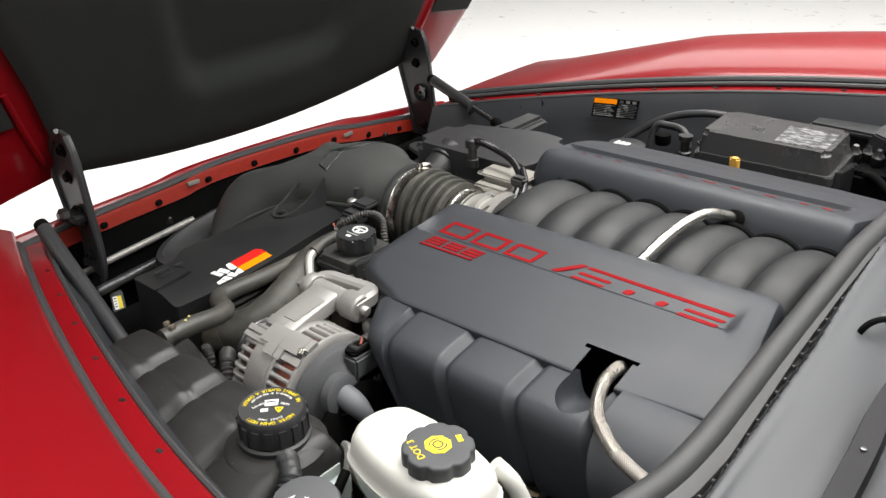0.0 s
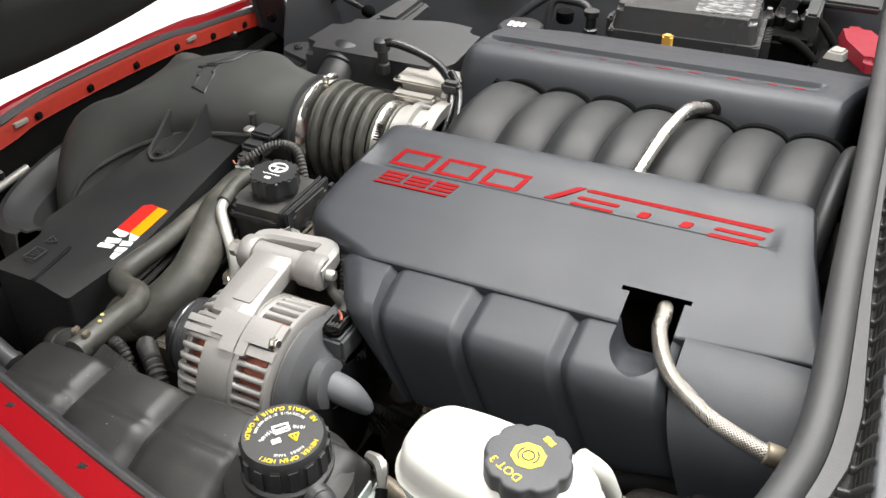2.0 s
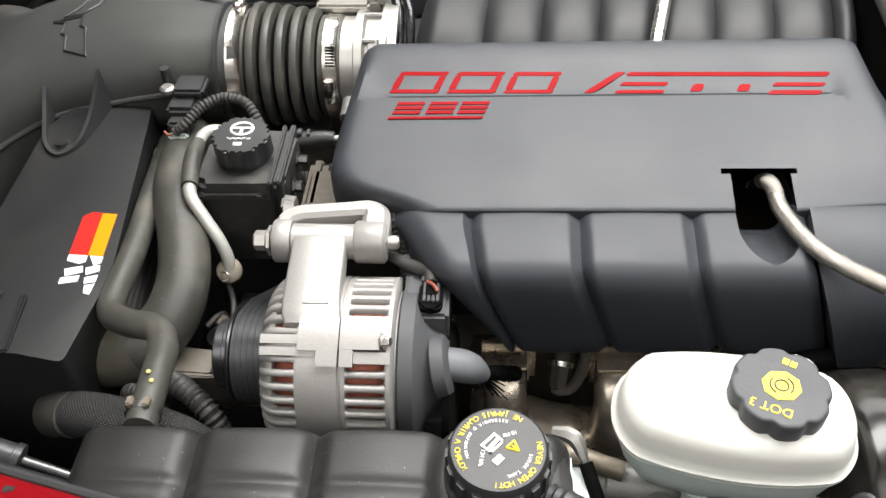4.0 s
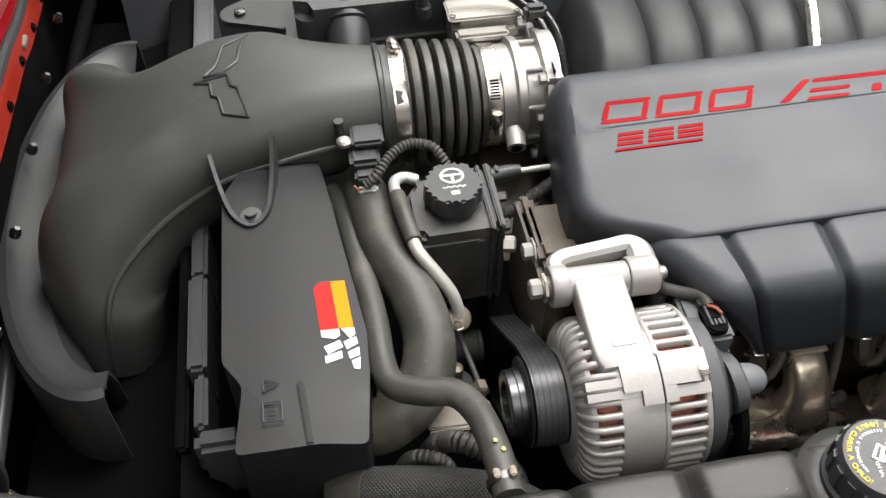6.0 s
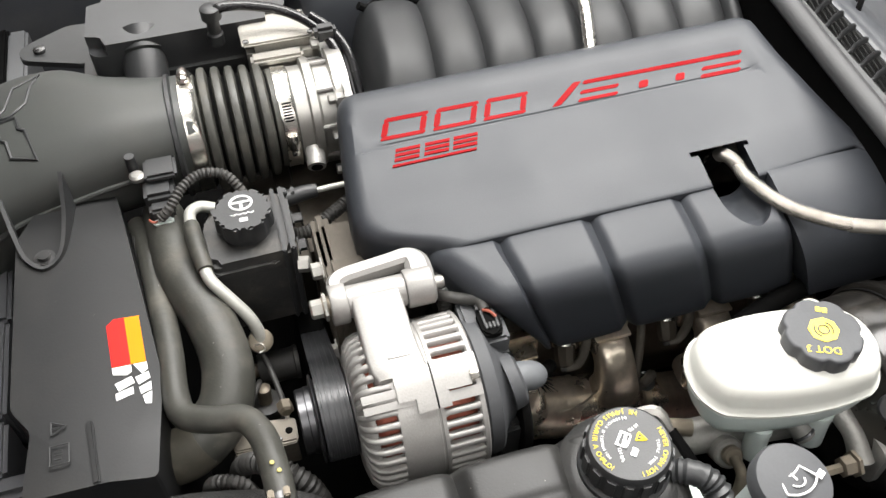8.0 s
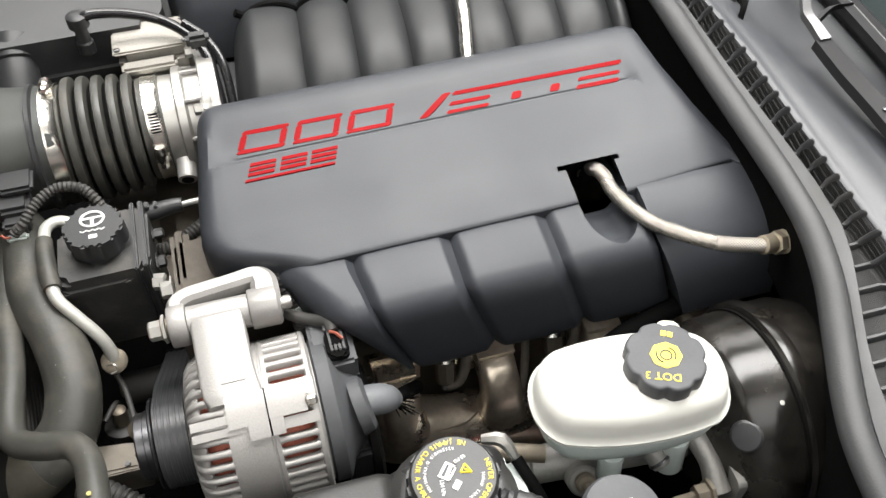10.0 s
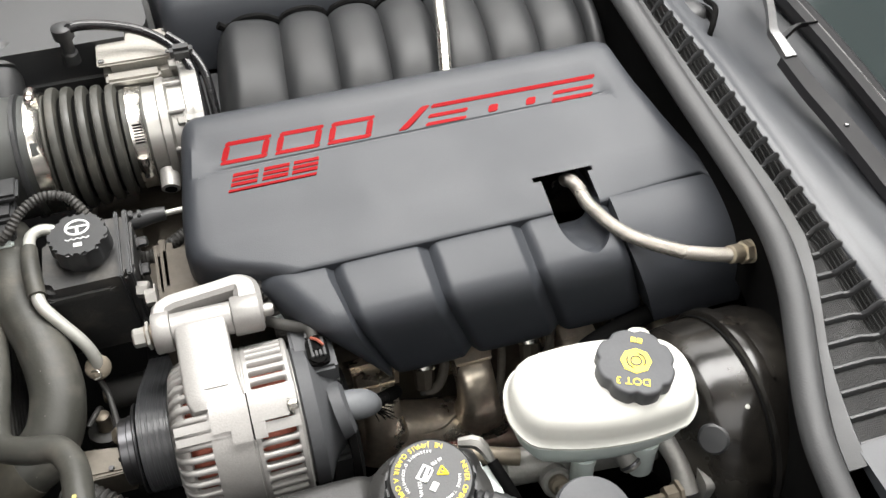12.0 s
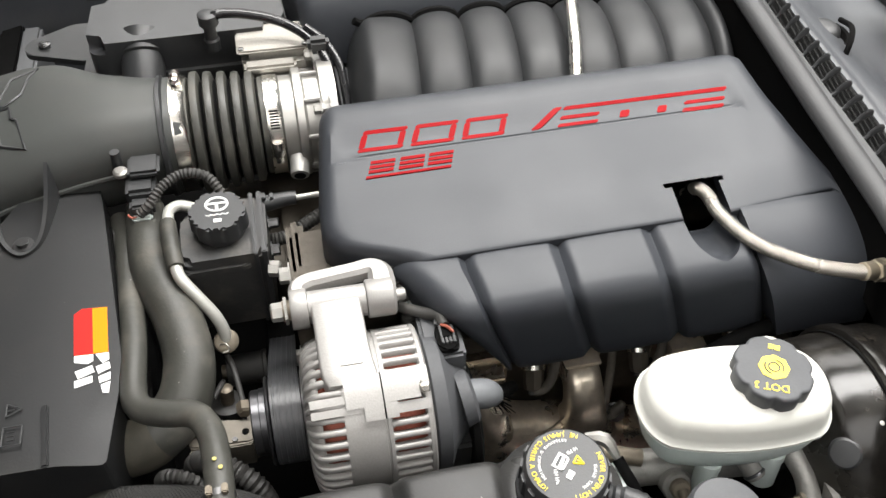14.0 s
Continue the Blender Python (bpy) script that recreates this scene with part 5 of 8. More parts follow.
    for b in ([(-0.021, -0.007), (-0.005, -0.007), (-0.005, -0.014), (-0.010, -0.017), (-0.021, -0.014)], [(-0.0205, -0.024), (-0.006, -0.019), (-0.004, -0.026), (-0.018, -0.032)], [(-0.021, -0.034), (-0.006, -0.030), (-0.006, -0.037), (-0.021, -0.041)],
              [(-0.003, -0.007), (0.0085, -0.007), (0.0085, -0.014), (0.003, -0.018)], [(-0.003, -0.021), (0.0085, -0.017), (0.0095, -0.024), (-0.001, -0.029)], [(-0.001, -0.032), (0.0095, -0.028), (0.009, -0.036), (0.000, -0.039)], [(0.001, -0.041), (0.009, -0.038), (0.007, -0.050), (0.002, -0.049)]):
        part("white_mark", laid(b, 0.0009), PAPER, st)
    # front brace bar and ribbed screen
    for x0, x1, y0, y1, z0, z1, r in ((-0.399, -0.381, -0.278, -0.165, 0.66, 0.727, 0.004), (-0.393, -0.381, -0.3355, -0.2785, 0.66, 0.722, 0.004), (-0.393, -0.352, -0.358, -0.336, 0.64, 0.722, 0.006), (-0.397, -0.381, -0.1645, -0.09, 0.66, 0.724, 0.004)):
        part("brace_bar", box(x0, x1, y0, y1, z0, z1, r), BRACE, ob, "satin grey stepped brace")
    # the brace's shaded side, put in as a near-black strip
    part("brace_shade_side", box(-0.412, -0.4005, -0.345, -0.09, 0.56, 0.706, 0.003), PIT, ob)
    # pleated filter behind the open side; near-black backing paints the shade between pleats
    part("pleat_shade_backing", prism([Vector(p) for p in ((-0.2350, -0.335), (-0.2330, -0.306), (-0.2535, -0.114), (-0.2580, -0.114), (-0.2400, -0.306), (-0.2400, -0.335))], 0.640, 0.757, 0.0), PIT, ob)
    for k in range(9):
        z = 0.652 + 0.0122 * k
        part("filter_pleat", tube([(-0.2335, -0.330, z), (-0.2318, -0.306, z), (-0.2420, -0.210, z), (-0.2520, -0.116, z)], 0.0040, 8, 3), DUSTY, ob, "black filter pleat")


BRACE = material("brace_plastic", (0.055, 0.056, 0.060), 0.30, grain_scale=500, bump=0.05, wear=0.06)
BOXTOP = material("box_plastic", (0.0115, 0.012, 0.0125), 0.50, grain_scale=500, bump=0.10, wear=0.08, dust=0.03, spec=0.31, specks=55.0)
air_box()


PALE = material("grey_metal_line", (0.50, 0.50, 0.46), 0.45, metal=0.4, grain=0.12, grain_scale=200, bump=0.1, dust=0.15)


def black_trim():
    """Loose-fitting dark mouldings round the front of the bay."""
    ob = thing("front_baffle", (-0.45, -0.30, 0.45), "dull black plastic baffle beside the air box, darkened further for shade", "baffle")
    # deep shade beside the air box is put into the baffle's near-black colour
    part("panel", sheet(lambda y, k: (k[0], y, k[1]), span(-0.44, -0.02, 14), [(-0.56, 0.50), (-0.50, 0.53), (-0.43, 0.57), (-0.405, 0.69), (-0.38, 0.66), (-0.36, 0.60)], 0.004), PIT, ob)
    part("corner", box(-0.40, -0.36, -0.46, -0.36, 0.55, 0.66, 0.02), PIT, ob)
    box_ob = thing("front_sensor", (-0.60, -0.32, 0.45), "black plastic sensor with a white and yellow label", "sensor")
    m = Matrix.Translation((-0.580, -0.317, 0.609)) @ Matrix.Rotation(radians(-24), 4, "Z") @ Matrix.Rotation(radians(50), 4, "Y") @ Matrix.Diagonal((0.46, 0.36, 0.5, 1.0))
    part("case", moved(box(-0.050, 0.040, -0.028, 0.028, -0.03, 0.0, 0.005), m), BLACK, box_ob)
    part("bracket", box(-0.603, -0.590, -0.335, -0.30, 0.45, 0.60, 0.004), PIT, box_ob)
    part("label", moved(box(-0.028, 0.020, -0.020, 0.018, 0.0005, 0.0010, 0.0), m), PAPER, box_ob, "white paper label")
    part("yellow_field", moved(box(-0.028, 0.020, 0.000, 0.018, 0.0012, 0.0016, 0.0), m), YELLOW, box_ob)
    for k in range(4):
        part("print_bar", moved(box(-0.022 + 0.010 * k, -0.018 + 0.010 * k, -0.016, -0.004, 0.0012, 0.0015, 0.0), m), BOOT, box_ob)
    part("bolt", moved(bolt((0.030, 0.0, 0.0), (0, 0, 1), 0.006, 0.006), m), DARK_STEEL, box_ob)
    ob2 = thing("headlamp_housing", (-0.45, 0.33, 0.45), "plastic lamp housing deep at the front, shade painted near-black", "lamp housing")
    # shell and ledge wall are near-black: the void's shade put into the colour
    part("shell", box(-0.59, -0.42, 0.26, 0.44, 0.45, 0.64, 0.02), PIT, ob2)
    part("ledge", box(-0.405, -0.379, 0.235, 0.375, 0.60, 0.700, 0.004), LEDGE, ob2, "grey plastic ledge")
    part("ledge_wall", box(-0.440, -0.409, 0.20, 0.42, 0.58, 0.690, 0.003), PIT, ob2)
    part("screw", lathe([(0.009, 0), (0.009, 0.004), (0.005, 0.005)], (-0.52, 0.30, 0.642), (0, 0, 1), 14), STEEL, ob2)
    bar = thing("front_cross_bar", (-0.5, -0.2, 0.66), "pale steel rod and dark bars across the front", "bar")
    part("bar", tube([(-0.60, -0.44, 0.668), (-0.60, -0.30, 0.680), (-0.60, -0.14, 0.692)], 0.0062, 12), ALLOYDULL, bar)
    part("lower_bar", tube([(-0.59, -0.44, 0.632), (-0.59, -0.30, 0.642), (-0.59, -0.14, 0.654)], 0.009, 12), SATIN, bar)
    part("far_bar", tube([(-0.57, 0.22, 0.66), (-0.56, 0.30, 0.68), (-0.55, 0.40, 0.69)], 0.010, 12), PIT, bar)
    for k in range(6):
        y = -0.33 + 0.13 * k
        part("stud", lathe([(0.006, 0), (0.006, 0.006), (0.003, 0.012)], (-0.578, y, 0.715), (0.5, 0, 0.8), 10), DARK_STEEL, bar)


black_trim()


# ---- cooling and steering ----
OCHRE = material("faded_yellow_paint", (0.42, 0.37, 0.12), 0.6, grain=0.3, grain_scale=900, bump=0.0)
TANHOSE = material("olive_dusty_rubber", (0.062, 0.057, 0.043), 0.65, grain=0.3, grain_scale=160, bump=0.2, dust=0.3, wear_scale=20)


def hoses():
    ob = thing("radiator_hose", (-0.20, -0.25, 0.66), "thick dusty black rubber radiator hose", "hose", "hoses beside the air box")
    part("hose", tube([(-0.222, -0.085, 0.745), (-0.217, -0.112, 0.757), (-0.213, -0.150, 0.762), (-0.209, -0.185, 0.761), (-0.200, -0.215, 0.759), (-0.190, -0.242, 0.754), (-0.183, -0.272, 0.745), (-0.182, -0.295, 0.736), (-0.189, -0.320, 0.724), (-0.206, -0.336, 0.713), (-0.233, -0.344, 0.702), (-0.262, -0.342, 0.695)], [0.0205, 0.0215, 0.0225, 0.0228, 0.0230, 0.0232, 0.0235, 0.0240, 0.0250, 0.0262, 0.0275, 0.0275], 26), RUBBER, ob)
    part("elbow", tube([(-0.214, -0.340, 0.709), (-0.233, -0.344, 0.702), (-0.262, -0.342, 0.695), (-0.29, -0.338, 0.690)], [0.0270, 0.0282, 0.0285, 0.0285], 26), TANHOSE, ob, "olive dusty lower elbow")
    part("hose_clip", lathe([(0.0045, -0.004), (0.0055, -0.002), (0.0055, 0.003), (0.003, 0.004)], (-0.231, -0.232, 0.757), (0.6, 0, 0.6), 12), MILKY, ob, "pale plastic clip")
    for y, z, x in ((-0.297, 0.7585, -0.179), (-0.307, 0.7545, -0.181), (-0.205, 0.7818, -0.203)):
        part("paint_dot", lathe([(0.0020, 0), (0.0016, 0.0006)], (x, y, z - 0.0004), (0.1, -0.4, 0.9), 10), OCHRE if y < -0.25 else PALE, ob)
    ob2 = thing("heater_hose", (-0.19, -0.33, 0.74), "thin black rubber hose with yellow paint dots", "hose", "hoses beside the air box")
    part("hose", tube([(-0.250, -0.085, 0.735), (-0.242, -0.12, 0.746), (-0.236, -0.173, 0.753), (-0.228, -0.267, 0.758), (-0.227, -0.322, 0.761), (-0.221, -0.348, 0.764), (-0.200, -0.362, 0.769), (-0.174, -0.371, 0.774), (-0.160, -0.394, 0.780), (-0.154, -0.432, 0.788), (-0.152, -0.475, 0.790)], 0.0118, 16), RUBBER, ob2)
    part("spring_clamp", lathe([(0.0120, -0.003), (0.0131, -0.0028), (0.0131, 0.003), (0.0120, 0.0032)], (-0.1535, -0.462, 0.7885), (0.07, -1, 0), 20), DARK_STEEL, ob2, "dull spring clamp")
    for x in (-0.162, -0.150):
        part("clamp_ear", box(x, x + 0.005, -0.466, -0.458, 0.799, 0.8055, 0.001), OLDIRON, ob2)
    for x, y in ((-0.1545, -0.434), (-0.150, -0.442)):
        part("paint_dot", lathe([(0.0020, 0), (0.0016, 0.0006)], (x, y, 0.8015), (0.1, 0, 1), 10), OCHRE, ob2)
    ob3 = thing("sleeved_hose", (-0.20, -0.42, 0.66), "hose in a dark woven sleeve below the tank", "hose", "hoses beside the air box")
    part("sleeve", tube([(-0.262, -0.405, 0.700), (-0.225, -0.418, 0.716), (-0.185, -0.430, 0.722), (-0.145, -0.440, 0.715), (-0.10, -0.46, 0.69)], 0.019, 20, 8, True), SLEEVE, ob3)
    part("end_cuff", tube([(-0.276, -0.400, 0.690), (-0.262, -0.405, 0.700), (-0.250, -0.410, 0.706)], 0.0205, 20, 3), RUBBER, ob3, "plain rubber end cuff")


hoses()


DUSTYTANK = material("stained_tank_plastic", (0.030, 0.030, 0.030), 0.5, grain_scale=300, bump=0.25, wear=0.1, dust=0.22, wear_scale=26)


def steering_reservoir():
    ob = thing("steering_reservoir", (-0.135, -0.17, 0.66), "black power steering fluid reservoir", "fluid reservoir")
    part("tank", prism(rounded([(-0.178, -0.212), (-0.096, -0.210), (-0.094, -0.134), (-0.160, -0.130), (-0.178, -0.145)], 0.010), 0.69, 0.790, 0.006, 3), DUSTYTANK, ob)
    part("seam_rib", box(-0.110, -0.106, -0.216, -0.128, 0.69, 0.795, 0.0015), BLACK, ob)
    part("seam_rib", box(-0.102, -0.097, -0.215, -0.129, 0.69, 0.796, 0.0015), BLACK, ob)
    part("shoulder", prism(rounded([(-0.181, -0.2155), (-0.112, -0.2135), (-0.112, -0.132), (-0.160, -0.127), (-0.181, -0.143)], 0.010), 0.772, 0.7785, 0.002, 2), DUSTYTANK, ob)
    part("neck", lathe([(0.024, 0), (0.024, 0.012)], (-0.139, -0.172, 0.787), (0, 0, 1), 26), BLACK, ob)
    pts = []
    for k in range(84):
        a = 2 * math.pi * k / 84
        r = 0.0266 + 0.0014 * math.tanh(2.5 * math.cos(6 * a + 0.5) + 1.0)
        pts.append(Vector((-0.139 + r * math.cos(a), -0.172 + r * math.sin(a))))
    cap = part("cap", prism(pts, 0.797, 0.8165, 0.0022, 3, 0.97), BLACK, ob, "round black screw cap with white symbols")
    z = 0.8168
    ring = [(-0.139 + 0.0105 * math.cos(a), -0.1640 + 0.0092 * math.sin(a), z) for a in (2 * math.pi * k / 20 for k in range(21))]
    part("wheel_symbol", tube(ring, 0.0012, 6, 1), PAPER, cap)
    part("wheel_spokes", join(tube([(-0.149, -0.163, z), (-0.129, -0.163, z)], 0.0012, 6, 1), tube([(-0.139, -0.165, z), (-0.139, -0.173, z)], 0.0016, 6, 1)), PAPER, cap)
    part("wave_symbol", tube([(-0.150 + 0.0027 * k, -0.1785 + 0.0009 * (-1) ** k, z) for k in range(9)], 0.0006, 6, 2), PAPER, cap)
    part("book_symbol", moved(box(-0.0038, 0.0038, -0.0022, 0.0022, 0, 0.0005, 0), Matrix.Translation((-0.139, -0.186, z - 0.0005))), PAPER, cap)
    part("stud", bolt((-0.094, -0.158, 0.775), (1, 0, 0), 0.005, 0.010), DARK_STEEL, ob)
    part("stud", bolt((-0.094, -0.186, 0.765), (1, 0, 0), 0.006, 0.008), DARK_STEEL, ob)
    part("fuel_line", tube([(-0.112, -0.128, 0.772), (-0.092, -0.127, 0.774), (-0.074, -0.126, 0.776), (-0.062, -0.126, 0.776)], [0.0080, 0.0085, 0.0078, 0.0070], 14, 4), BLACK, ob)
    part("line_ear", join(box(-0.098, -0.093, -0.131, -0.122, 0.780, 0.786, 0.001), box(-0.089, -0.085, -0.131, -0.122, 0.780, 0.785, 0.001)), BLACK, ob)
    part("fuel_line", tube([(-0.105, -0.158, 0.752), (-0.080, -0.158, 0.752), (-0.058, -0.150, 0.758), (-0.030, -0.136, 0.764)], 0.0068, 12, 5, False, 0.0006, 0.004), DUSTY, ob)
    part("steel_pipe", tube([(-0.064, -0.126, 0.776), (-0.040, -0.126, 0.777), (-0.015, -0.126, 0.777)], 0.0030, 10, 3), PALE, ob, "thin steel pipe end")
    part("hose_nut", lathe([(0.008, 0), (0.008, 0.010), (0.006, 0.012)], (-0.098, -0.213, 0.768), (1, -0.2, 0), 6), MACHINED, ob)


steering_reservoir()


def steering_line():
    ob = thing("steering_line", (-0.17, -0.2, 0.70), "bent grey metal fluid line with a rubber joint", "pipe")
    part("upper_pipe", tube([(-0.166, -0.124, 0.778), (-0.180, -0.122, 0.782), (-0.190, -0.132, 0.785), (-0.190, -0.158, 0.790)], 0.0058, 12), PALE, ob)
    part("rubber_joint", tube([(-0.190, -0.154, 0.7905), (-0.187, -0.185, 0.793), (-0.183, -0.214, 0.789)], [0.0078, 0.0085, 0.008], 14), RUBBER, ob)
    part("lower_pipe", tube([(-0.184, -0.210, 0.789), (-0.180, -0.224, 0.784), (-0.168, -0.236, 0.770), (-0.155, -0.247, 0.752), (-0.149, -0.254, 0.735), (-0.149, -0.258, 0.722)], 0.0060, 12), PALE, ob)
    part("banjo", lathe([(0.011, -0.006), (0.012, -0.003), (0.012, 0.004), (0.009, 0.006)], (-0.149, -0.258, 0.722), (0.2, -0.5, 0.8), 18), OLDIRON, ob)
    part("spring_clip", tube([(-0.154, -0.266, 0.728), (-0.148, -0.268, 0.730), (-0.146, -0.272, 0.726), (-0.152, -0.273, 0.724)], 0.0009, 6, 4), STEEL, ob)


steering_line()


def surge_tank():
    ob = thing("coolant_tank", (0.0, -0.53, 0.60), "black quilted plastic coolant surge tank", "coolant tank")
    cols = [-0.192, -0.107, -0.022, 0.066, 0.150]
    rows = [-0.600, -0.520, -0.472]

    def pillow(t, cuts):
        for a, b in zip(cuts, cuts[1:]):
            if a <= t <= b:
                s = (t - a) / (b - a)
                e = min(1, 6.5 * s, 6.5 * (1 - s))
                return math.sin(e * math.pi / 2) ** 0.8 * (0.72 + 0.28 * math.sin(math.pi * s))
        return 0

    def top(x, y):
        base = 0.787 + 0.045 * (x + 0.19) * 0.5
        p = pillow(x, cols) * (0.70 + 0.30 * pillow(y, rows))
        inner = min(1, (rows[-1] + 0.002 - y) / 0.014)
        outer = max(0.0, -0.524 - y)  # the row beside the fender slopes away
        return base - 0.001 + 0.0135 * p - 0.016 * (1 - max(0, inner)) ** 2 - 0.30 * outer * min(1.0, outer / 0.02)

    us, vs = span(-0.192, 0.150, 110), span(-0.600, -0.471, 46)

    def fn(u, v):
        x, y = u, v
        drop = 0.0
        if isinstance(v, tuple):
            y, drop = v
        if isinstance(u, tuple):
            x, d2 = u
            drop = max(drop, d2)
        xx, yy = min(max(x, -0.192), 0.15), min(max(y, -0.6), -0.4715)
        return (x, y, top(xx, yy) - drop)

    part("upper_shell", sheet(fn, [(-0.193, 0.20), (-0.1955, 0.05), (-0.1945, 0.012)] + us + [(0.154, 0.012), (0.156, 0.05), (0.156, 0.18)], [(-0.602, 0.05)] + vs + [(-0.468, 0.010), (-0.4665, 0.04), (-0.4665, 0.19)]), TANK, ob, "quilted black upper shell", 60)
    part("lower_shell", box(0.04, 0.168, -0.575, -0.468, 0.62, 0.775, 0.012), MILKY, ob, "greyish translucent lower shell")
    part("neck_pad", lathe([(0.052, -0.03), (0.050, 0.0), (0.042, 0.006), (0.037, 0.008)], (0.104, -0.513, 0.795), (0, 0, 1), 36), TANK, ob)
    cx, cy = 0.104, -0.513
    fit_neck = Matrix.Translation((cx, cy, 0)) @ Matrix.Diagonal((0.925, 0.925, 1.0, 1.0)) @ Matrix.Translation((-cx, -cy, 0))
    part("cap_collar", lathe([(0.034, 0), (0.0355, 0.002), (0.0355, 0.008), (0.033, 0.010)], (cx, cy, 0.800), (0, 0, 1), 40), BLACK, ob)
    cap = part("cap", lathe([(0.0305, 0), (0.0325, 0.002), (0.0325, 0.021), (0.0318, 0.026), (0.0305, 0.0285), (0.0300, 0.0280)], (cx, cy, 0.8095), (0, 0, 1), 48), BLACK, ob, "black screw cap with yellow and white warnings")
    for k in range(16):
        a = 2 * math.pi * k / 16
        part("grip_rib", moved(box(-0.0022, 0.0022, -0.0046, 0.0046, 0.0, 0.0215, 0.0014), Matrix.Translation((cx + 0.0318 * math.cos(a), cy + 0.0318 * math.sin(a), 0.8105)) @ Matrix.Rotation(a, 4, "Z")), BLACK, cap)
    # printed disc: warnings round the edge and symbols in the middle
    top_z = 0.8378

    def ring_words(text, r, size, start, step, mat, part_label):
        bms = []
        for i, ch in enumerate(text):
            if ch == " ":
                continue
            a = radians(start + step * i)
            m = Matrix.Translation((cx + r * math.cos(a), cy + r * math.sin(a), top_z)) @ Matrix.Rotation(a - math.pi / 2 if step < 0 else a + math.pi / 2, 4, "Z")
            bms.append(words(ch, size, m, 0.0004))
        part("ring_text", moved(join(*bms), fit_neck), mat, cap, part_label)

    ring_words("NE JAMAIS OUVRIR A CHAUD!", 0.0282, 0.0058, 59, 6.6, YELLOW, "yellow warning lettering")
    ring_words("NEVER OPEN HOT!", 0.0282, 0.0058, 8, -7.2, YELLOW, "yellow warning lettering")
    ring_words("RESERVOIR D'EXPANSION", 0.0225, 0.0034, 76, 6.2, PAPER, "small white lettering")
    ring_words("SURGE TANK", 0.0225, 0.0034, -12, -6.6, PAPER, "small white lettering")
    turn = fit_neck @ Matrix.Translation((cx, cy, top_z)) @ Matrix.Rotation(radians(-132), 4, "Z")
    part("pressure_text", words("18 PSI", 0.0042, turn @ Matrix.Translation((-0.014, -0.002, 0)) @ Matrix.Rotation(-0.5, 4, "Z"), 0.0004), PAPER, cap)
    part("pressure_text", words("124 kPa", 0.0042, turn @ Matrix.Translation((0.0135, -0.003, 0)) @ Matrix.Rotation(0.6, 4, "Z"), 0.0004), PAPER, cap)
    part("radiator_symbol", join(*[moved(slab(p, 0.0006), turn @ Matrix.Translation((0, -0.0115, 0))) for p in ([(-0.007, 0.001), (0.007, 0.001), (0.007, 0.003), (-0.007, 0.003)], [(-0.007, 0.003), (-0.0055, 0.003), (-0.0055, 0.011), (-0.007, 0.011)], [(0.0055, 0.003), (0.007, 0.003), (0.007, 0.011), (0.0055, 0.011)], [(-0.007, 0.0095), (0.007, 0.0095), (0.007, 0.011), (-0.007, 0.011)], [(-0.0055, 0.005), (0.0055, 0.006), (0.0055, 0.009), (-0.0055, 0.0075)])]), PAPER, cap)
    part("warning_triangle", join(*[moved(tube([a, b], 0.0007, 6, 1), turn @ Matrix.Translation((0.001, 0.0135, 0))) for a, b in (((-0.013, -0.010, 0), (-0.005, -0.010, 0)), ((-0.005, -0.010, 0), (-0.009, -0.002, 0)), ((-0.009, -0.002, 0), (-0.013, -0.010, 0)), ((-0.009, -0.0085, 0), (-0.009, -0.0045, 0)))]), YELLOW, cap)
    part("book_symbol", join(*[moved(slab(p, 0.0006), turn @ Matrix.Translation((0, 0.0125, 0))) for p in ([(0.003, -0.009), (0.0065, -0.009), (0.0065, -0.004), (0.003, -0.004)], [(0.007, -0.009), (0.0105, -0.009), (0.0105, -0.004), (0.007, -0.004)])]), PAPER, cap)
    part("overflow_hose", tube([(0.124, -0.522, 0.797), (0.137, -0.527, 0.801), (0.150, -0.534, 0.805), (0.162, -0.543, 0.802), (0.168, -0.556, 0.791), (0.169, -0.567, 0.766), (0.169, -0.571, 0.73)], 0.0098, 16, 6, False, 0.0015, 0.0054), BLACK, ob, "ribbed black overflow hose")


surge_tank()


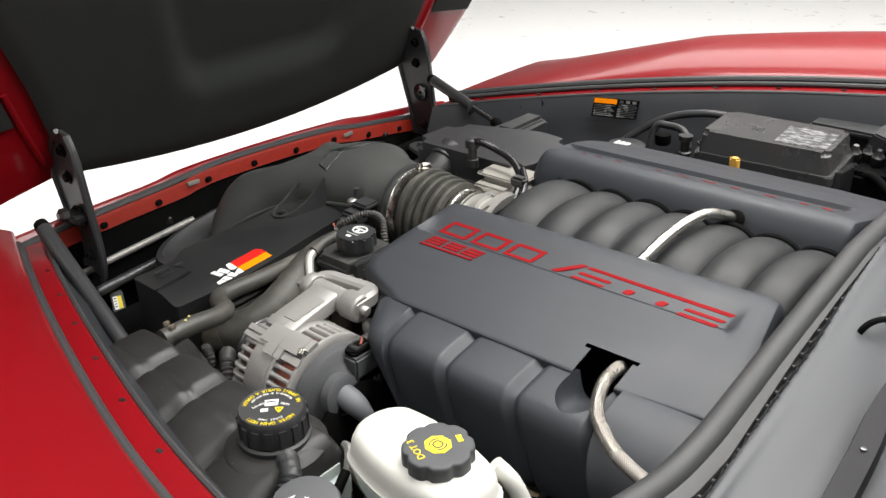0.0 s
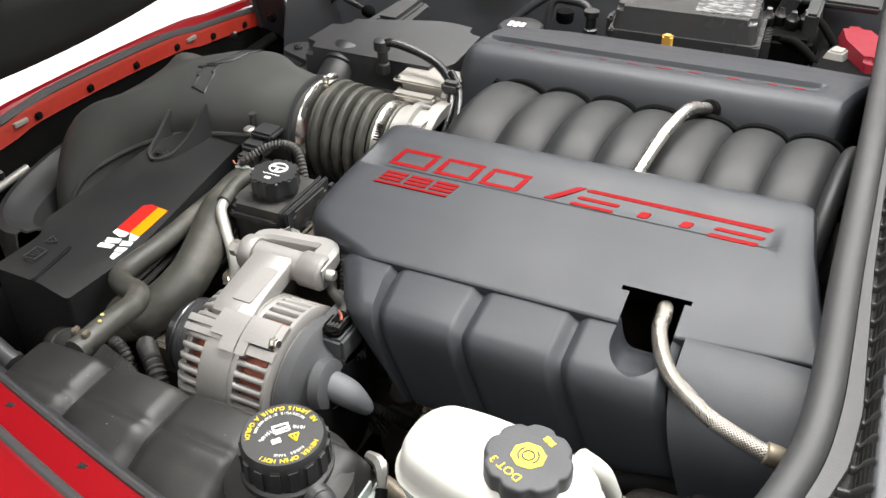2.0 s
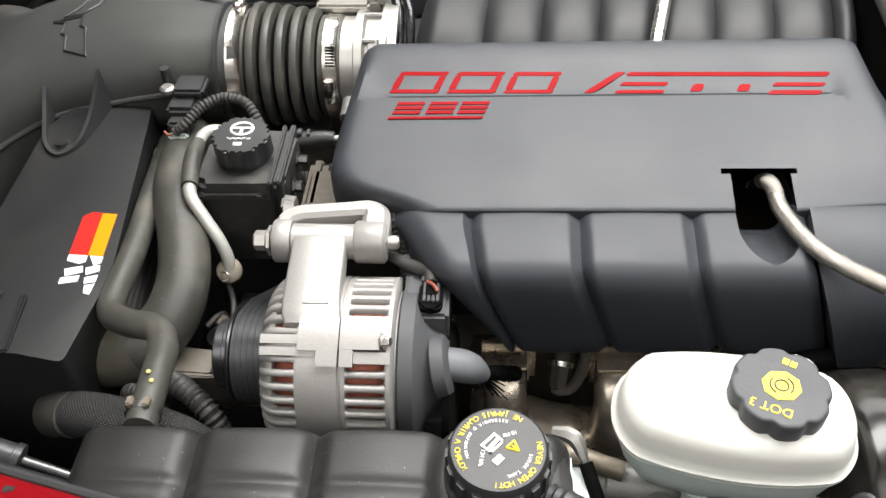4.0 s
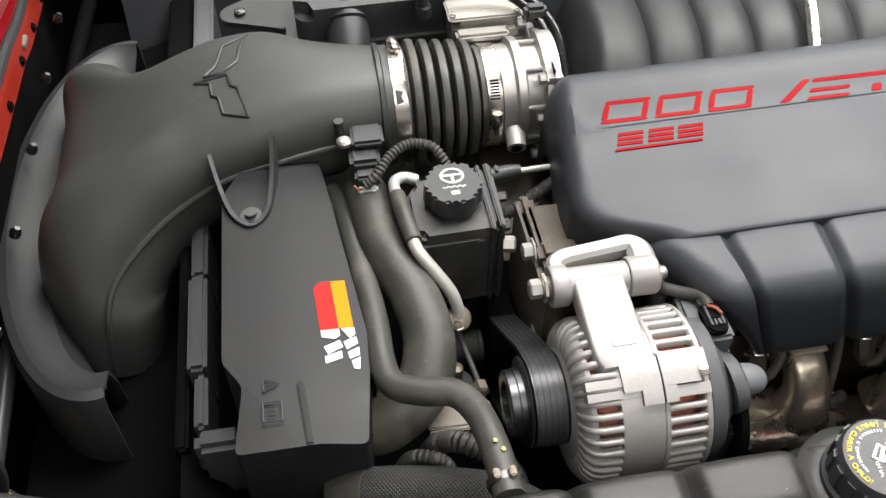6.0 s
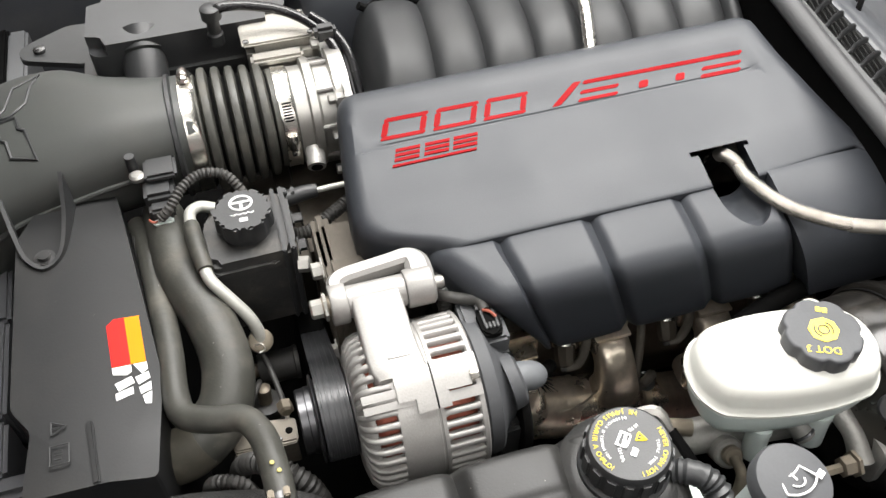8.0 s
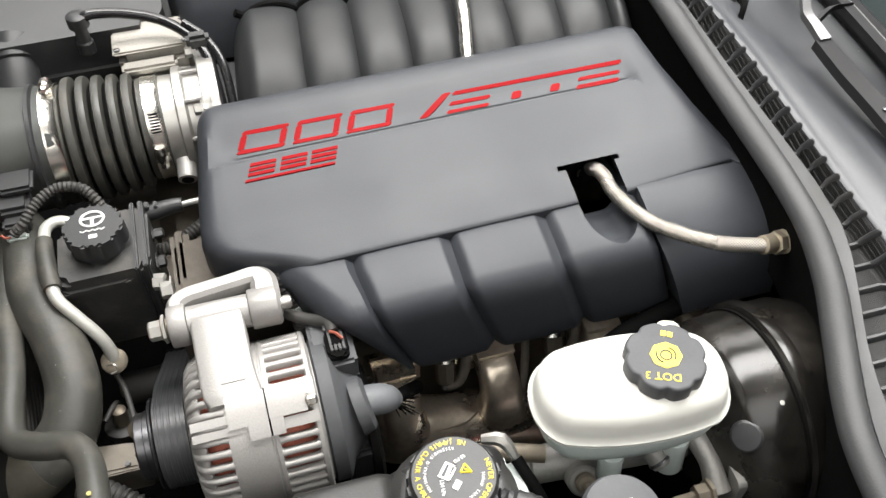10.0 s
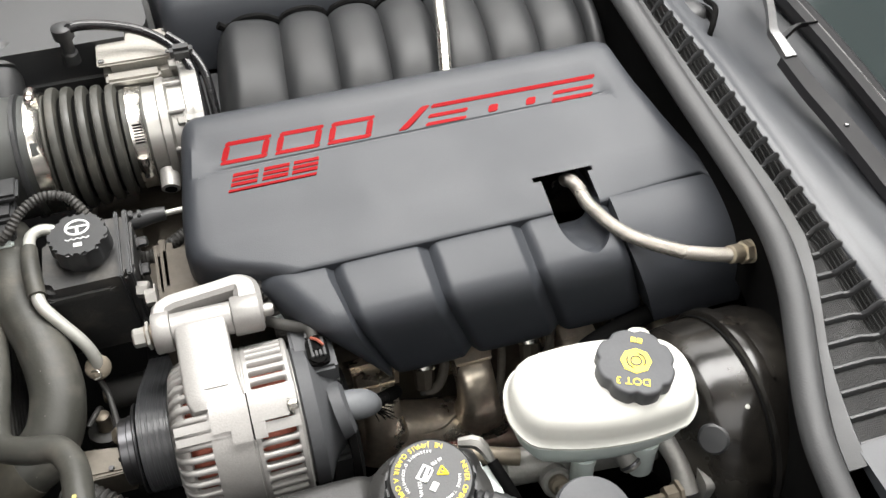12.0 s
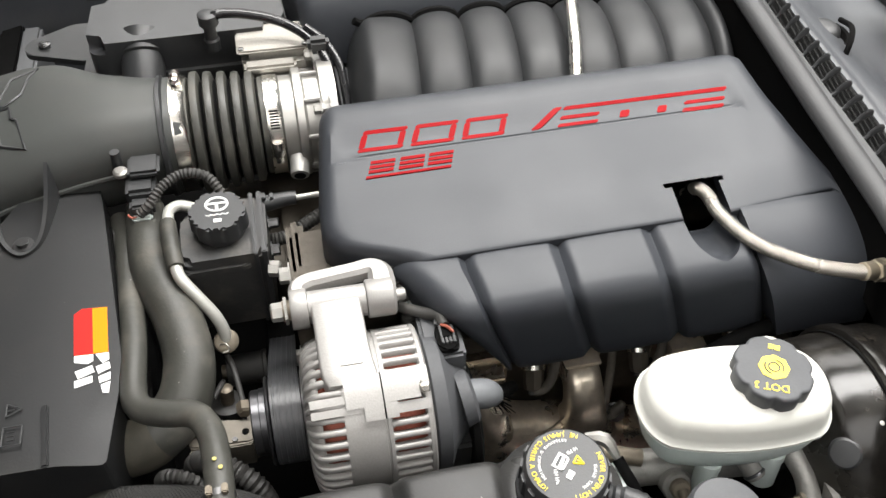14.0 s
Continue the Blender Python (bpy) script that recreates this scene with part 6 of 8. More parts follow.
def washer_filler():
    ob = thing("washer_filler", (0.21, -0.566, 0.70), "washer fluid filler with a dark grey cap", "washer filler")
    tilt = (0.10, -0.12, 1)
    part("neck", lathe([(0.018, -0.08), (0.020, -0.02), (0.024, -0.006), (0.024, 0.004)], (0.212, -0.566, 0.808), tilt, 26), MILKY, ob, "milky filler neck")
    part("neck_ring", lathe([(0.0235, -0.004), (0.0262, -0.003), (0.0262, 0.001), (0.0235, 0.002)], (0.212, -0.566, 0.806), tilt, 26), TEAL, ob, "teal retaining ring")
    cap = part("cap", lathe([(0.026, 0), (0.0305, 0.002), (0.0310, 0.012), (0.0290, 0.017), (0.020, 0.0185)], (0.212, -0.566, 0.805), tilt, 36), BOOT, ob, "dark grey snap cap with white symbols")
    m = Matrix.Translation((0.214, -0.5685, 0.8238)) @ Matrix.Rotation(radians(-165), 4, "Z") @ Matrix.Rotation(radians(6), 4, "X")
    part("screen_symbol", join(*[moved(tube(p, 0.0009, 6, 2), m) for p in ([(-0.015, 0.006, 0), (-0.008, 0.0105, 0), (0, 0.012, 0), (0.008, 0.0105, 0), (0.015, 0.006, 0)], [(-0.015, 0.006, 0), (-0.010, -0.007, 0)], [(0.015, 0.006, 0), (0.010, -0.007, 0)], [(-0.010, -0.007, 0), (0, -0.004, 0), (0.010, -0.007, 0)], [(0.0, -0.013, 0), (0.0, 0.001, 0)])]), PAPER, cap)
    for k in range(8):
        a = radians(20 + 20 * k)
        part("spray_dot", moved(lathe([(0.0009, 0), (0.0007, 0.0006)], (0.0058 * math.cos(a), 0.001 + 0.0052 * math.sin(a), -0.0002), (0, 0, 1), 8), m), PAPER, cap)
    part("book_symbol", moved(slab([(-0.0205, 0.003), (-0.014, 0.005), (-0.015, 0.010), (-0.0215, 0.008)], 0.0007), m), PAPER, cap)


washer_filler()

# ---- alternator and belt ----
AY, AZ, AR = -0.373, 0.738, 0.070


def alternator():
    ob = thing("alternator", (-0.02, AY, AZ - AR), "bare cast aluminium alternator with open cooling slots", "alternator")
    axis = (1, 0, 0)
    c = (0, AY, AZ)
    part("stator_band", lathe([(0.060, -0.050), (AR + 0.001, -0.050), (AR + 0.0015, -0.048), (AR + 0.0015, -0.0175), (AR + 0.0005, -0.017), (AR + 0.0005, -0.0155), (AR + 0.0015, -0.015), (AR + 0.0015, -0.013), (AR + 0.001, -0.0115), (0.060, -0.0115)], c, axis, 60), ALLOY, ob, "cast alloy body ring")
    part("front_plate", lathe([(0.02, -0.082), (0.046, -0.082), (0.050, -0.079), (0.050, -0.075), (0.02, -0.074)], c, axis, 44), ALLOY, ob)
    part("rear_plate", lathe([(0.02, 0.020), (0.058, 0.020), (0.060, 0.022), (0.060, 0.027), (0.02, 0.027)], c, axis, 50), ALLOY, ob)
    part("front_shoulder", lathe([(0.056, -0.0680), (AR - 0.0055, -0.0680), (AR - 0.0045, -0.0690), (AR - 0.0052, -0.0725), (AR - 0.0085, -0.0755), (AR - 0.0125, -0.0785), (AR - 0.020, -0.0805), (0.044, -0.0815)], c, axis, 50), ALLOY, ob, "cast front shoulder")
    part("rear_rim", lathe([(AR - 0.008, 0.0185), (AR - 0.0005, 0.0180), (AR + 0.0012, 0.0195), (AR + 0.0012, 0.0225), (AR - 0.001, 0.0242), (AR - 0.010, 0.0245)], c, axis, 60), ALLOY, ob, "cast rear rim")
    part("copper_winding", lathe([(0.036, -0.072), (0.055, -0.068), (0.0600, -0.060), (0.0600, -0.046), (0.0600, -0.012), (0.0600, 0.010), (0.055, 0.019), (0.036, 0.024)], c, axis, 50), COPPER, ob, "reddish copper winding")
    count = 40
    for k in range(count):
        a = 2 * math.pi * k / count
        cs, sn = math.cos(a), math.sin(a)
        tang = Vector((0, -sn, cs)) * 0.0025

        def at(x, r):
            return Vector((x, AY + r * cs, AZ + r * sn))
        front = [(-0.046, AR + 0.001), (-0.0535, AR + 0.001), (-0.066, AR + 0.0008), (-0.0735, AR - 0.002), (-0.0785, AR - 0.008), (-0.0815, AR - 0.020)]
        rear = [(-0.013, AR + 0.001), (-0.0085, AR + 0.001), (0.016, AR + 0.001), (0.0215, AR + 0.0008)]
        for prof in (front, rear):
            rings = []
            for i, (x, r) in enumerate(prof):
                # ribs swell where they meet the ring, so that the slots end round
                wide = 1.75 if i == 0 or (prof is rear and i == 3) else 1.0
                inn = at(x + (0.004 if prof is front else -0.002) * (i / (len(prof) - 1)), r - 0.0065)
                outp = at(x, r)
                d = (outp - inn).normalized()
                rings.append([inn - tang * wide, inn + tang * wide, outp + tang * wide - d * 0.0012, outp + tang * 0.6 * wide, outp - tang * 0.6 * wide, outp - tang * wide - d * 0.0012])
            part("fin", loft(rings), ALLOY, ob, "", 50)
    # solid strap over the top, parted along its middle, and the paired clamp bosses below it
    path = [(-0.302, 0.8262, -0.0640, -0.0205), (-0.316, 0.8240, -0.0640, -0.0205), (-0.335, 0.8208, -0.0640, -0.0202), (-0.350, 0.8182, -0.0640, -0.0200), (-0.362, 0.8162, -0.0640, -0.0195), (-0.374, 0.8142, -0.0638, -0.0185), (-0.384, 0.8126, -0.0625, -0.0172), (-0.392, 0.8108, -0.0590, -0.0168)]
    rings = []
    for y, z, x0, x1 in smooth_line(path, 5):
        lip = 0.0022
        rings.append([(x0, y, z - 0.018), (x0, y, z - lip), (x0 + lip * 0.4, y, z - lip * 0.4), (x0 + lip, y, z), (x1 - lip, y, z), (x1 - lip * 0.4, y, z - lip * 0.4), (x1, y, z - lip), (x1, y, z - 0.018)])
    part("strap", loft(rings), ALLOY, ob, "wide cast strap")
    part("strap_pad", moved(prism(rounded([(-0.0475, -0.376), (-0.0270, -0.376), (-0.0245, -0.330), (-0.0415, -0.330), (-0.0435, -0.352), (-0.0475, -0.356)], 0.002, 2), 0.0, 0.0012, 0.0004), Matrix.Translation((0, -0.353, 0.8176)) @ Matrix.Rotation(math.atan(0.163), 4, "X") @ Matrix.Translation((0, 0.353, 0.0))), ALLOY, ob)
    part("strap_seam", sector(-0.0352, -0.0346, AR + 0.003, AR + 0.0058, 92, 102, AY, AZ, 20, 0.0), ALLOYDULL, ob)
    for x0, x1, a0, a1, h in ((-0.0475, -0.0166, 101, 121, 0.0056), (-0.0330, -0.0168, 116, 130, 0.0058), (-0.0154, 0.0150, 100, 120, 0.0066), (-0.0152, -0.0050, 117, 130, 0.0062), (0.0120, 0.0232, 100, 112, 0.0056)):
        part("clamp_boss", sector(x0, x1, AR - 0.008, AR + h, a0, a1, AY, AZ, 12, 0.0028), ALLOY, ob)
    part("parting_gap", sector(-0.0166, -0.0154, AR, AR + 0.0040, 99.5, 130, AY, AZ, 16, 0.0), PIT, ob, "dark gap between the halves")
    part("ridge", sector(-0.0765, -0.044, AR - 0.010, AR + 0.0034, 111.5, 117, AY, AZ, 8, 0.0026), ALLOY, ob)
    part("ridge", sector(-0.0765, -0.034, AR - 0.010, AR + 0.0028, 119, 124, AY, AZ, 8, 0.0024), ALLOY, ob)
    part("ridge", sector(-0.006, 0.023, AR - 0.010, AR + 0.0035, 121, 128, AY, AZ, 6, 0.002), ALLOY, ob)
    part("case_screw", bolt((0.0165, AY + (AR + 0.0035) * math.cos(radians(114.5)), AZ + (AR + 0.0035) * math.sin(radians(114.5))), (1, -0.2, 0.35), 0.0042, 0.006), STEEL, ob)
    # mounting lug, bolt and bridge bracket
    by, bz = -0.306, 0.812
    part("lug", tube([(-0.066, by, bz), (-0.015, by, bz)], 0.0145, 22, 1), ALLOY, ob)
    def band(points):
        """A cast bar in plan: (x, y, half width, half height) along it, with rounded edges."""
        line = smooth_line(points, 5)
        rings = []
        for i, (x, y, w, h) in enumerate(line):
            a, b = line[max(i - 1, 0)], line[min(i + 1, len(line) - 1)]
            d = Vector((b[0] - a[0], b[1] - a[1])).normalized()
            n = Vector((-d.y, d.x))
            z = bz + 0.003 + 0.10 * (y - by)
            rings.append([(x + n.x * w * cx, y + n.y * w * cx, z + h * cz) for cx, cz in ((-1, -0.6), (-0.6, -1), (0.6, -1), (1, -0.6), (1, 0.6), (0.6, 1), (-0.6, 1), (-1, 0.6))])
        return loft(rings)

    bridge = part("bracket", band([(-0.074, by - 0.006, 0.0068, 0.011), (-0.0740, by + 0.008, 0.0072, 0.010), (-0.0725, by + 0.0175, 0.0078, 0.009), (-0.064, by + 0.0225, 0.0080, 0.009), (-0.050, by + 0.0245, 0.0080, 0.009), (-0.022, by + 0.0275, 0.0080, 0.009),
                                   (-0.006, by + 0.0290, 0.0088, 0.009), (0.0005, by + 0.0225, 0.0110, 0.010), (0.0015, by + 0.012, 0.0118, 0.011), (0.0005, by - 0.008, 0.0118, 0.011)]), ALLOY, ob, "cast bridge bracket")
    part("ear", lathe([(0.017, -0.0815), (0.018, -0.080), (0.018, -0.068), (0.017, -0.0665)], (0, by, bz), axis, 26), ALLOY, bridge)
    part("ear", lathe([(0.0165, -0.0145), (0.0175, -0.013), (0.0175, 0.009), (0.015, 0.0115)], (0, by, bz), axis, 26), ALLOY, bridge)
    part("bolt_head", lathe([(0.011, -0.084), (0.0125, -0.0845), (0.0125, -0.087), (0.0085, -0.0872), (0.0085, -0.0975), (0.007, -0.099)], (0, by, bz), axis, 6), MACHINED, ob, "hexagonal bolt head")
    part("bush", lathe([(0.0095, -0.0885), (0.0095, -0.0815)], (0, by, bz), axis, 18), OLDIRON, ob)
    part("bolt_end", lathe([(0.006, 0.011), (0.006, 0.019), (0.0045, 0.021)], (0, by, bz), axis, 14), MACHINED, ob)
    # rear plastic cover, boot and plug
    part("rear_cover", join(lathe([(0.060, 0.0255), (0.0635, 0.0275), (0.0630, 0.0385), (0.0610, 0.0405), (0.050, 0.0455), (0.042, 0.0520), (0.036, 0.0590), (0.01, 0.0610)], c, axis, 48),
                            box(0.0275, 0.0640, AY + 0.004, AY + 0.056, AZ + 0.02, AZ + 0.0565, 0.003)), BOOT, ob, "dark grey plastic rear cover")
    part("boot_base", lathe([(0.026, 0), (0.025, 0.010), (0.020, 0.013)], (0.054, AY - 0.018, AZ + 0.020), (0.9, 0.05, 0.15), 24), BOOT, ob)
    part("boot", tube([(0.054, AY - 0.017, AZ + 0.022), (0.068, AY - 0.016, AZ + 0.021), (0.080, AY - 0.014, AZ + 0.015), (0.088, AY - 0.008, AZ + 0.001), (0.091, AY - 0.004, AZ - 0.008)], [0.0138, 0.0138, 0.0130, 0.0095, 0.0065], 20), BOOTPALE, ob, "pale grey rubber boot")
    part("cable", tube([(0.084, AY - 0.006, AZ - 0.003), (0.102, AY + 0.008, AZ - 0.02), (0.12, AY + 0.03, AZ - 0.05)], 0.006, 10, 5, False, 0.0008, 0.004), PIT, ob)
    plug = part("plug", join(moved(prism(rounded([(-0.0095, -0.016), (0.0095, -0.016), (0.0095, 0.013), (-0.0095, 0.013)], 0.007, 5), -0.006, 0.0065, 0.002), Matrix.Translation((0.0495, -0.350, 0.794))), moved(box(-0.006, 0.006, -0.009, 0.009, 0.0, 0.0095, 0.0020), Matrix.Translation((0.0495, -0.347, 0.794)))), PIT, ob, "black wire plug")
    for k in range(4):
        part("plug_rib", box(0.0435 + 0.0035 * k, 0.0458 + 0.0035 * k, -0.3605, -0.340, 0.798, 0.8030, 0.0006), BLACK, plug)
    part("wire_end", tube([(0.046, -0.342, 0.805), (0.051, -0.346, 0.806), (0.055, -0.352, 0.805)], 0.0014, 6, 4), COPPER, plug)
    part("tail", tube([(0.049, -0.340, 0.801), (0.047, -0.328, 0.802), (0.034, -0.320, 0.798), (0.016, -0.306, 0.794), (0.006, -0.290, 0.785)], [0.0050, 0.0060, 0.0055, 0.0050, 0.0050], 12), DUSTY, ob)
    # frayed end of the cable's woven sleeve
    rng = random.Random(7)
    ends = []
    for k in range(34):
        a, b = rng.uniform(0, 2 * math.pi), rng.uniform(0.25, 0.75)
        root = Vector((0.087, AY - 0.004, AZ - 0.008))
        tip = root + Vector((0.55, 0.25, -0.75)).normalized() * 0.030 + Vector((math.cos(a), math.sin(a), 0.3 * math.sin(a))) * 0.020 * b
        ends.append(tube([root, root.lerp(tip, 0.5) + Vector((0, 0, 0.002)), tip], [0.0011, 0.0008, 0.0004], 5, 2))
    part("frayed_sleeve", join(*ends), PIT, ob, "frayed black cable sleeve")
    # black finned rectifier behind the cover
    unit = part("rectifier", join(box(0.044, 0.064, AY + 0.002, AY + 0.046, AZ - 0.10, AZ + 0.036, 0.003), box(0.040, 0.066, AY - 0.046, AY + 0.004, AZ - 0.09, AZ - 0.012, 0.004)), BLACK, ob, "black finned plastic rear unit")
    for k in range(6):
        part("rib", box(0.062, 0.067, AY + 0.004 + 0.0062 * k, AY + 0.0065 + 0.0062 * k, AZ - 0.04, AZ + 0.022, 0.0006), BLACK, unit)
    for k in range(3):
        part("pin_housing", box(0.0415 + 0.0065 * k, 0.0460 + 0.0065 * k, -0.338, -0.328, 0.790, 0.8015, 0.001), BLACK, unit)
    part("rear_mesh", lathe([(0.058, 0.060), (0.060, 0.066), (0.050, 0.070)], (0, AY - 0.004, AZ - 0.03), axis, 30), PIT, ob)


BOOTPALE = material("pale_grey_rubber", (0.115, 0.121, 0.128), 0.55, grain=0.08, grain_scale=400, bump=0.08, wear=0.08)
alternator()


def belt_drive():
    ob = thing("alternator_pulley", (-0.105, AY, AZ - 0.04), "ribbed steel alternator pulley", "pulley")
    prof = [(0.008, -0.1235), (0.018, -0.1235), (0.020, -0.1275), (0.0275, -0.1280), (0.0290, -0.1268), (0.0290, -0.1205), (0.0300, -0.1198), (0.0300, -0.1150), (0.0385, -0.1142), (0.0395, -0.1130), (0.0385, -0.1116), (0.0345, -0.1110)]
    for k in range(6):
        x = -0.1095 + k * 0.0042
        prof += [(0.0335, x), (0.0335, x + 0.0014), (0.031, x + 0.002), (0.031, x + 0.0034)]
    prof += [(0.0345, -0.0830), (0.0395, -0.0825), (0.0395, -0.081), (0.01, -0.081)]
    part("wheel", lathe(prof, (0, AY + 0.006, AZ), (1, 0, 0), 44), STEELDARK, ob, "ribbed steel wheel")
    belt = thing("drive_belt", (-0.094, -0.28, 0.60), "black ribbed rubber drive belt", "belt")
    path = []
    for a in span(radians(70), radians(250), 18):
        path.append((AY + 0.006 + 0.0375 * math.cos(a), AZ + 0.0375 * math.sin(a)))
    path = [(-0.20, 0.650), (-0.26, 0.700), (-0.32, 0.752)] + path + [(-0.36, 0.660), (-0.30, 0.60), (-0.22, 0.55)]
    rings, ribs = [], [[] for k in range(5)]
    for i, (y, z) in enumerate(path):
        a, b = path[max(i - 1, 0)], path[min(i + 1, len(path) - 1)]
        d = Vector((b[0] - a[0], b[1] - a[1])).normalized()
        n = Vector((-d.y, d.x)) * 0.002
        for k, rib in enumerate(ribs):
            x = -0.1080 + 0.0050 * k
            rib.append([(x, y - 0.9 * n.x, z - 0.9 * n.y), (x + 0.0026, y - 0.9 * n.x, z - 0.9 * n.y), (x + 0.0020, y - 1.25 * n.x, z - 1.25 * n.y), (x + 0.0006, y - 1.25 * n.x, z - 1.25 * n.y)])
        rings.append([(-0.1098, y - n.x, z - n.y), (-0.0838, y - n.x, z - n.y), (-0.0838, y + n.x, z + n.y), (-0.1098, y + n.x, z + n.y)])
    part("belt", loft(rings), SATIN, belt)
    for rib in ribs:
        part("rib", loft(rib), SATIN, belt)
    idler = thing("idler_pulley", (-0.11, -0.215, 0.58), "dark idler pulley deep in the bay", "pulley")
    part("wheel", lathe([(0.01, -0.115), (0.02, -0.115), (0.045, -0.110), (0.047, -0.085), (0.01, -0.08)], (0, -0.215, 0.63), (1, 0, 0), 36), PIT, idler)
    bracket = thing("alternator_bracket", (-0.04, -0.24, 0.66), "grimy cast alternator mounting bracket", "bracket")
    part("plate", box(-0.078, -0.060, -0.30, -0.165, 0.66, 0.785, 0.006), GREASY, bracket)
    part("web", box(-0.075, 0.02, -0.26, -0.235, 0.70, 0.795, 0.006), GREASY, bracket)
    part("shelf", box(-0.075, 0.03, -0.262, -0.18, 0.765, 0.785, 0.006), GREASY, bracket)
    for y, z in ((-0.245, 0.790), (-0.275, 0.70)):
        part("bracket_bolt", bolt((-0.078, y, z), (-1, 0, 0), 0.008, 0.010), MACHINED, bracket)


STEELDARK = material("pulley_steel", (0.10, 0.10, 0.105), 0.33, metal=0.95, grain=0.1, grain_scale=200, bump=0.05, wear=0.08)
belt_drive()


# ---- exhaust side ----
def exhaust():
    ob = thing("exhaust_manifold", (0.2, -0.30, 0.45), "heat-stained cast exhaust manifold", "exhaust manifold")
    part("log", tube([(0.098, -0.288, 0.590), (0.104, -0.297, 0.566), (0.122, -0.301, 0.545), (0.160, -0.303, 0.528), (0.21, -0.302, 0.515), (0.27, -0.300, 0.485), (0.36, -0.295, 0.455), (0.46, -0.29, 0.45)], [0.020, 0.028, 0.034, 0.0355, 0.036, 0.034, 0.034, 0.034], 26), EXHAUST, ob)
    for x in (0.112, 0.221, 0.345, 0.455):
        path = [(x, -0.250, 0.608, 0.0215, 0.016, 0.0), (x, -0.284, 0.606, 0.0215, 0.017, 0.12), (x, -0.301, 0.594, 0.0215, 0.020, 0.6), (x + 0.001, -0.309, 0.574, 0.0235, 0.022, 1.15), (x + 0.003, -0.308, 0.550, 0.029, 0.026, 1.45), (x + 0.006, -0.303, 0.525, 0.040, 0.031, 1.57)]
        rings = [superring((q[0], q[1], q[2]), q[3], q[4], (1, 0, 0), (0, -math.sin(q[5]), math.cos(q[5])), 36, 2.9) for q in smooth_line(path, 6)]
        part("runner", loft(rings), EXHAUST, ob)
        part("port_flange", box(x - 0.030, x + 0.030, -0.272, -0.256, 0.575, 0.632, 0.006), EXHAUST, ob)
        part("port_lip", box(x - 0.0205, x + 0.0205, -0.292, -0.268, 0.6225, 0.6265, 0.0012), EXHAUST, ob)
    part("cast_mark", join(box(0.156, 0.165, -0.3355, -0.330, 0.5415, 0.5425, 0.0), box(0.156, 0.165, -0.3355, -0.330, 0.5485, 0.5495, 0.0), box(0.156, 0.157, -0.3355, -0.330, 0.5425, 0.5485, 0.0), box(0.164, 0.165, -0.3355, -0.330, 0.5425, 0.5485, 0.0)), EXHAUST, ob)
    part("casting_seam", tube([(0.141, -0.3250, 0.5615), (0.160, -0.3255, 0.5585), (0.178, -0.3265, 0.566), (0.191, -0.326, 0.584)], 0.0012, 6, 4), EXHAUST, ob)
    for x in (0.163, 0.286, 0.400):
        plug = thing("plug_lead", (x, -0.29, 0.60), "grimy spark plug boot with a steel ring and lead", "spark plug lead", "spark plug leads")
        axis = (-0.12, -0.62, -0.55)
        part("sleeve", lathe([(0.0125, -0.03), (0.0125, 0.0), (0.0110, 0.001)], (x + 0.004, -0.278, 0.622), axis, 20), GREASY, plug)
        part("ring", lathe([(0.0125, -0.002), (0.0138, -0.001), (0.0138, 0.004), (0.0125, 0.005)], (x + 0.004, -0.278, 0.622), axis, 24), STEEL, plug, "bright steel ring")
        part("boot", lathe([(0.0112, 0.0), (0.0118, 0.003), (0.0112, 0.020), (0.0095, 0.026), (0.006, 0.028)], (x + 0.004, -0.278, 0.622), axis, 8), GREASY, plug)
        part("nub", lathe([(0.0045, 0.0), (0.0045, 0.008), (0.003, 0.0095)], (x - 0.001, -0.296, 0.608), axis, 10), DUSTY, plug)
        part("lead", tube([(x + 0.000, -0.302, 0.605), (x + 0.012, -0.302, 0.610), (x + 0.022, -0.294, 0.628), (x + 0.028, -0.275, 0.66)], [0.0040, 0.0052, 0.0055, 0.0055], 10), LEAD, plug, "dusty grey-brown lead")
    low = thing("oxygen_sensor", (0.262, -0.30, 0.54), "small sensor with a flat dusty lead in the manifold", "sensor")
    part("nut", lathe([(0.011, 0), (0.011, 0.008), (0.008, 0.009), (0.008, 0.018), (0.0095, 0.019), (0.0095, 0.026), (0.006, 0.028)], (0.268, -0.300, 0.535), (-0.2, -0.5, 0.6), 12), DARK_STEEL, low)
    part("lead", tube([(0.262, -0.315, 0.557), (0.252, -0.321, 0.560), (0.241, -0.322, 0.563), (0.243, -0.317, 0.580), (0.250, -0.300, 0.612), (0.256, -0.276, 0.655)], 0.0046, 10), LEAD, low, "dusty grey-brown lead")
    part("elbow", tube([(0.255, -0.318, 0.560), (0.262, -0.316, 0.566), (0.268, -0.311, 0.563)], 0.0060, 10, 4), LEAD, low)


LEAD = material("dusty_lead", (0.085, 0.075, 0.062), 0.65, grain=0.25, grain_scale=200, bump=0.2, dust=0.2, wear_scale=25)
exhaust()


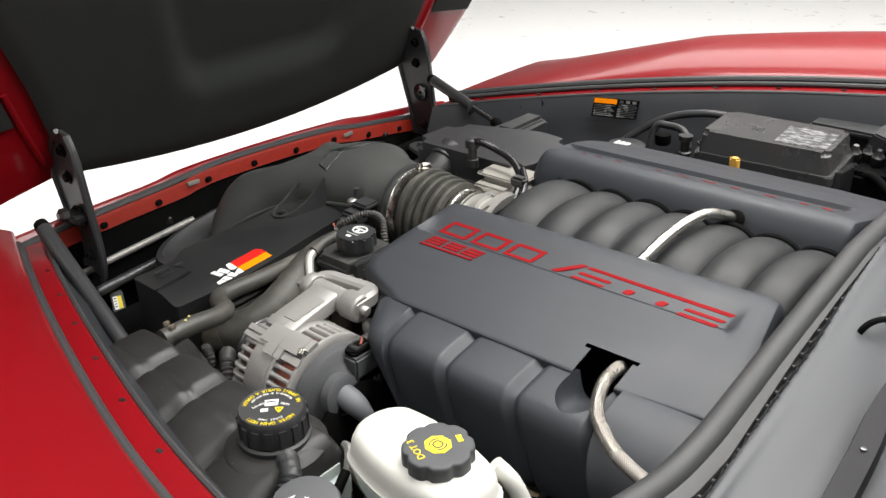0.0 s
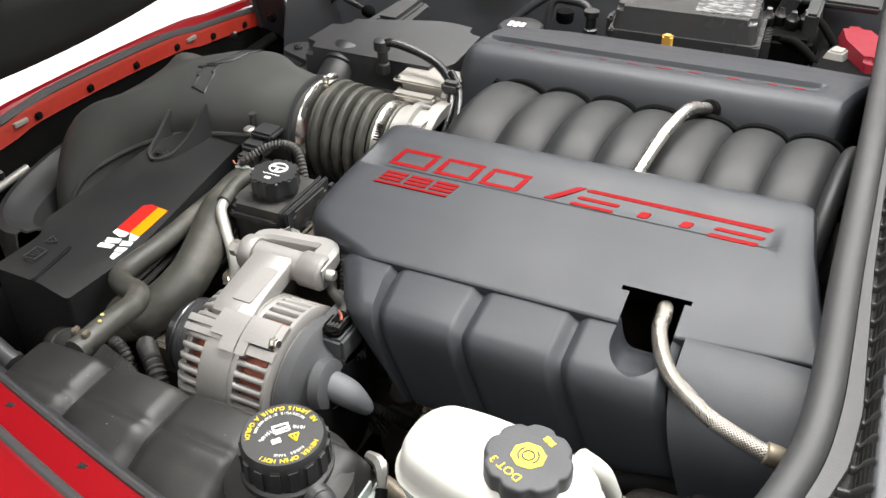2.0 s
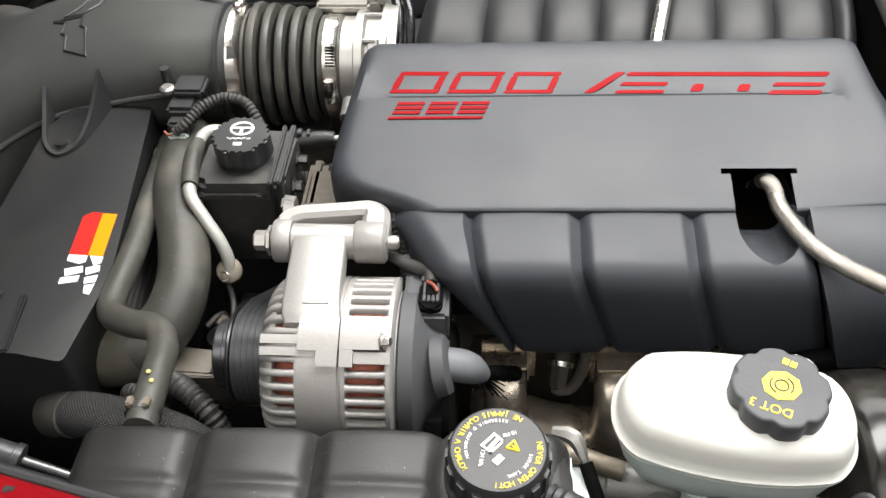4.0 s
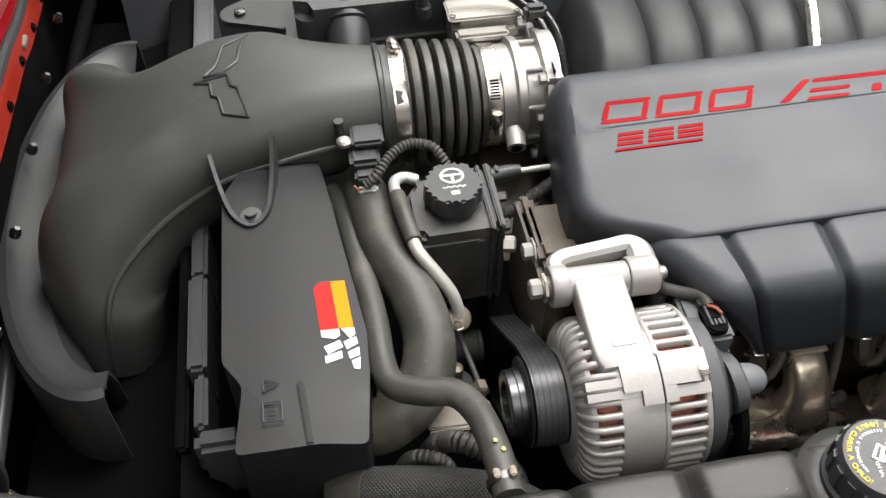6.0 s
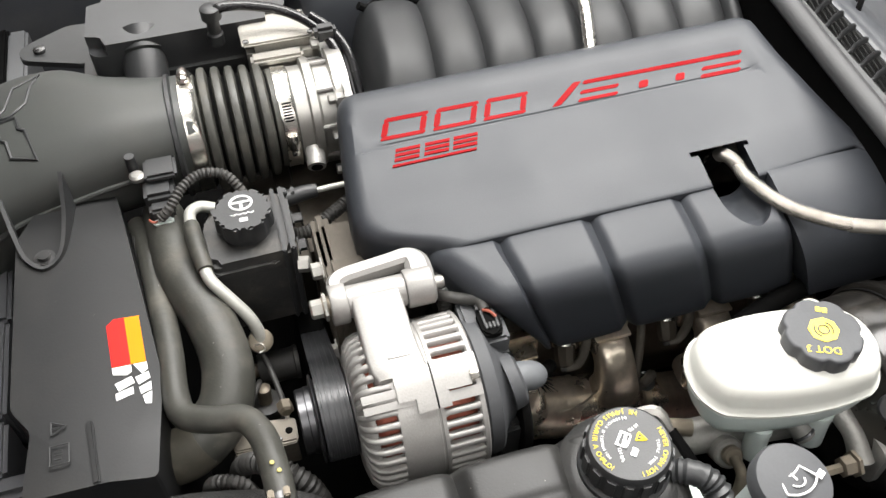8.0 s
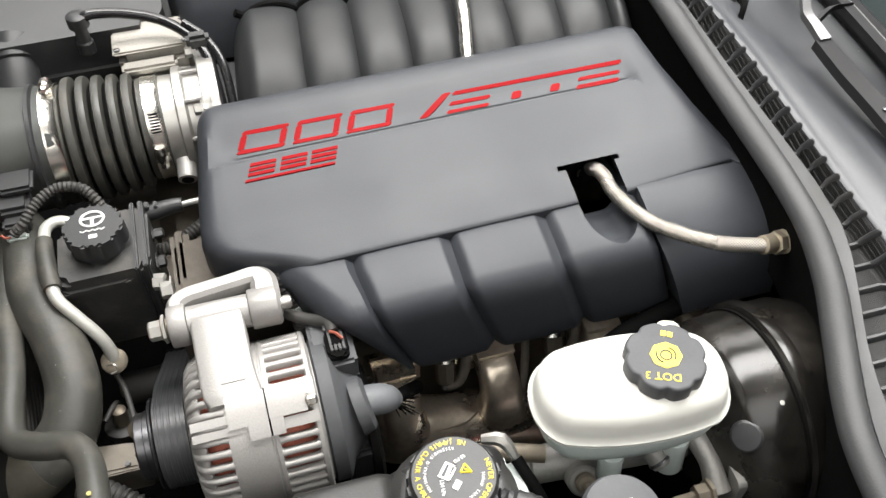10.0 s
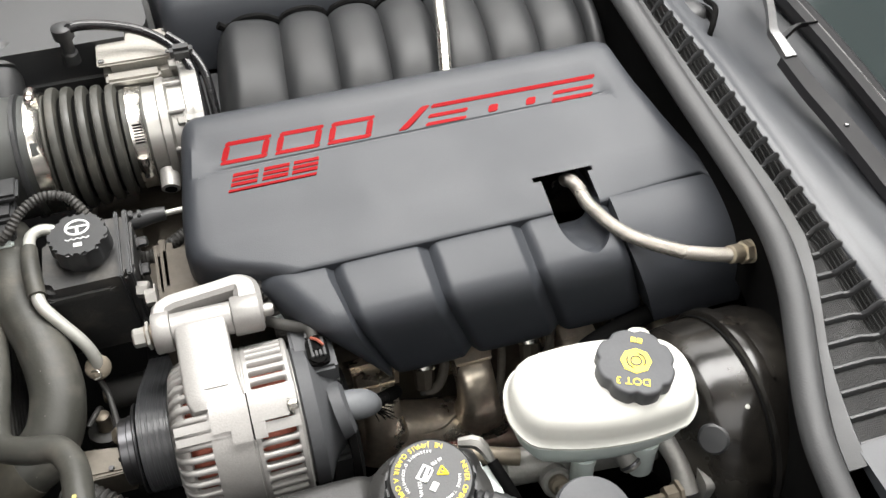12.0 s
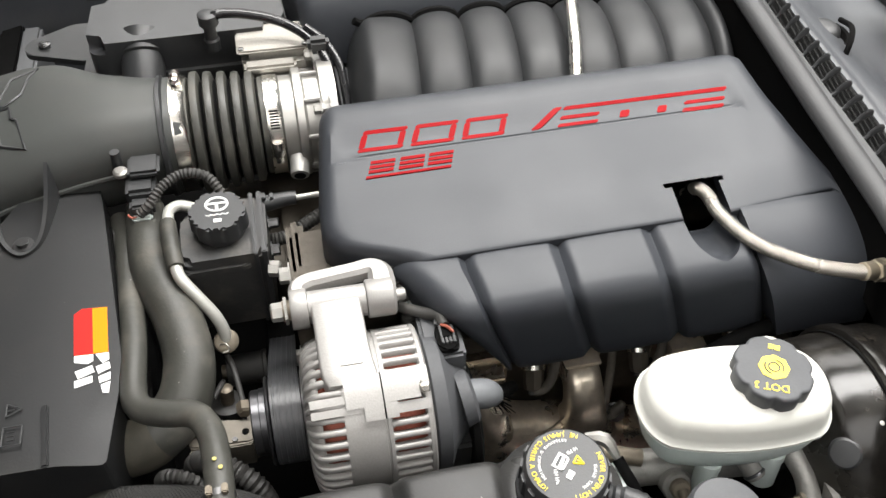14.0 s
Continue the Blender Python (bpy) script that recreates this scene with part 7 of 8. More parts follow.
# ---- brakes ----
def brake_unit():
    ob = thing("brake_reservoir", (0.258, -0.472, 0.76), "white plastic brake fluid reservoir", "brake fluid reservoir")
    m = Matrix.Translation((0.260, -0.473, 0)) @ Matrix.Rotation(radians(-7), 4, "Z")

    def stadium(l, w, p=2.8, n=48):
        out = []
        for k in range(n):
            t = 2 * math.pi * k / n
            cs, sn = math.cos(t), math.sin(t)
            # straight sides with round ends
            x = (l - w) * max(-1, min(1, cs * 1.6)) + w * cs
            out.append((x, w * math.copysign(abs(sn) ** 0.9, sn)))
        return out

    def lift(levels):
        return moved(loft([[(x, y, z) for x, y in stadium(0.958 * l, 0.965 * w)] for l, w, z in levels]), m)

    part("upper_half", lift([(0.080, 0.044, 0.812), (0.083, 0.0470, 0.8125), (0.0835, 0.0475, 0.816), (0.0810, 0.0450, 0.8175), (0.0795, 0.0435, 0.824), (0.0780, 0.0420, 0.833), (0.0745, 0.0390, 0.840), (0.068, 0.033, 0.8445), (0.055, 0.022, 0.846), (0.03, 0.008, 0.8465)]), WHITE, ob, "milky white upper half", 60)
    part("lower_half", lift([(0.055, 0.026, 0.765), (0.066, 0.034, 0.770), (0.074, 0.040, 0.785), (0.078, 0.0435, 0.800), (0.080, 0.0445, 0.811), (0.083, 0.047, 0.8118)]), MILKY, ob, "greyish translucent lower half", 60)
    cx, cy, cz = 0.282, -0.475, 0.8425
    rings = []
    for scale, z in ((0.90, 0.0), (0.985, 0.0008), (1.0, 0.0024), (1.0, 0.0135), (0.985, 0.0160), (0.955, 0.0170), (0.90, 0.0172)):
        ring = []
        for k in range(160):
            a = 2 * math.pi * k / 160
            r = 0.0314 - 0.0026 * (0.5 - 0.5 * math.cos(8 * a)) ** 4
            ring.append((cx + scale * r * math.cos(a), cy + scale * r * math.sin(a), cz + z))
        rings.append(ring)
    cap = part("cap", loft(rings), BOOT, ob, "dark grey lobed cap with yellow marks", 62)
    part("cap_skirt", lathe([(0.027, -0.004), (0.028, 0.002)], (cx, cy, cz - 0.001), (0, 0, 1), 30), BOOT, cap)
    z = cz + 0.0174
    oct_pts = [(cx + 0.0125 * math.cos(radians(22.5 + 45 * k)), cy + 0.0118 * math.sin(radians(22.5 + 45 * k))) for k in range(8)]
    part("yellow_octagon", moved(slab(oct_pts, 0.0006), Matrix.Translation((0, 0, z - 0.0003))), YELLOW, cap, "yellow octagon with a brake symbol")
    for r in (0.0042, 0.0072):
        for s in (0, 180) if r > 0.005 else (0,):
            arc = [(cx + r * math.cos(radians(a + s)), cy + r * math.sin(radians(a + s)), z + 0.0004) for a in (range(-50, 51, 20) if r > 0.005 else range(0, 361, 30))]
            part("brake_symbol", tube(arc, 0.00065, 6, 2), BOOT, cap)
    part("fluid_text", words("DOT 3", 0.0092, Matrix.Translation((cx - 0.0100, cy - 0.0165, z)) @ Matrix.Rotation(radians(157), 4, "Z"), 0.0004), YELLOW, cap, "yellow lettering")
    part("book_symbol", join(*[moved(slab(p, 0.0006), Matrix.Translation((cx + 0.0085, cy + 0.0175, z - 0.0003)) @ Matrix.Rotation(-0.52, 4, "Z")) for p in ([(-0.0045, -0.002), (-0.0005, -0.002), (-0.0005, 0.0028), (-0.0045, 0.0028)], [(0.0005, -0.002), (0.0045, -0.002), (0.0045, 0.0028), (0.0005, 0.0028)])]), YELLOW, cap)
    mc = thing("master_cylinder", (0.27, -0.47, 0.70), "cast alloy brake master cylinder", "master cylinder")
    part("body", tube([(0.190, -0.468, 0.722), (0.36, -0.482, 0.722)], [0.016, 0.018], 20, 2), ALLOYDULL, mc)
    part("nose", lathe([(0.010, 0), (0.014, 0.003), (0.014, 0.012), (0.016, 0.014), (0.016, 0.024)], (0.172, -0.4665, 0.722), (1, -0.08, 0), 20), ALLOYDULL, mc)
    part("port_boss", lathe([(0.014, -0.02), (0.014, 0.0), (0.012, 0.002)], (0.223, -0.497, 0.730), (-0.1, -0.75, 0.6), 20), ALLOYDULL, mc)
    part("port_plug", lathe([(0.009, 0), (0.009, 0.004), (0.007, 0.006), (0.003, 0.0065)], (0.223, -0.4985, 0.7315), (-0.1, -0.75, 0.6), 18), OLDIRON, mc)
    part("flange", moved(prism(rounded([(-0.026, -0.05), (0.026, -0.05), (0.016, 0.05), (-0.016, 0.05)], 0.012), -0.006, 0.006, 0.002), Matrix.Translation((0.338, -0.50, 0.735)) @ Matrix.Rotation(radians(90), 4, "Y")), ALLOYDULL, mc)
    part("arm", tube([(0.318, -0.498, 0.760), (0.322, -0.520, 0.752), (0.322, -0.540, 0.738)], [0.010, 0.009, 0.011], 14), ALLOYDULL, mc, "cast mounting ear")
    part("stud", lathe([(0.0045, -0.03), (0.0045, -0.012), (0.009, -0.011), (0.009, -0.001), (0.012, 0.0), (0.012, 0.003)], (0.312, -0.540, 0.742), (1, 0, 0), 6), OLDIRON, mc, "brassy nut and stud")
    part("outlet", tube([(0.223, -0.503, 0.735), (0.222, -0.520, 0.730), (0.214, -0.532, 0.70)], 0.005, 10), OLDIRON, mc)
    for x, r in ((0.243, 0.0100), (0.298, 0.0125)):
        part("reservoir_neck", lathe([(r * 0.9, -0.012), (r, -0.010), (r, 0.020), (r * 1.08, 0.022), (r * 1.08, 0.030)], (x, -0.499, 0.738), (0, 0.12, 1), 22), MILKY, mc, "milky plastic neck")
    level = part("level_sensor", lathe([(0.0075, -0.016), (0.0090, -0.015), (0.0090, 0.010), (0.0078, 0.012)], (0.281, -0.500, 0.752), (0.35, -0.70, -0.45), 20), ALLOYDULL, mc, "dull grey level sensor")
    part("sensor_clip", lathe([(0.0092, 0.006), (0.0100, 0.0065), (0.0100, 0.0085), (0.0092, 0.009)], (0.281, -0.500, 0.752), (0.35, -0.70, -0.45), 20), STEELDARK, level)
    pipe = thing("taped_pipe", (0.17, -0.45, 0.70), "tan pipe with a scrap of torn silver tape", "pipe")
    part("pipe", tube([(0.140, -0.452, 0.742), (0.165, -0.460, 0.744), (0.197, -0.470, 0.742)], 0.0078, 14), OLDIRON, pipe)
    part("tape", tube([(0.143, -0.462, 0.780), (0.158, -0.468, 0.782), (0.166, -0.482, 0.772)], [0.004, 0.006, 0.003], 7, 3), MACHINED, pipe, "crumpled foil tape")
    part("cable", tube([(0.166, -0.482, 0.772), (0.178, -0.515, 0.755), (0.19, -0.55, 0.72)], 0.005, 10), PIT, pipe)
    bo = thing("brake_booster", (0.41, -0.455, 0.55), "glossy black steel brake booster drum", "brake booster")
    part("drum", lathe([(0.030, 0.320), (0.044, 0.323), (0.060, 0.331), (0.078, 0.340), (0.0855, 0.346), (0.0895, 0.355), (0.0905, 0.366), (0.0915, 0.386), (0.0940, 0.3865), (0.0975, 0.389), (0.0980, 0.398), (0.0960, 0.4015), (0.0935, 0.402), (0.0930, 0.430), (0.087, 0.446), (0.06, 0.455), (0.02, 0.457)], (0, -0.475, 0.730), (1, 0, 0), 72), GLOSSDUST, bo, "stepped black drum")
    part("crimp_groove", lathe([(0.0925, 0.3838), (0.0932, 0.3842), (0.0932, 0.3860), (0.0925, 0.3864)], (0, -0.475, 0.730), (1, 0, 0), 72, False), PIT, bo)
    for k in range(10):
        a = radians(36 * k + 12)
        part("crimp_tab", moved(box(0.3985, 0.4045, -0.007, 0.007, 0.0935, 0.0968, 0.0008), Matrix.Translation((0, -0.475, 0.730)) @ Matrix.Rotation(a, 4, "X")), GLOSSDUST, bo)
    part("check_valve_seat", lathe([(0.0125, -0.004), (0.0135, 0.0), (0.0130, 0.006), (0.011, 0.008), (0.004, 0.0085)], (0.345, -0.522, 0.789), (-0.62, -0.45, 0.62), 26), BLACK, bo, "round black plug")
    part("paint_chip", lathe([(0.0022, 0), (0.0018, 0.0004)], (0.3725, -0.5145, 0.8122), (0, -0.43, 0.9), 7), PALE, bo)
    part("hose_elbow", tube([(0.330, -0.415, 0.775), (0.322, -0.424, 0.806), (0.308, -0.432, 0.824)], 0.0085, 14), WHITE, bo, "white vacuum valve")
    part("vacuum_hose", tube([(0.41, -0.350, 0.735), (0.380, -0.356, 0.738), (0.350, -0.362, 0.738), (0.322, -0.368, 0.734), (0.300, -0.374, 0.728), (0.284, -0.380, 0.712)], 0.0095, 14), PIT, bo, "black vacuum hose")


GLOSSDUST = material("dusty_gloss_black", (0.0075, 0.0068, 0.006), 0.19, grain=0.3, grain_scale=26, bump=0.5, wear=0.14, dust=0.12, wear_scale=9, spec=0.5)
brake_unit()


# ---- far side of the bay ----
FUSE = material("fuse_box_plastic", (0.040, 0.040, 0.040), 0.27, grain_scale=500, bump=0.06, wear=0.06, dust=0.03, spec=0.75)


def far_side():
    ob = thing("fuse_box", (0.18, 0.45, 0.72), "black plastic fuse box with a worn paper label", "fuse box")
    m = Matrix.Translation((0.182, 0.452, 0)) @ Matrix.Rotation(radians(4), 4, "Z")
    lid = part("lid", moved(prism(rounded([(-0.104, -0.060), (0.104, -0.060), (0.104, 0.064), (-0.104, 0.064)], 0.012), 0.815, 0.850, 0.008, 3, 0.95), m), FUSE, ob, "bevelled black lid")
    part("lid_rim", moved(prism(rounded([(-0.108, -0.065), (0.110, -0.065), (0.110, 0.067), (-0.108, 0.067)], 0.010), 0.800, 0.815, 0.002), m), FUSE, ob)
    part("base", moved(prism(rounded([(-0.102, -0.060), (0.104, -0.060), (0.104, 0.062), (-0.102, 0.062)], 0.010), 0.70, 0.800, 0.0), m), PIT, ob)
    part("paper_label", moved(box(0.012, 0.090, -0.044, 0.034, 0.8500, 0.8506, 0.0), m), WORNPAPER, lid, "torn white paper label")
    for k in range(3):
        part("moulded_bar", moved(box(-0.036 + 0.007 * k, -0.032 + 0.007 * k, -0.012, 0.004, 0.8500, 0.8512, 0.0005), m), BLACK, lid)
    for k in range(5):
        part("latch_rib", moved(box(0.110, 0.122, -0.05 + 0.022 * k, -0.044 + 0.022 * k, 0.765, 0.822 - 0.004 * k, 0.002), m), BLACK, ob)
    part("latch", moved(box(-0.118, -0.106, -0.030, 0.0, 0.785, 0.82, 0.004), m), BLACK, ob)
    for k in range(4):
        part("side_clip", moved(box(-0.07 + 0.045 * k, -0.04 + 0.045 * k, -0.072, -0.064, 0.755, 0.795, 0.002), m), PIT, ob)
    conn = thing("cable_terminals", (0.32, 0.50, 0.72), "cluster of black cable terminals and brackets", "terminal block")
    part("block", box(0.29, 0.36, 0.48, 0.56, 0.74, 0.80, 0.008), PIT, conn)
    part("bracket", moved(box(-0.012, 0.012, -0.03, 0.03, -0.002, 0.06, 0.003), Matrix.Translation((0.300, 0.560, 0.79)) @ Matrix.Rotation(0.3, 4, "Y")), BLACK, conn)
    for k in range(4):
        part("terminal", lathe([(0.008, 0), (0.010, 0.005), (0.010, 0.018), (0.006, 0.022), (0.004, 0.03)], (0.285 + 0.018 * k, 0.525 + 0.012 * (k % 2), 0.80), (0.1, -0.2, 1), 12), DARK_STEEL, conn)
    part("cable", tube([(0.29, 0.42, 0.745), (0.33, 0.40, 0.76), (0.37, 0.37, 0.75), (0.40, 0.33, 0.70)], 0.016, 14, 6, False, 0.0016, 0.007), PIT, conn, "thick corrugated cable loom")
    part("cable", tube([(0.31, 0.50, 0.79), (0.34, 0.47, 0.80), (0.38, 0.46, 0.77)], 0.007, 10), PIT, conn)
    part("cable", tube([(0.33, 0.54, 0.81), (0.36, 0.52, 0.82), (0.40, 0.50, 0.78)], 0.006, 10), PIT, conn)
    shelf = thing("battery_shelf", (0.33, 0.60, 0.78), "black plastic shelf beside the battery", "shelf")
    part("shelf", box(0.19, 0.44, 0.575, 0.63, 0.820, 0.832, 0.004), BLACK, shelf)
    part("wall", box(0.34, 0.36, 0.50, 0.62, 0.72, 0.835, 0.004), BLACK, shelf)
    bat = thing("car_battery", (0.41, 0.32, 0.66), "black car battery with a red terminal cover", "battery")
    part("case", box(0.368, 0.470, 0.22, 0.56, 0.66, 0.787, 0.006), PIT, bat)
    part("terminal_cover", moved(prism(rounded([(-0.024, -0.066), (0.026, -0.072), (0.030, -0.010), (0.022, 0.062), (-0.016, 0.070), (-0.030, 0.012)], 0.012, 4), 0.0, 0.020, 0.008, 3, 0.9), Matrix.Translation((0.432, 0.500, 0.7865)) @ Matrix.Rotation(0.43, 4, "Z")), REDPLASTIC, bat, "red plastic terminal cover")
    part("terminal_foil", moved(prism(rounded([(-0.018, -0.016), (0.012, -0.020), (0.020, 0.008), (-0.006, 0.020)], 0.004, 2), 0.0, 0.012, 0.004, 2, 0.7), Matrix.Translation((0.395, 0.480, 0.7865))), ALLOYDULL, bat, "dull metal clamp")
    part("battery_label", box(0.395, 0.44, 0.30, 0.40, 0.7870, 0.7876, 0), PAPER, bat)
    dip = thing("oil_dipstick", (0.188, 0.30, 0.70), "yellow oil dipstick handle", "dipstick")
    part("tube", tube([(0.175, 0.305, 0.70), (0.182, 0.303, 0.815)], 0.005, 10), DARK_STEEL, dip)
    part("grip", prism(rounded([(0.177, 0.295), (0.192, 0.295), (0.192, 0.304), (0.177, 0.304)], 0.004), 0.812, 0.853, 0.003), DIPCOLOUR, dip, "yellow plastic grip")
    # air filter housing of the far side, and the stub between it and the duct
    lid2 = thing("resonator_box", (-0.16, 0.16, 0.76), "smooth black plastic resonator box", "air box")
    out = rounded([(-0.268, 0.082), (-0.060, 0.086), (-0.045, 0.108), (-0.052, 0.225), (-0.120, 0.235), (-0.262, 0.185)], 0.022, 5)
    part("upper", prism(out, 0.805, 0.848, 0.016, 4), SATIN, lid2)
    part("rim", prism(rounded([(-0.280, 0.076), (-0.052, 0.080), (-0.038, 0.104), (-0.045, 0.235), (-0.120, 0.245), (-0.275, 0.195)], 0.022, 5), 0.797, 0.805, 0.002), BLACK, lid2)
    part("lower", prism(out, 0.70, 0.797, 0.0), SATIN, lid2)
    part("wing", prism(rounded([(-0.352, 0.156), (-0.276, 0.128), (-0.262, 0.210), (-0.300, 0.212), (-0.354, 0.180)], 0.010, 4), 0.790, 0.797, 0.001), BLACK, lid2, "flat bracket wing")
    part("wing_screw", lathe([(0.007, 0), (0.007, 0.004), (0.004, 0.005)], (-0.330, 0.168, 0.797), (0, 0, 1), 14), DARK_STEEL, lid2)
    part("rear_tab", box(-0.285, -0.245, 0.32, 0.42, 0.78, 0.80, 0.006), BLACK, lid2)
    part("wing", prism(rounded([(-0.30, 0.30), (-0.23, 0.30), (-0.235, 0.42), (-0.29, 0.42)], 0.01), 0.775, 0.792, 0.003), BLACK, lid2)
    stub = thing("air_stub", (-0.213, 0.075, 0.76), "short black pipe between duct and resonator", "pipe")
    part("pipe", tube([(-0.213, 0.045, 0.785), (-0.211, 0.080, 0.812), (-0.208, 0.117, 0.834)], 0.024, 26), BLACK, stub)
    part("collar", lathe([(0.0245, -0.006), (0.0275, -0.004), (0.0275, 0.004), (0.0245, 0.006)], (-0.2095, 0.096, 0.8215), (0, 0.85, 0.5), 28), BLACK, stub)
    tower = thing("shroud_tower", (-0.36, 0.16, 0.55), "grey-black plastic shroud upright", "bracket")
    part("post", box(-0.372, -0.342, 0.115, 0.165, 0.55, 0.735, 0.004), SATIN, tower)
    part("side", prism([Vector(p) for p in ((-0.43, 0.13), (-0.372, 0.10), (-0.372, 0.22), (-0.41, 0.22))], 0.52, 0.70, 0.004), PIT, tower)
    ring = [(-0.322 + 0.032 * math.cos(a), 0.105 + 0.014 * math.sin(a), 0.772 + 0.010 * math.cos(a)) for a in span(0, math.pi, 9)]
    part("hoop", tube(ring, 0.004, 8, 3), BLACK, tower)
    # AC and coolant fittings behind the far cover
    ac = thing("line_fittings", (-0.02, 0.45, 0.72), "black and silver line fittings", "pipe fitting")
    part("elbow", tube([(-0.045, 0.455, 0.74), (-0.040, 0.470, 0.805), (-0.014, 0.474, 0.812), (0.018, 0.466, 0.810), (0.034, 0.455, 0.786)], 0.0065, 12), BLACK, ac)
    part("cap", lathe([(0.012, 0), (0.014, 0.003), (0.014, 0.018), (0.010, 0.020)], (-0.008, 0.440, 0.79), (0, 0, 1), 16), PIT, ac)
    part("valve", lathe([(0.011, 0), (0.011, 0.02), (0.008, 0.022), (0.008, 0.04), (0.012, 0.042), (0.012, 0.05)], (0.035, 0.440, 0.765), (0, 0, 1), 14), DARK_STEEL, ac)
    part("valve_base", box(0.018, 0.050, 0.425, 0.455, 0.745, 0.772, 0.005), ALLOYDULL, ac)
    cap = thing("filler_cap", (-0.09, 0.46, 0.72), "round black cap with white print", "cap")
    part("cap", lathe([(0.036, 0), (0.038, 0.004), (0.038, 0.03), (0.034, 0.034), (0.01, 0.035)], (-0.085, 0.45, 0.735), (0, 0, 1), 34), BLACK, cap)
    for k in range(3):
        part("white_print", box(-0.105 + 0.010 * k, -0.098 + 0.010 * k, 0.436, 0.456, 0.7702, 0.7708, 0), PAPER, cap)
    part("wheel_arch", tube([(-0.145, 0.475, 0.72), (-0.11, 0.50, 0.762), (-0.05, 0.522, 0.805), (0.02, 0.535, 0.825), (0.09, 0.545, 0.825)], 0.007, 10), SATIN, ac, "moulded wheel arch edge")
    # warning label on the inner fender: printed fields and bars
    lab = thing("warning_label", (-0.146, 0.511, 0.79), "orange and black warning label on the inner fender", "label")
    a, b = Vector((-0.187, 0.497, 0.0)), Vector((-0.105, 0.524, 0.0))
    d = (b - a).normalized()
    up = Vector((0, 0.28, 0.96))
    def quad(u0, u1, v0, v1, lift):
        n = d.cross(up).normalized()
        n = n if n.y < 0 else -n
        base = a + Vector((0, -0.0075, 0.792))
        pts = [base + d * u + up * v + n * lift for u, v in ((u0, v0), (u1, v0), (u1, v1), (u0, v1))]
        bm = bmesh.new()
        bm.faces.new([bm.verts.new(p) for p in pts])
        return bm
    part("backing", quad(0, 0.086, 0, 0.036, 0.0), PIT, lab)
    part("orange_field", quad(0.001, 0.044, 0.026, 0.035, 0.0006), ORANGE, lab)
    for k in range(7):
        part("print_bar", quad(0.003, 0.042 - 0.004 * (k % 3), 0.003 + 0.0031 * k, 0.0046 + 0.0031 * k, 0.0006), WORNPAPER, lab)
    for k in range(8):
        part("print_bar", quad(0.048, 0.083 - 0.003 * (k % 2), 0.003 + 0.0031 * k, 0.0046 + 0.0031 * k, 0.0006), WORNPAPER, lab)
    for k in range(3):
        part("print_box", quad(0.049 + 0.012 * k, 0.056 + 0.012 * k, 0.0285, 0.034, 0.0006), WORNPAPER, lab)


WORNPAPER = material("worn_paper", (0.20, 0.20, 0.20), 0.5, grain=0.9, grain_scale=45, bump=0.1)
scuffed(WORNPAPER, (0.026, 0.027, 0.028), 70.0)
REDPLASTIC = material("red_plastic", (0.17, 0.007, 0.016), 0.45, grain=0.1, grain_scale=200, bump=0.1, spec=0.3)
DIPCOLOUR = material("dipstick_yellow", (0.66, 0.36, 0.06), 0.45, grain=0.05, bump=0.03)
far_side()


# ---- clutter round the belt and behind the alternator ----
TAN = material("dusty_cast_metal", (0.19, 0.17, 0.14), 0.6, metal=0.35, grain=0.2, grain_scale=160, bump=0.3, wear=0.2, dust=0.3, wear_scale=20)


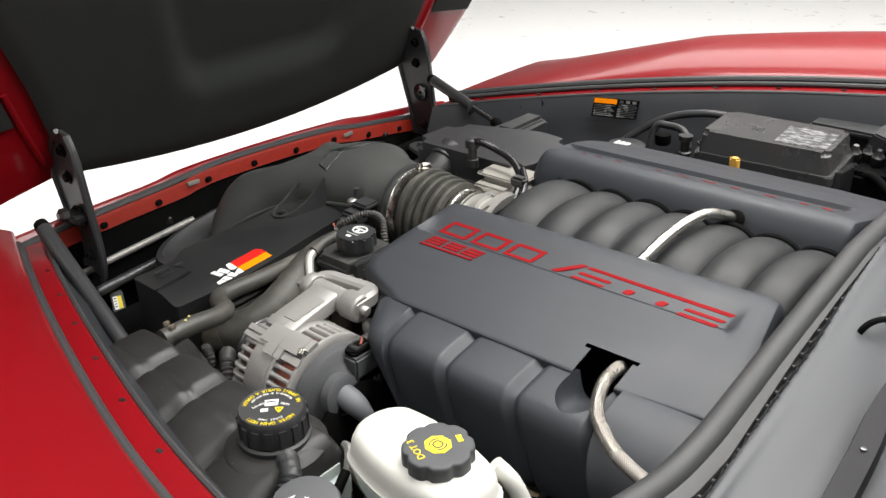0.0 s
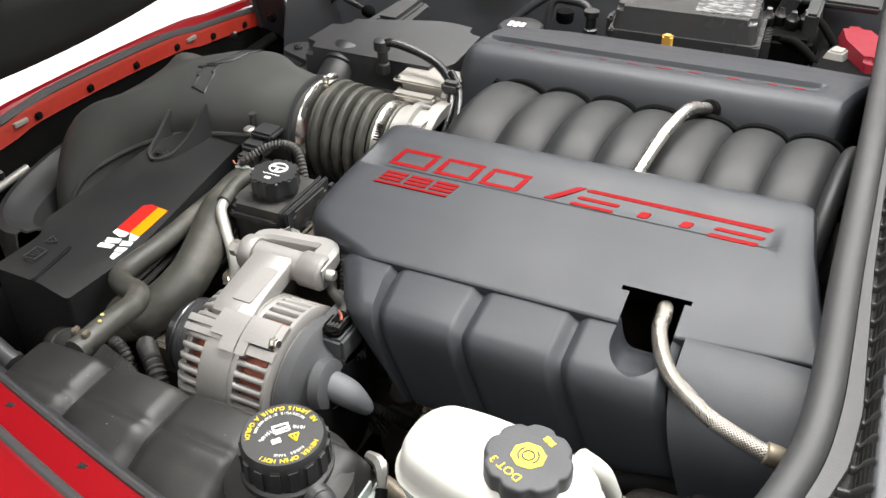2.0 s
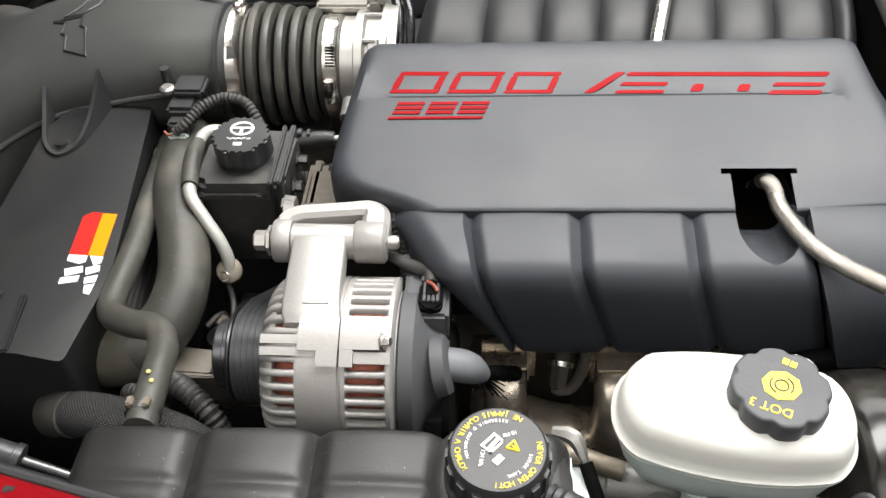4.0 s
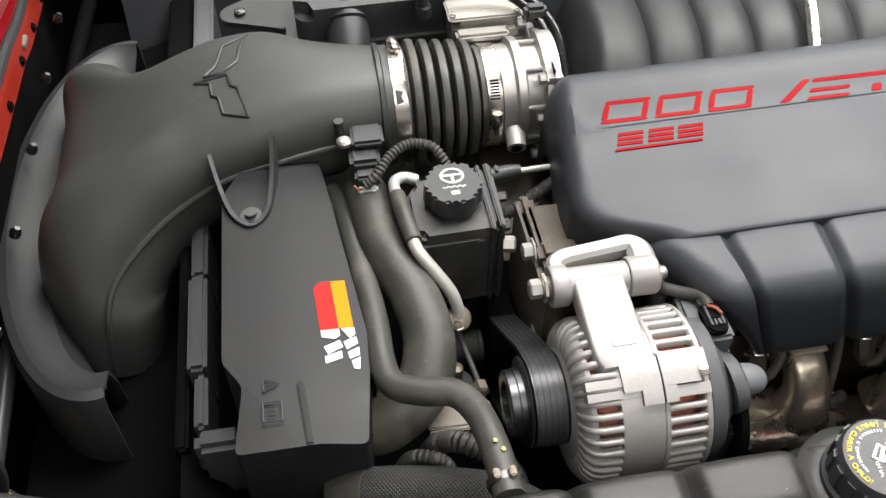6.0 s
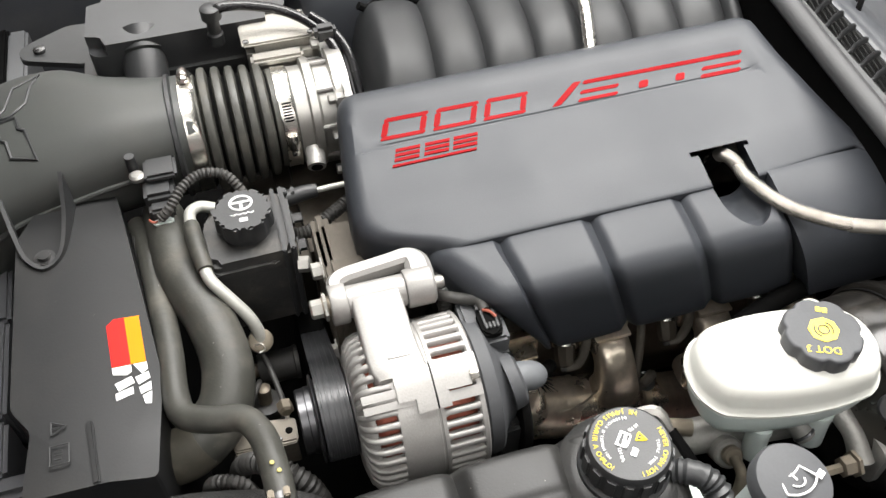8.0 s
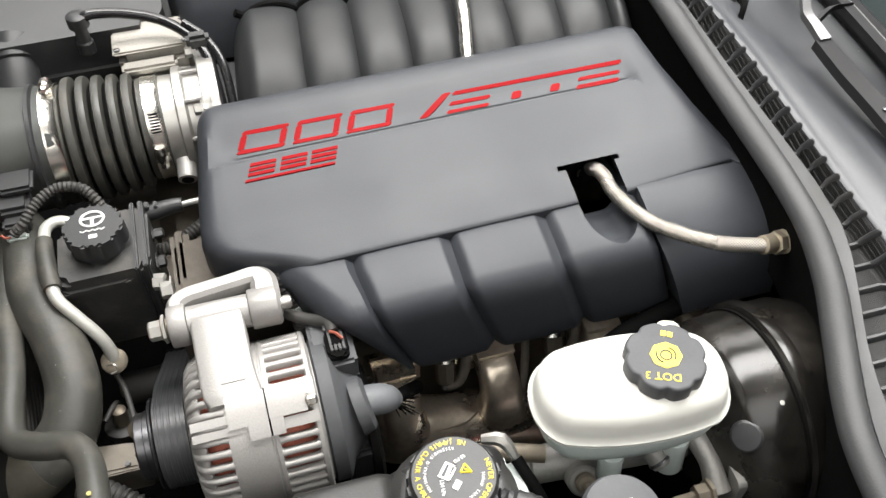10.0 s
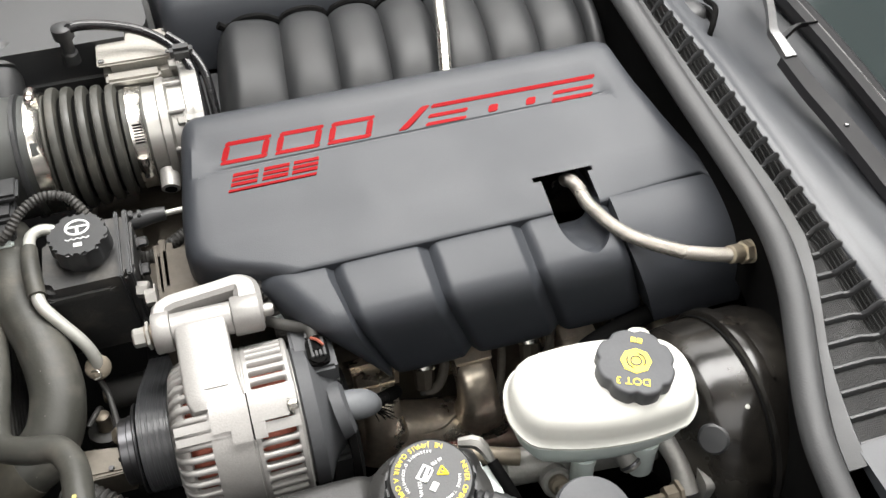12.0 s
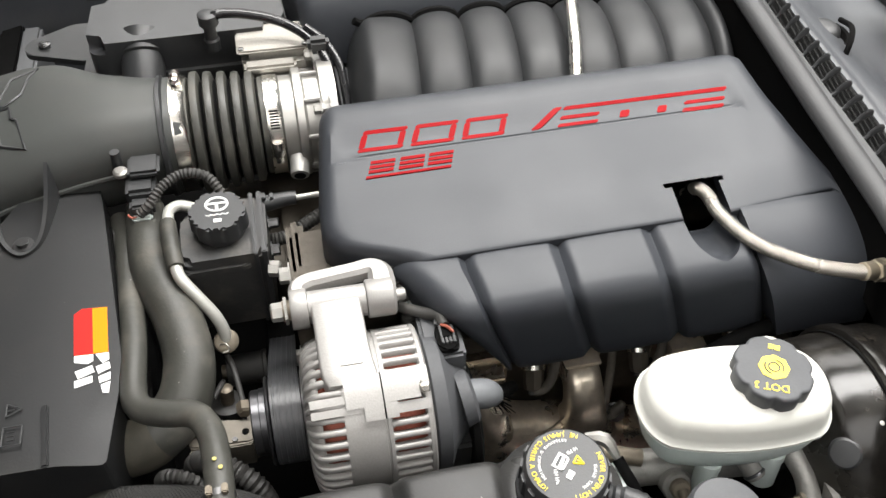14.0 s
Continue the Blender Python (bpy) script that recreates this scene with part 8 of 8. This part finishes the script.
def lower_clutter():
    ob = thing("wire_loom", (0.01, -0.26, 0.77), "dusty black corrugated wire loom behind the alternator", "wire loom")
    part("sleeve", tube([(-0.030, -0.225, 0.795), (-0.008, -0.246, 0.808), (0.010, -0.268, 0.811), (0.019, -0.282, 0.802), (0.024, -0.292, 0.780), (0.026, -0.300, 0.752), (0.026, -0.304, 0.70)], 0.0068, 14, 8, False, 0.0009, 0.0042), DUSTY, ob)
    part("tape", tube([(0.0228, -0.2900, 0.7850), (0.0244, -0.2935, 0.7765)], 0.0086, 14, 2), MILKY, ob, "pale tape band")
    low = thing("wire_loom", (-0.16, -0.38, 0.62), "thick dusty corrugated loom below the hoses", "wire loom", "looms")
    part("sleeve", tube([(-0.196, -0.352, 0.640), (-0.186, -0.368, 0.690), (-0.170, -0.382, 0.714), (-0.148, -0.398, 0.715), (-0.130, -0.412, 0.700), (-0.118, -0.424, 0.65)], 0.0092, 14, 8, False, 0.0013, 0.0056), DUSTY, low)
    pack = thing("wire_loom", (-0.20, -0.37, 0.62), "thin dusty corrugated loom below the hoses", "wire loom", "looms")
    part("sleeve", tube([(-0.222, -0.372, 0.66), (-0.214, -0.384, 0.700), (-0.200, -0.392, 0.714), (-0.184, -0.398, 0.706), (-0.176, -0.404, 0.67)], 0.0062, 12, 6, False, 0.0009, 0.0045), DUSTY, pack)
    br = thing("mounting_bracket", (-0.15, -0.28, 0.56), "dusty tan cast bracket below the hoses", "bracket")
    part("plate", join(box(-0.172, -0.139, -0.300, -0.268, 0.560, 0.632, 0.003), box(-0.180, -0.168, -0.304, -0.262, 0.560, 0.604, 0.003)), TAN, br)
    for x, y in ((-0.164, -0.276), (-0.148, -0.291)):
        part("bolt", bolt((x, y, 0.630), (0, 0, 1), 0.005, 0.006), STEELDARK, br)
    part("rib", box(-0.158, -0.154, -0.302, -0.266, 0.62, 0.652, 0.0015), TAN, br)
    roll = thing("idler_roller", (-0.135, -0.225, 0.60), "dark grey belt idler roller", "roller")
    part("wheel", lathe([(0.008, -0.160), (0.016, -0.160), (0.017, -0.158), (0.017, -0.122), (0.0185, -0.121), (0.0185, -0.117), (0.008, -0.116)], (0, -0.225, 0.628), (1, 0, 0), 28), DUSTY, roll)
    part("hub", lathe([(0.006, -0.166), (0.0075, -0.165), (0.0075, -0.157)], (0, -0.225, 0.628), (1, 0, 0), 14), OLDIRON, roll)
    plate = thing("support_plate", (-0.16, -0.34, 0.60), "worn tan alloy plate with a hole and dark stains", "bracket")
    face = prism(rounded([(-0.192, -0.352), (-0.133, -0.355), (-0.132, -0.330), (-0.160, -0.327), (-0.192, -0.322)], 0.004, 3), 0.684, 0.690, 0.0015)
    part("plate", face, TAN, plate)
    part("upturned_edge", box(-0.192, -0.134, -0.3575, -0.354, 0.655, 0.6905, 0.0012), TAN, plate)
    part("hole", lathe([(0.0035, 0), (0.0035, 0.0005)], (-0.140, -0.343, 0.6900), (0, 0, 1), 14), PIT, plate)
    part("rivet", lathe([(0.003, 0), (0.0025, 0.0015)], (-0.150, -0.350, 0.690), (0, 0, 1), 10), DARK_STEEL, plate)
    for pts, nut, ax in (([(-0.150, -0.266, 0.712), (-0.146, -0.276, 0.700), (-0.142, -0.298, 0.697), (-0.139, -0.322, 0.696)], (-0.139, -0.322, 0.696), (0.1, -1, 0.1)), ([(-0.168, -0.300, 0.690), (-0.160, -0.286, 0.690), (-0.160, -0.272, 0.672), (-0.170, -0.279, 0.640)], (-0.168, -0.276, 0.650), (0.3, 0.2, 1))):
        line = thing("brake_line", pts[-1], "thin bent steel pipe with a hex nut", "pipe", "small pipes below the hoses")
        part("pipe", tube(pts, 0.0028, 10, 5), DUSTY, line)
        part("nut", lathe([(0.0045, -0.008), (0.0075, -0.006), (0.0075, 0.004), (0.005, 0.006)], nut, ax, 6), OLDIRON, line)
    boss = thing("sensor_boss", (-0.165, -0.275, 0.58), "dark greasy threaded sensor below the hose", "sensor")
    part("body", lathe([(0.016, -0.03), (0.016, 0.0), (0.013, 0.002), (0.013, 0.012), (0.017, 0.013), (0.017, 0.020), (0.012, 0.022)], (-0.158, -0.295, 0.648), (0.05, 0.15, 1), 22), DUSTY, boss)
    part("stem", lathe([(0.007, 0.0), (0.007, 0.02), (0.004, 0.022)], (-0.157, -0.292, 0.668), (0.05, 0.15, 1), 12), OLDIRON, boss)


lower_clutter()
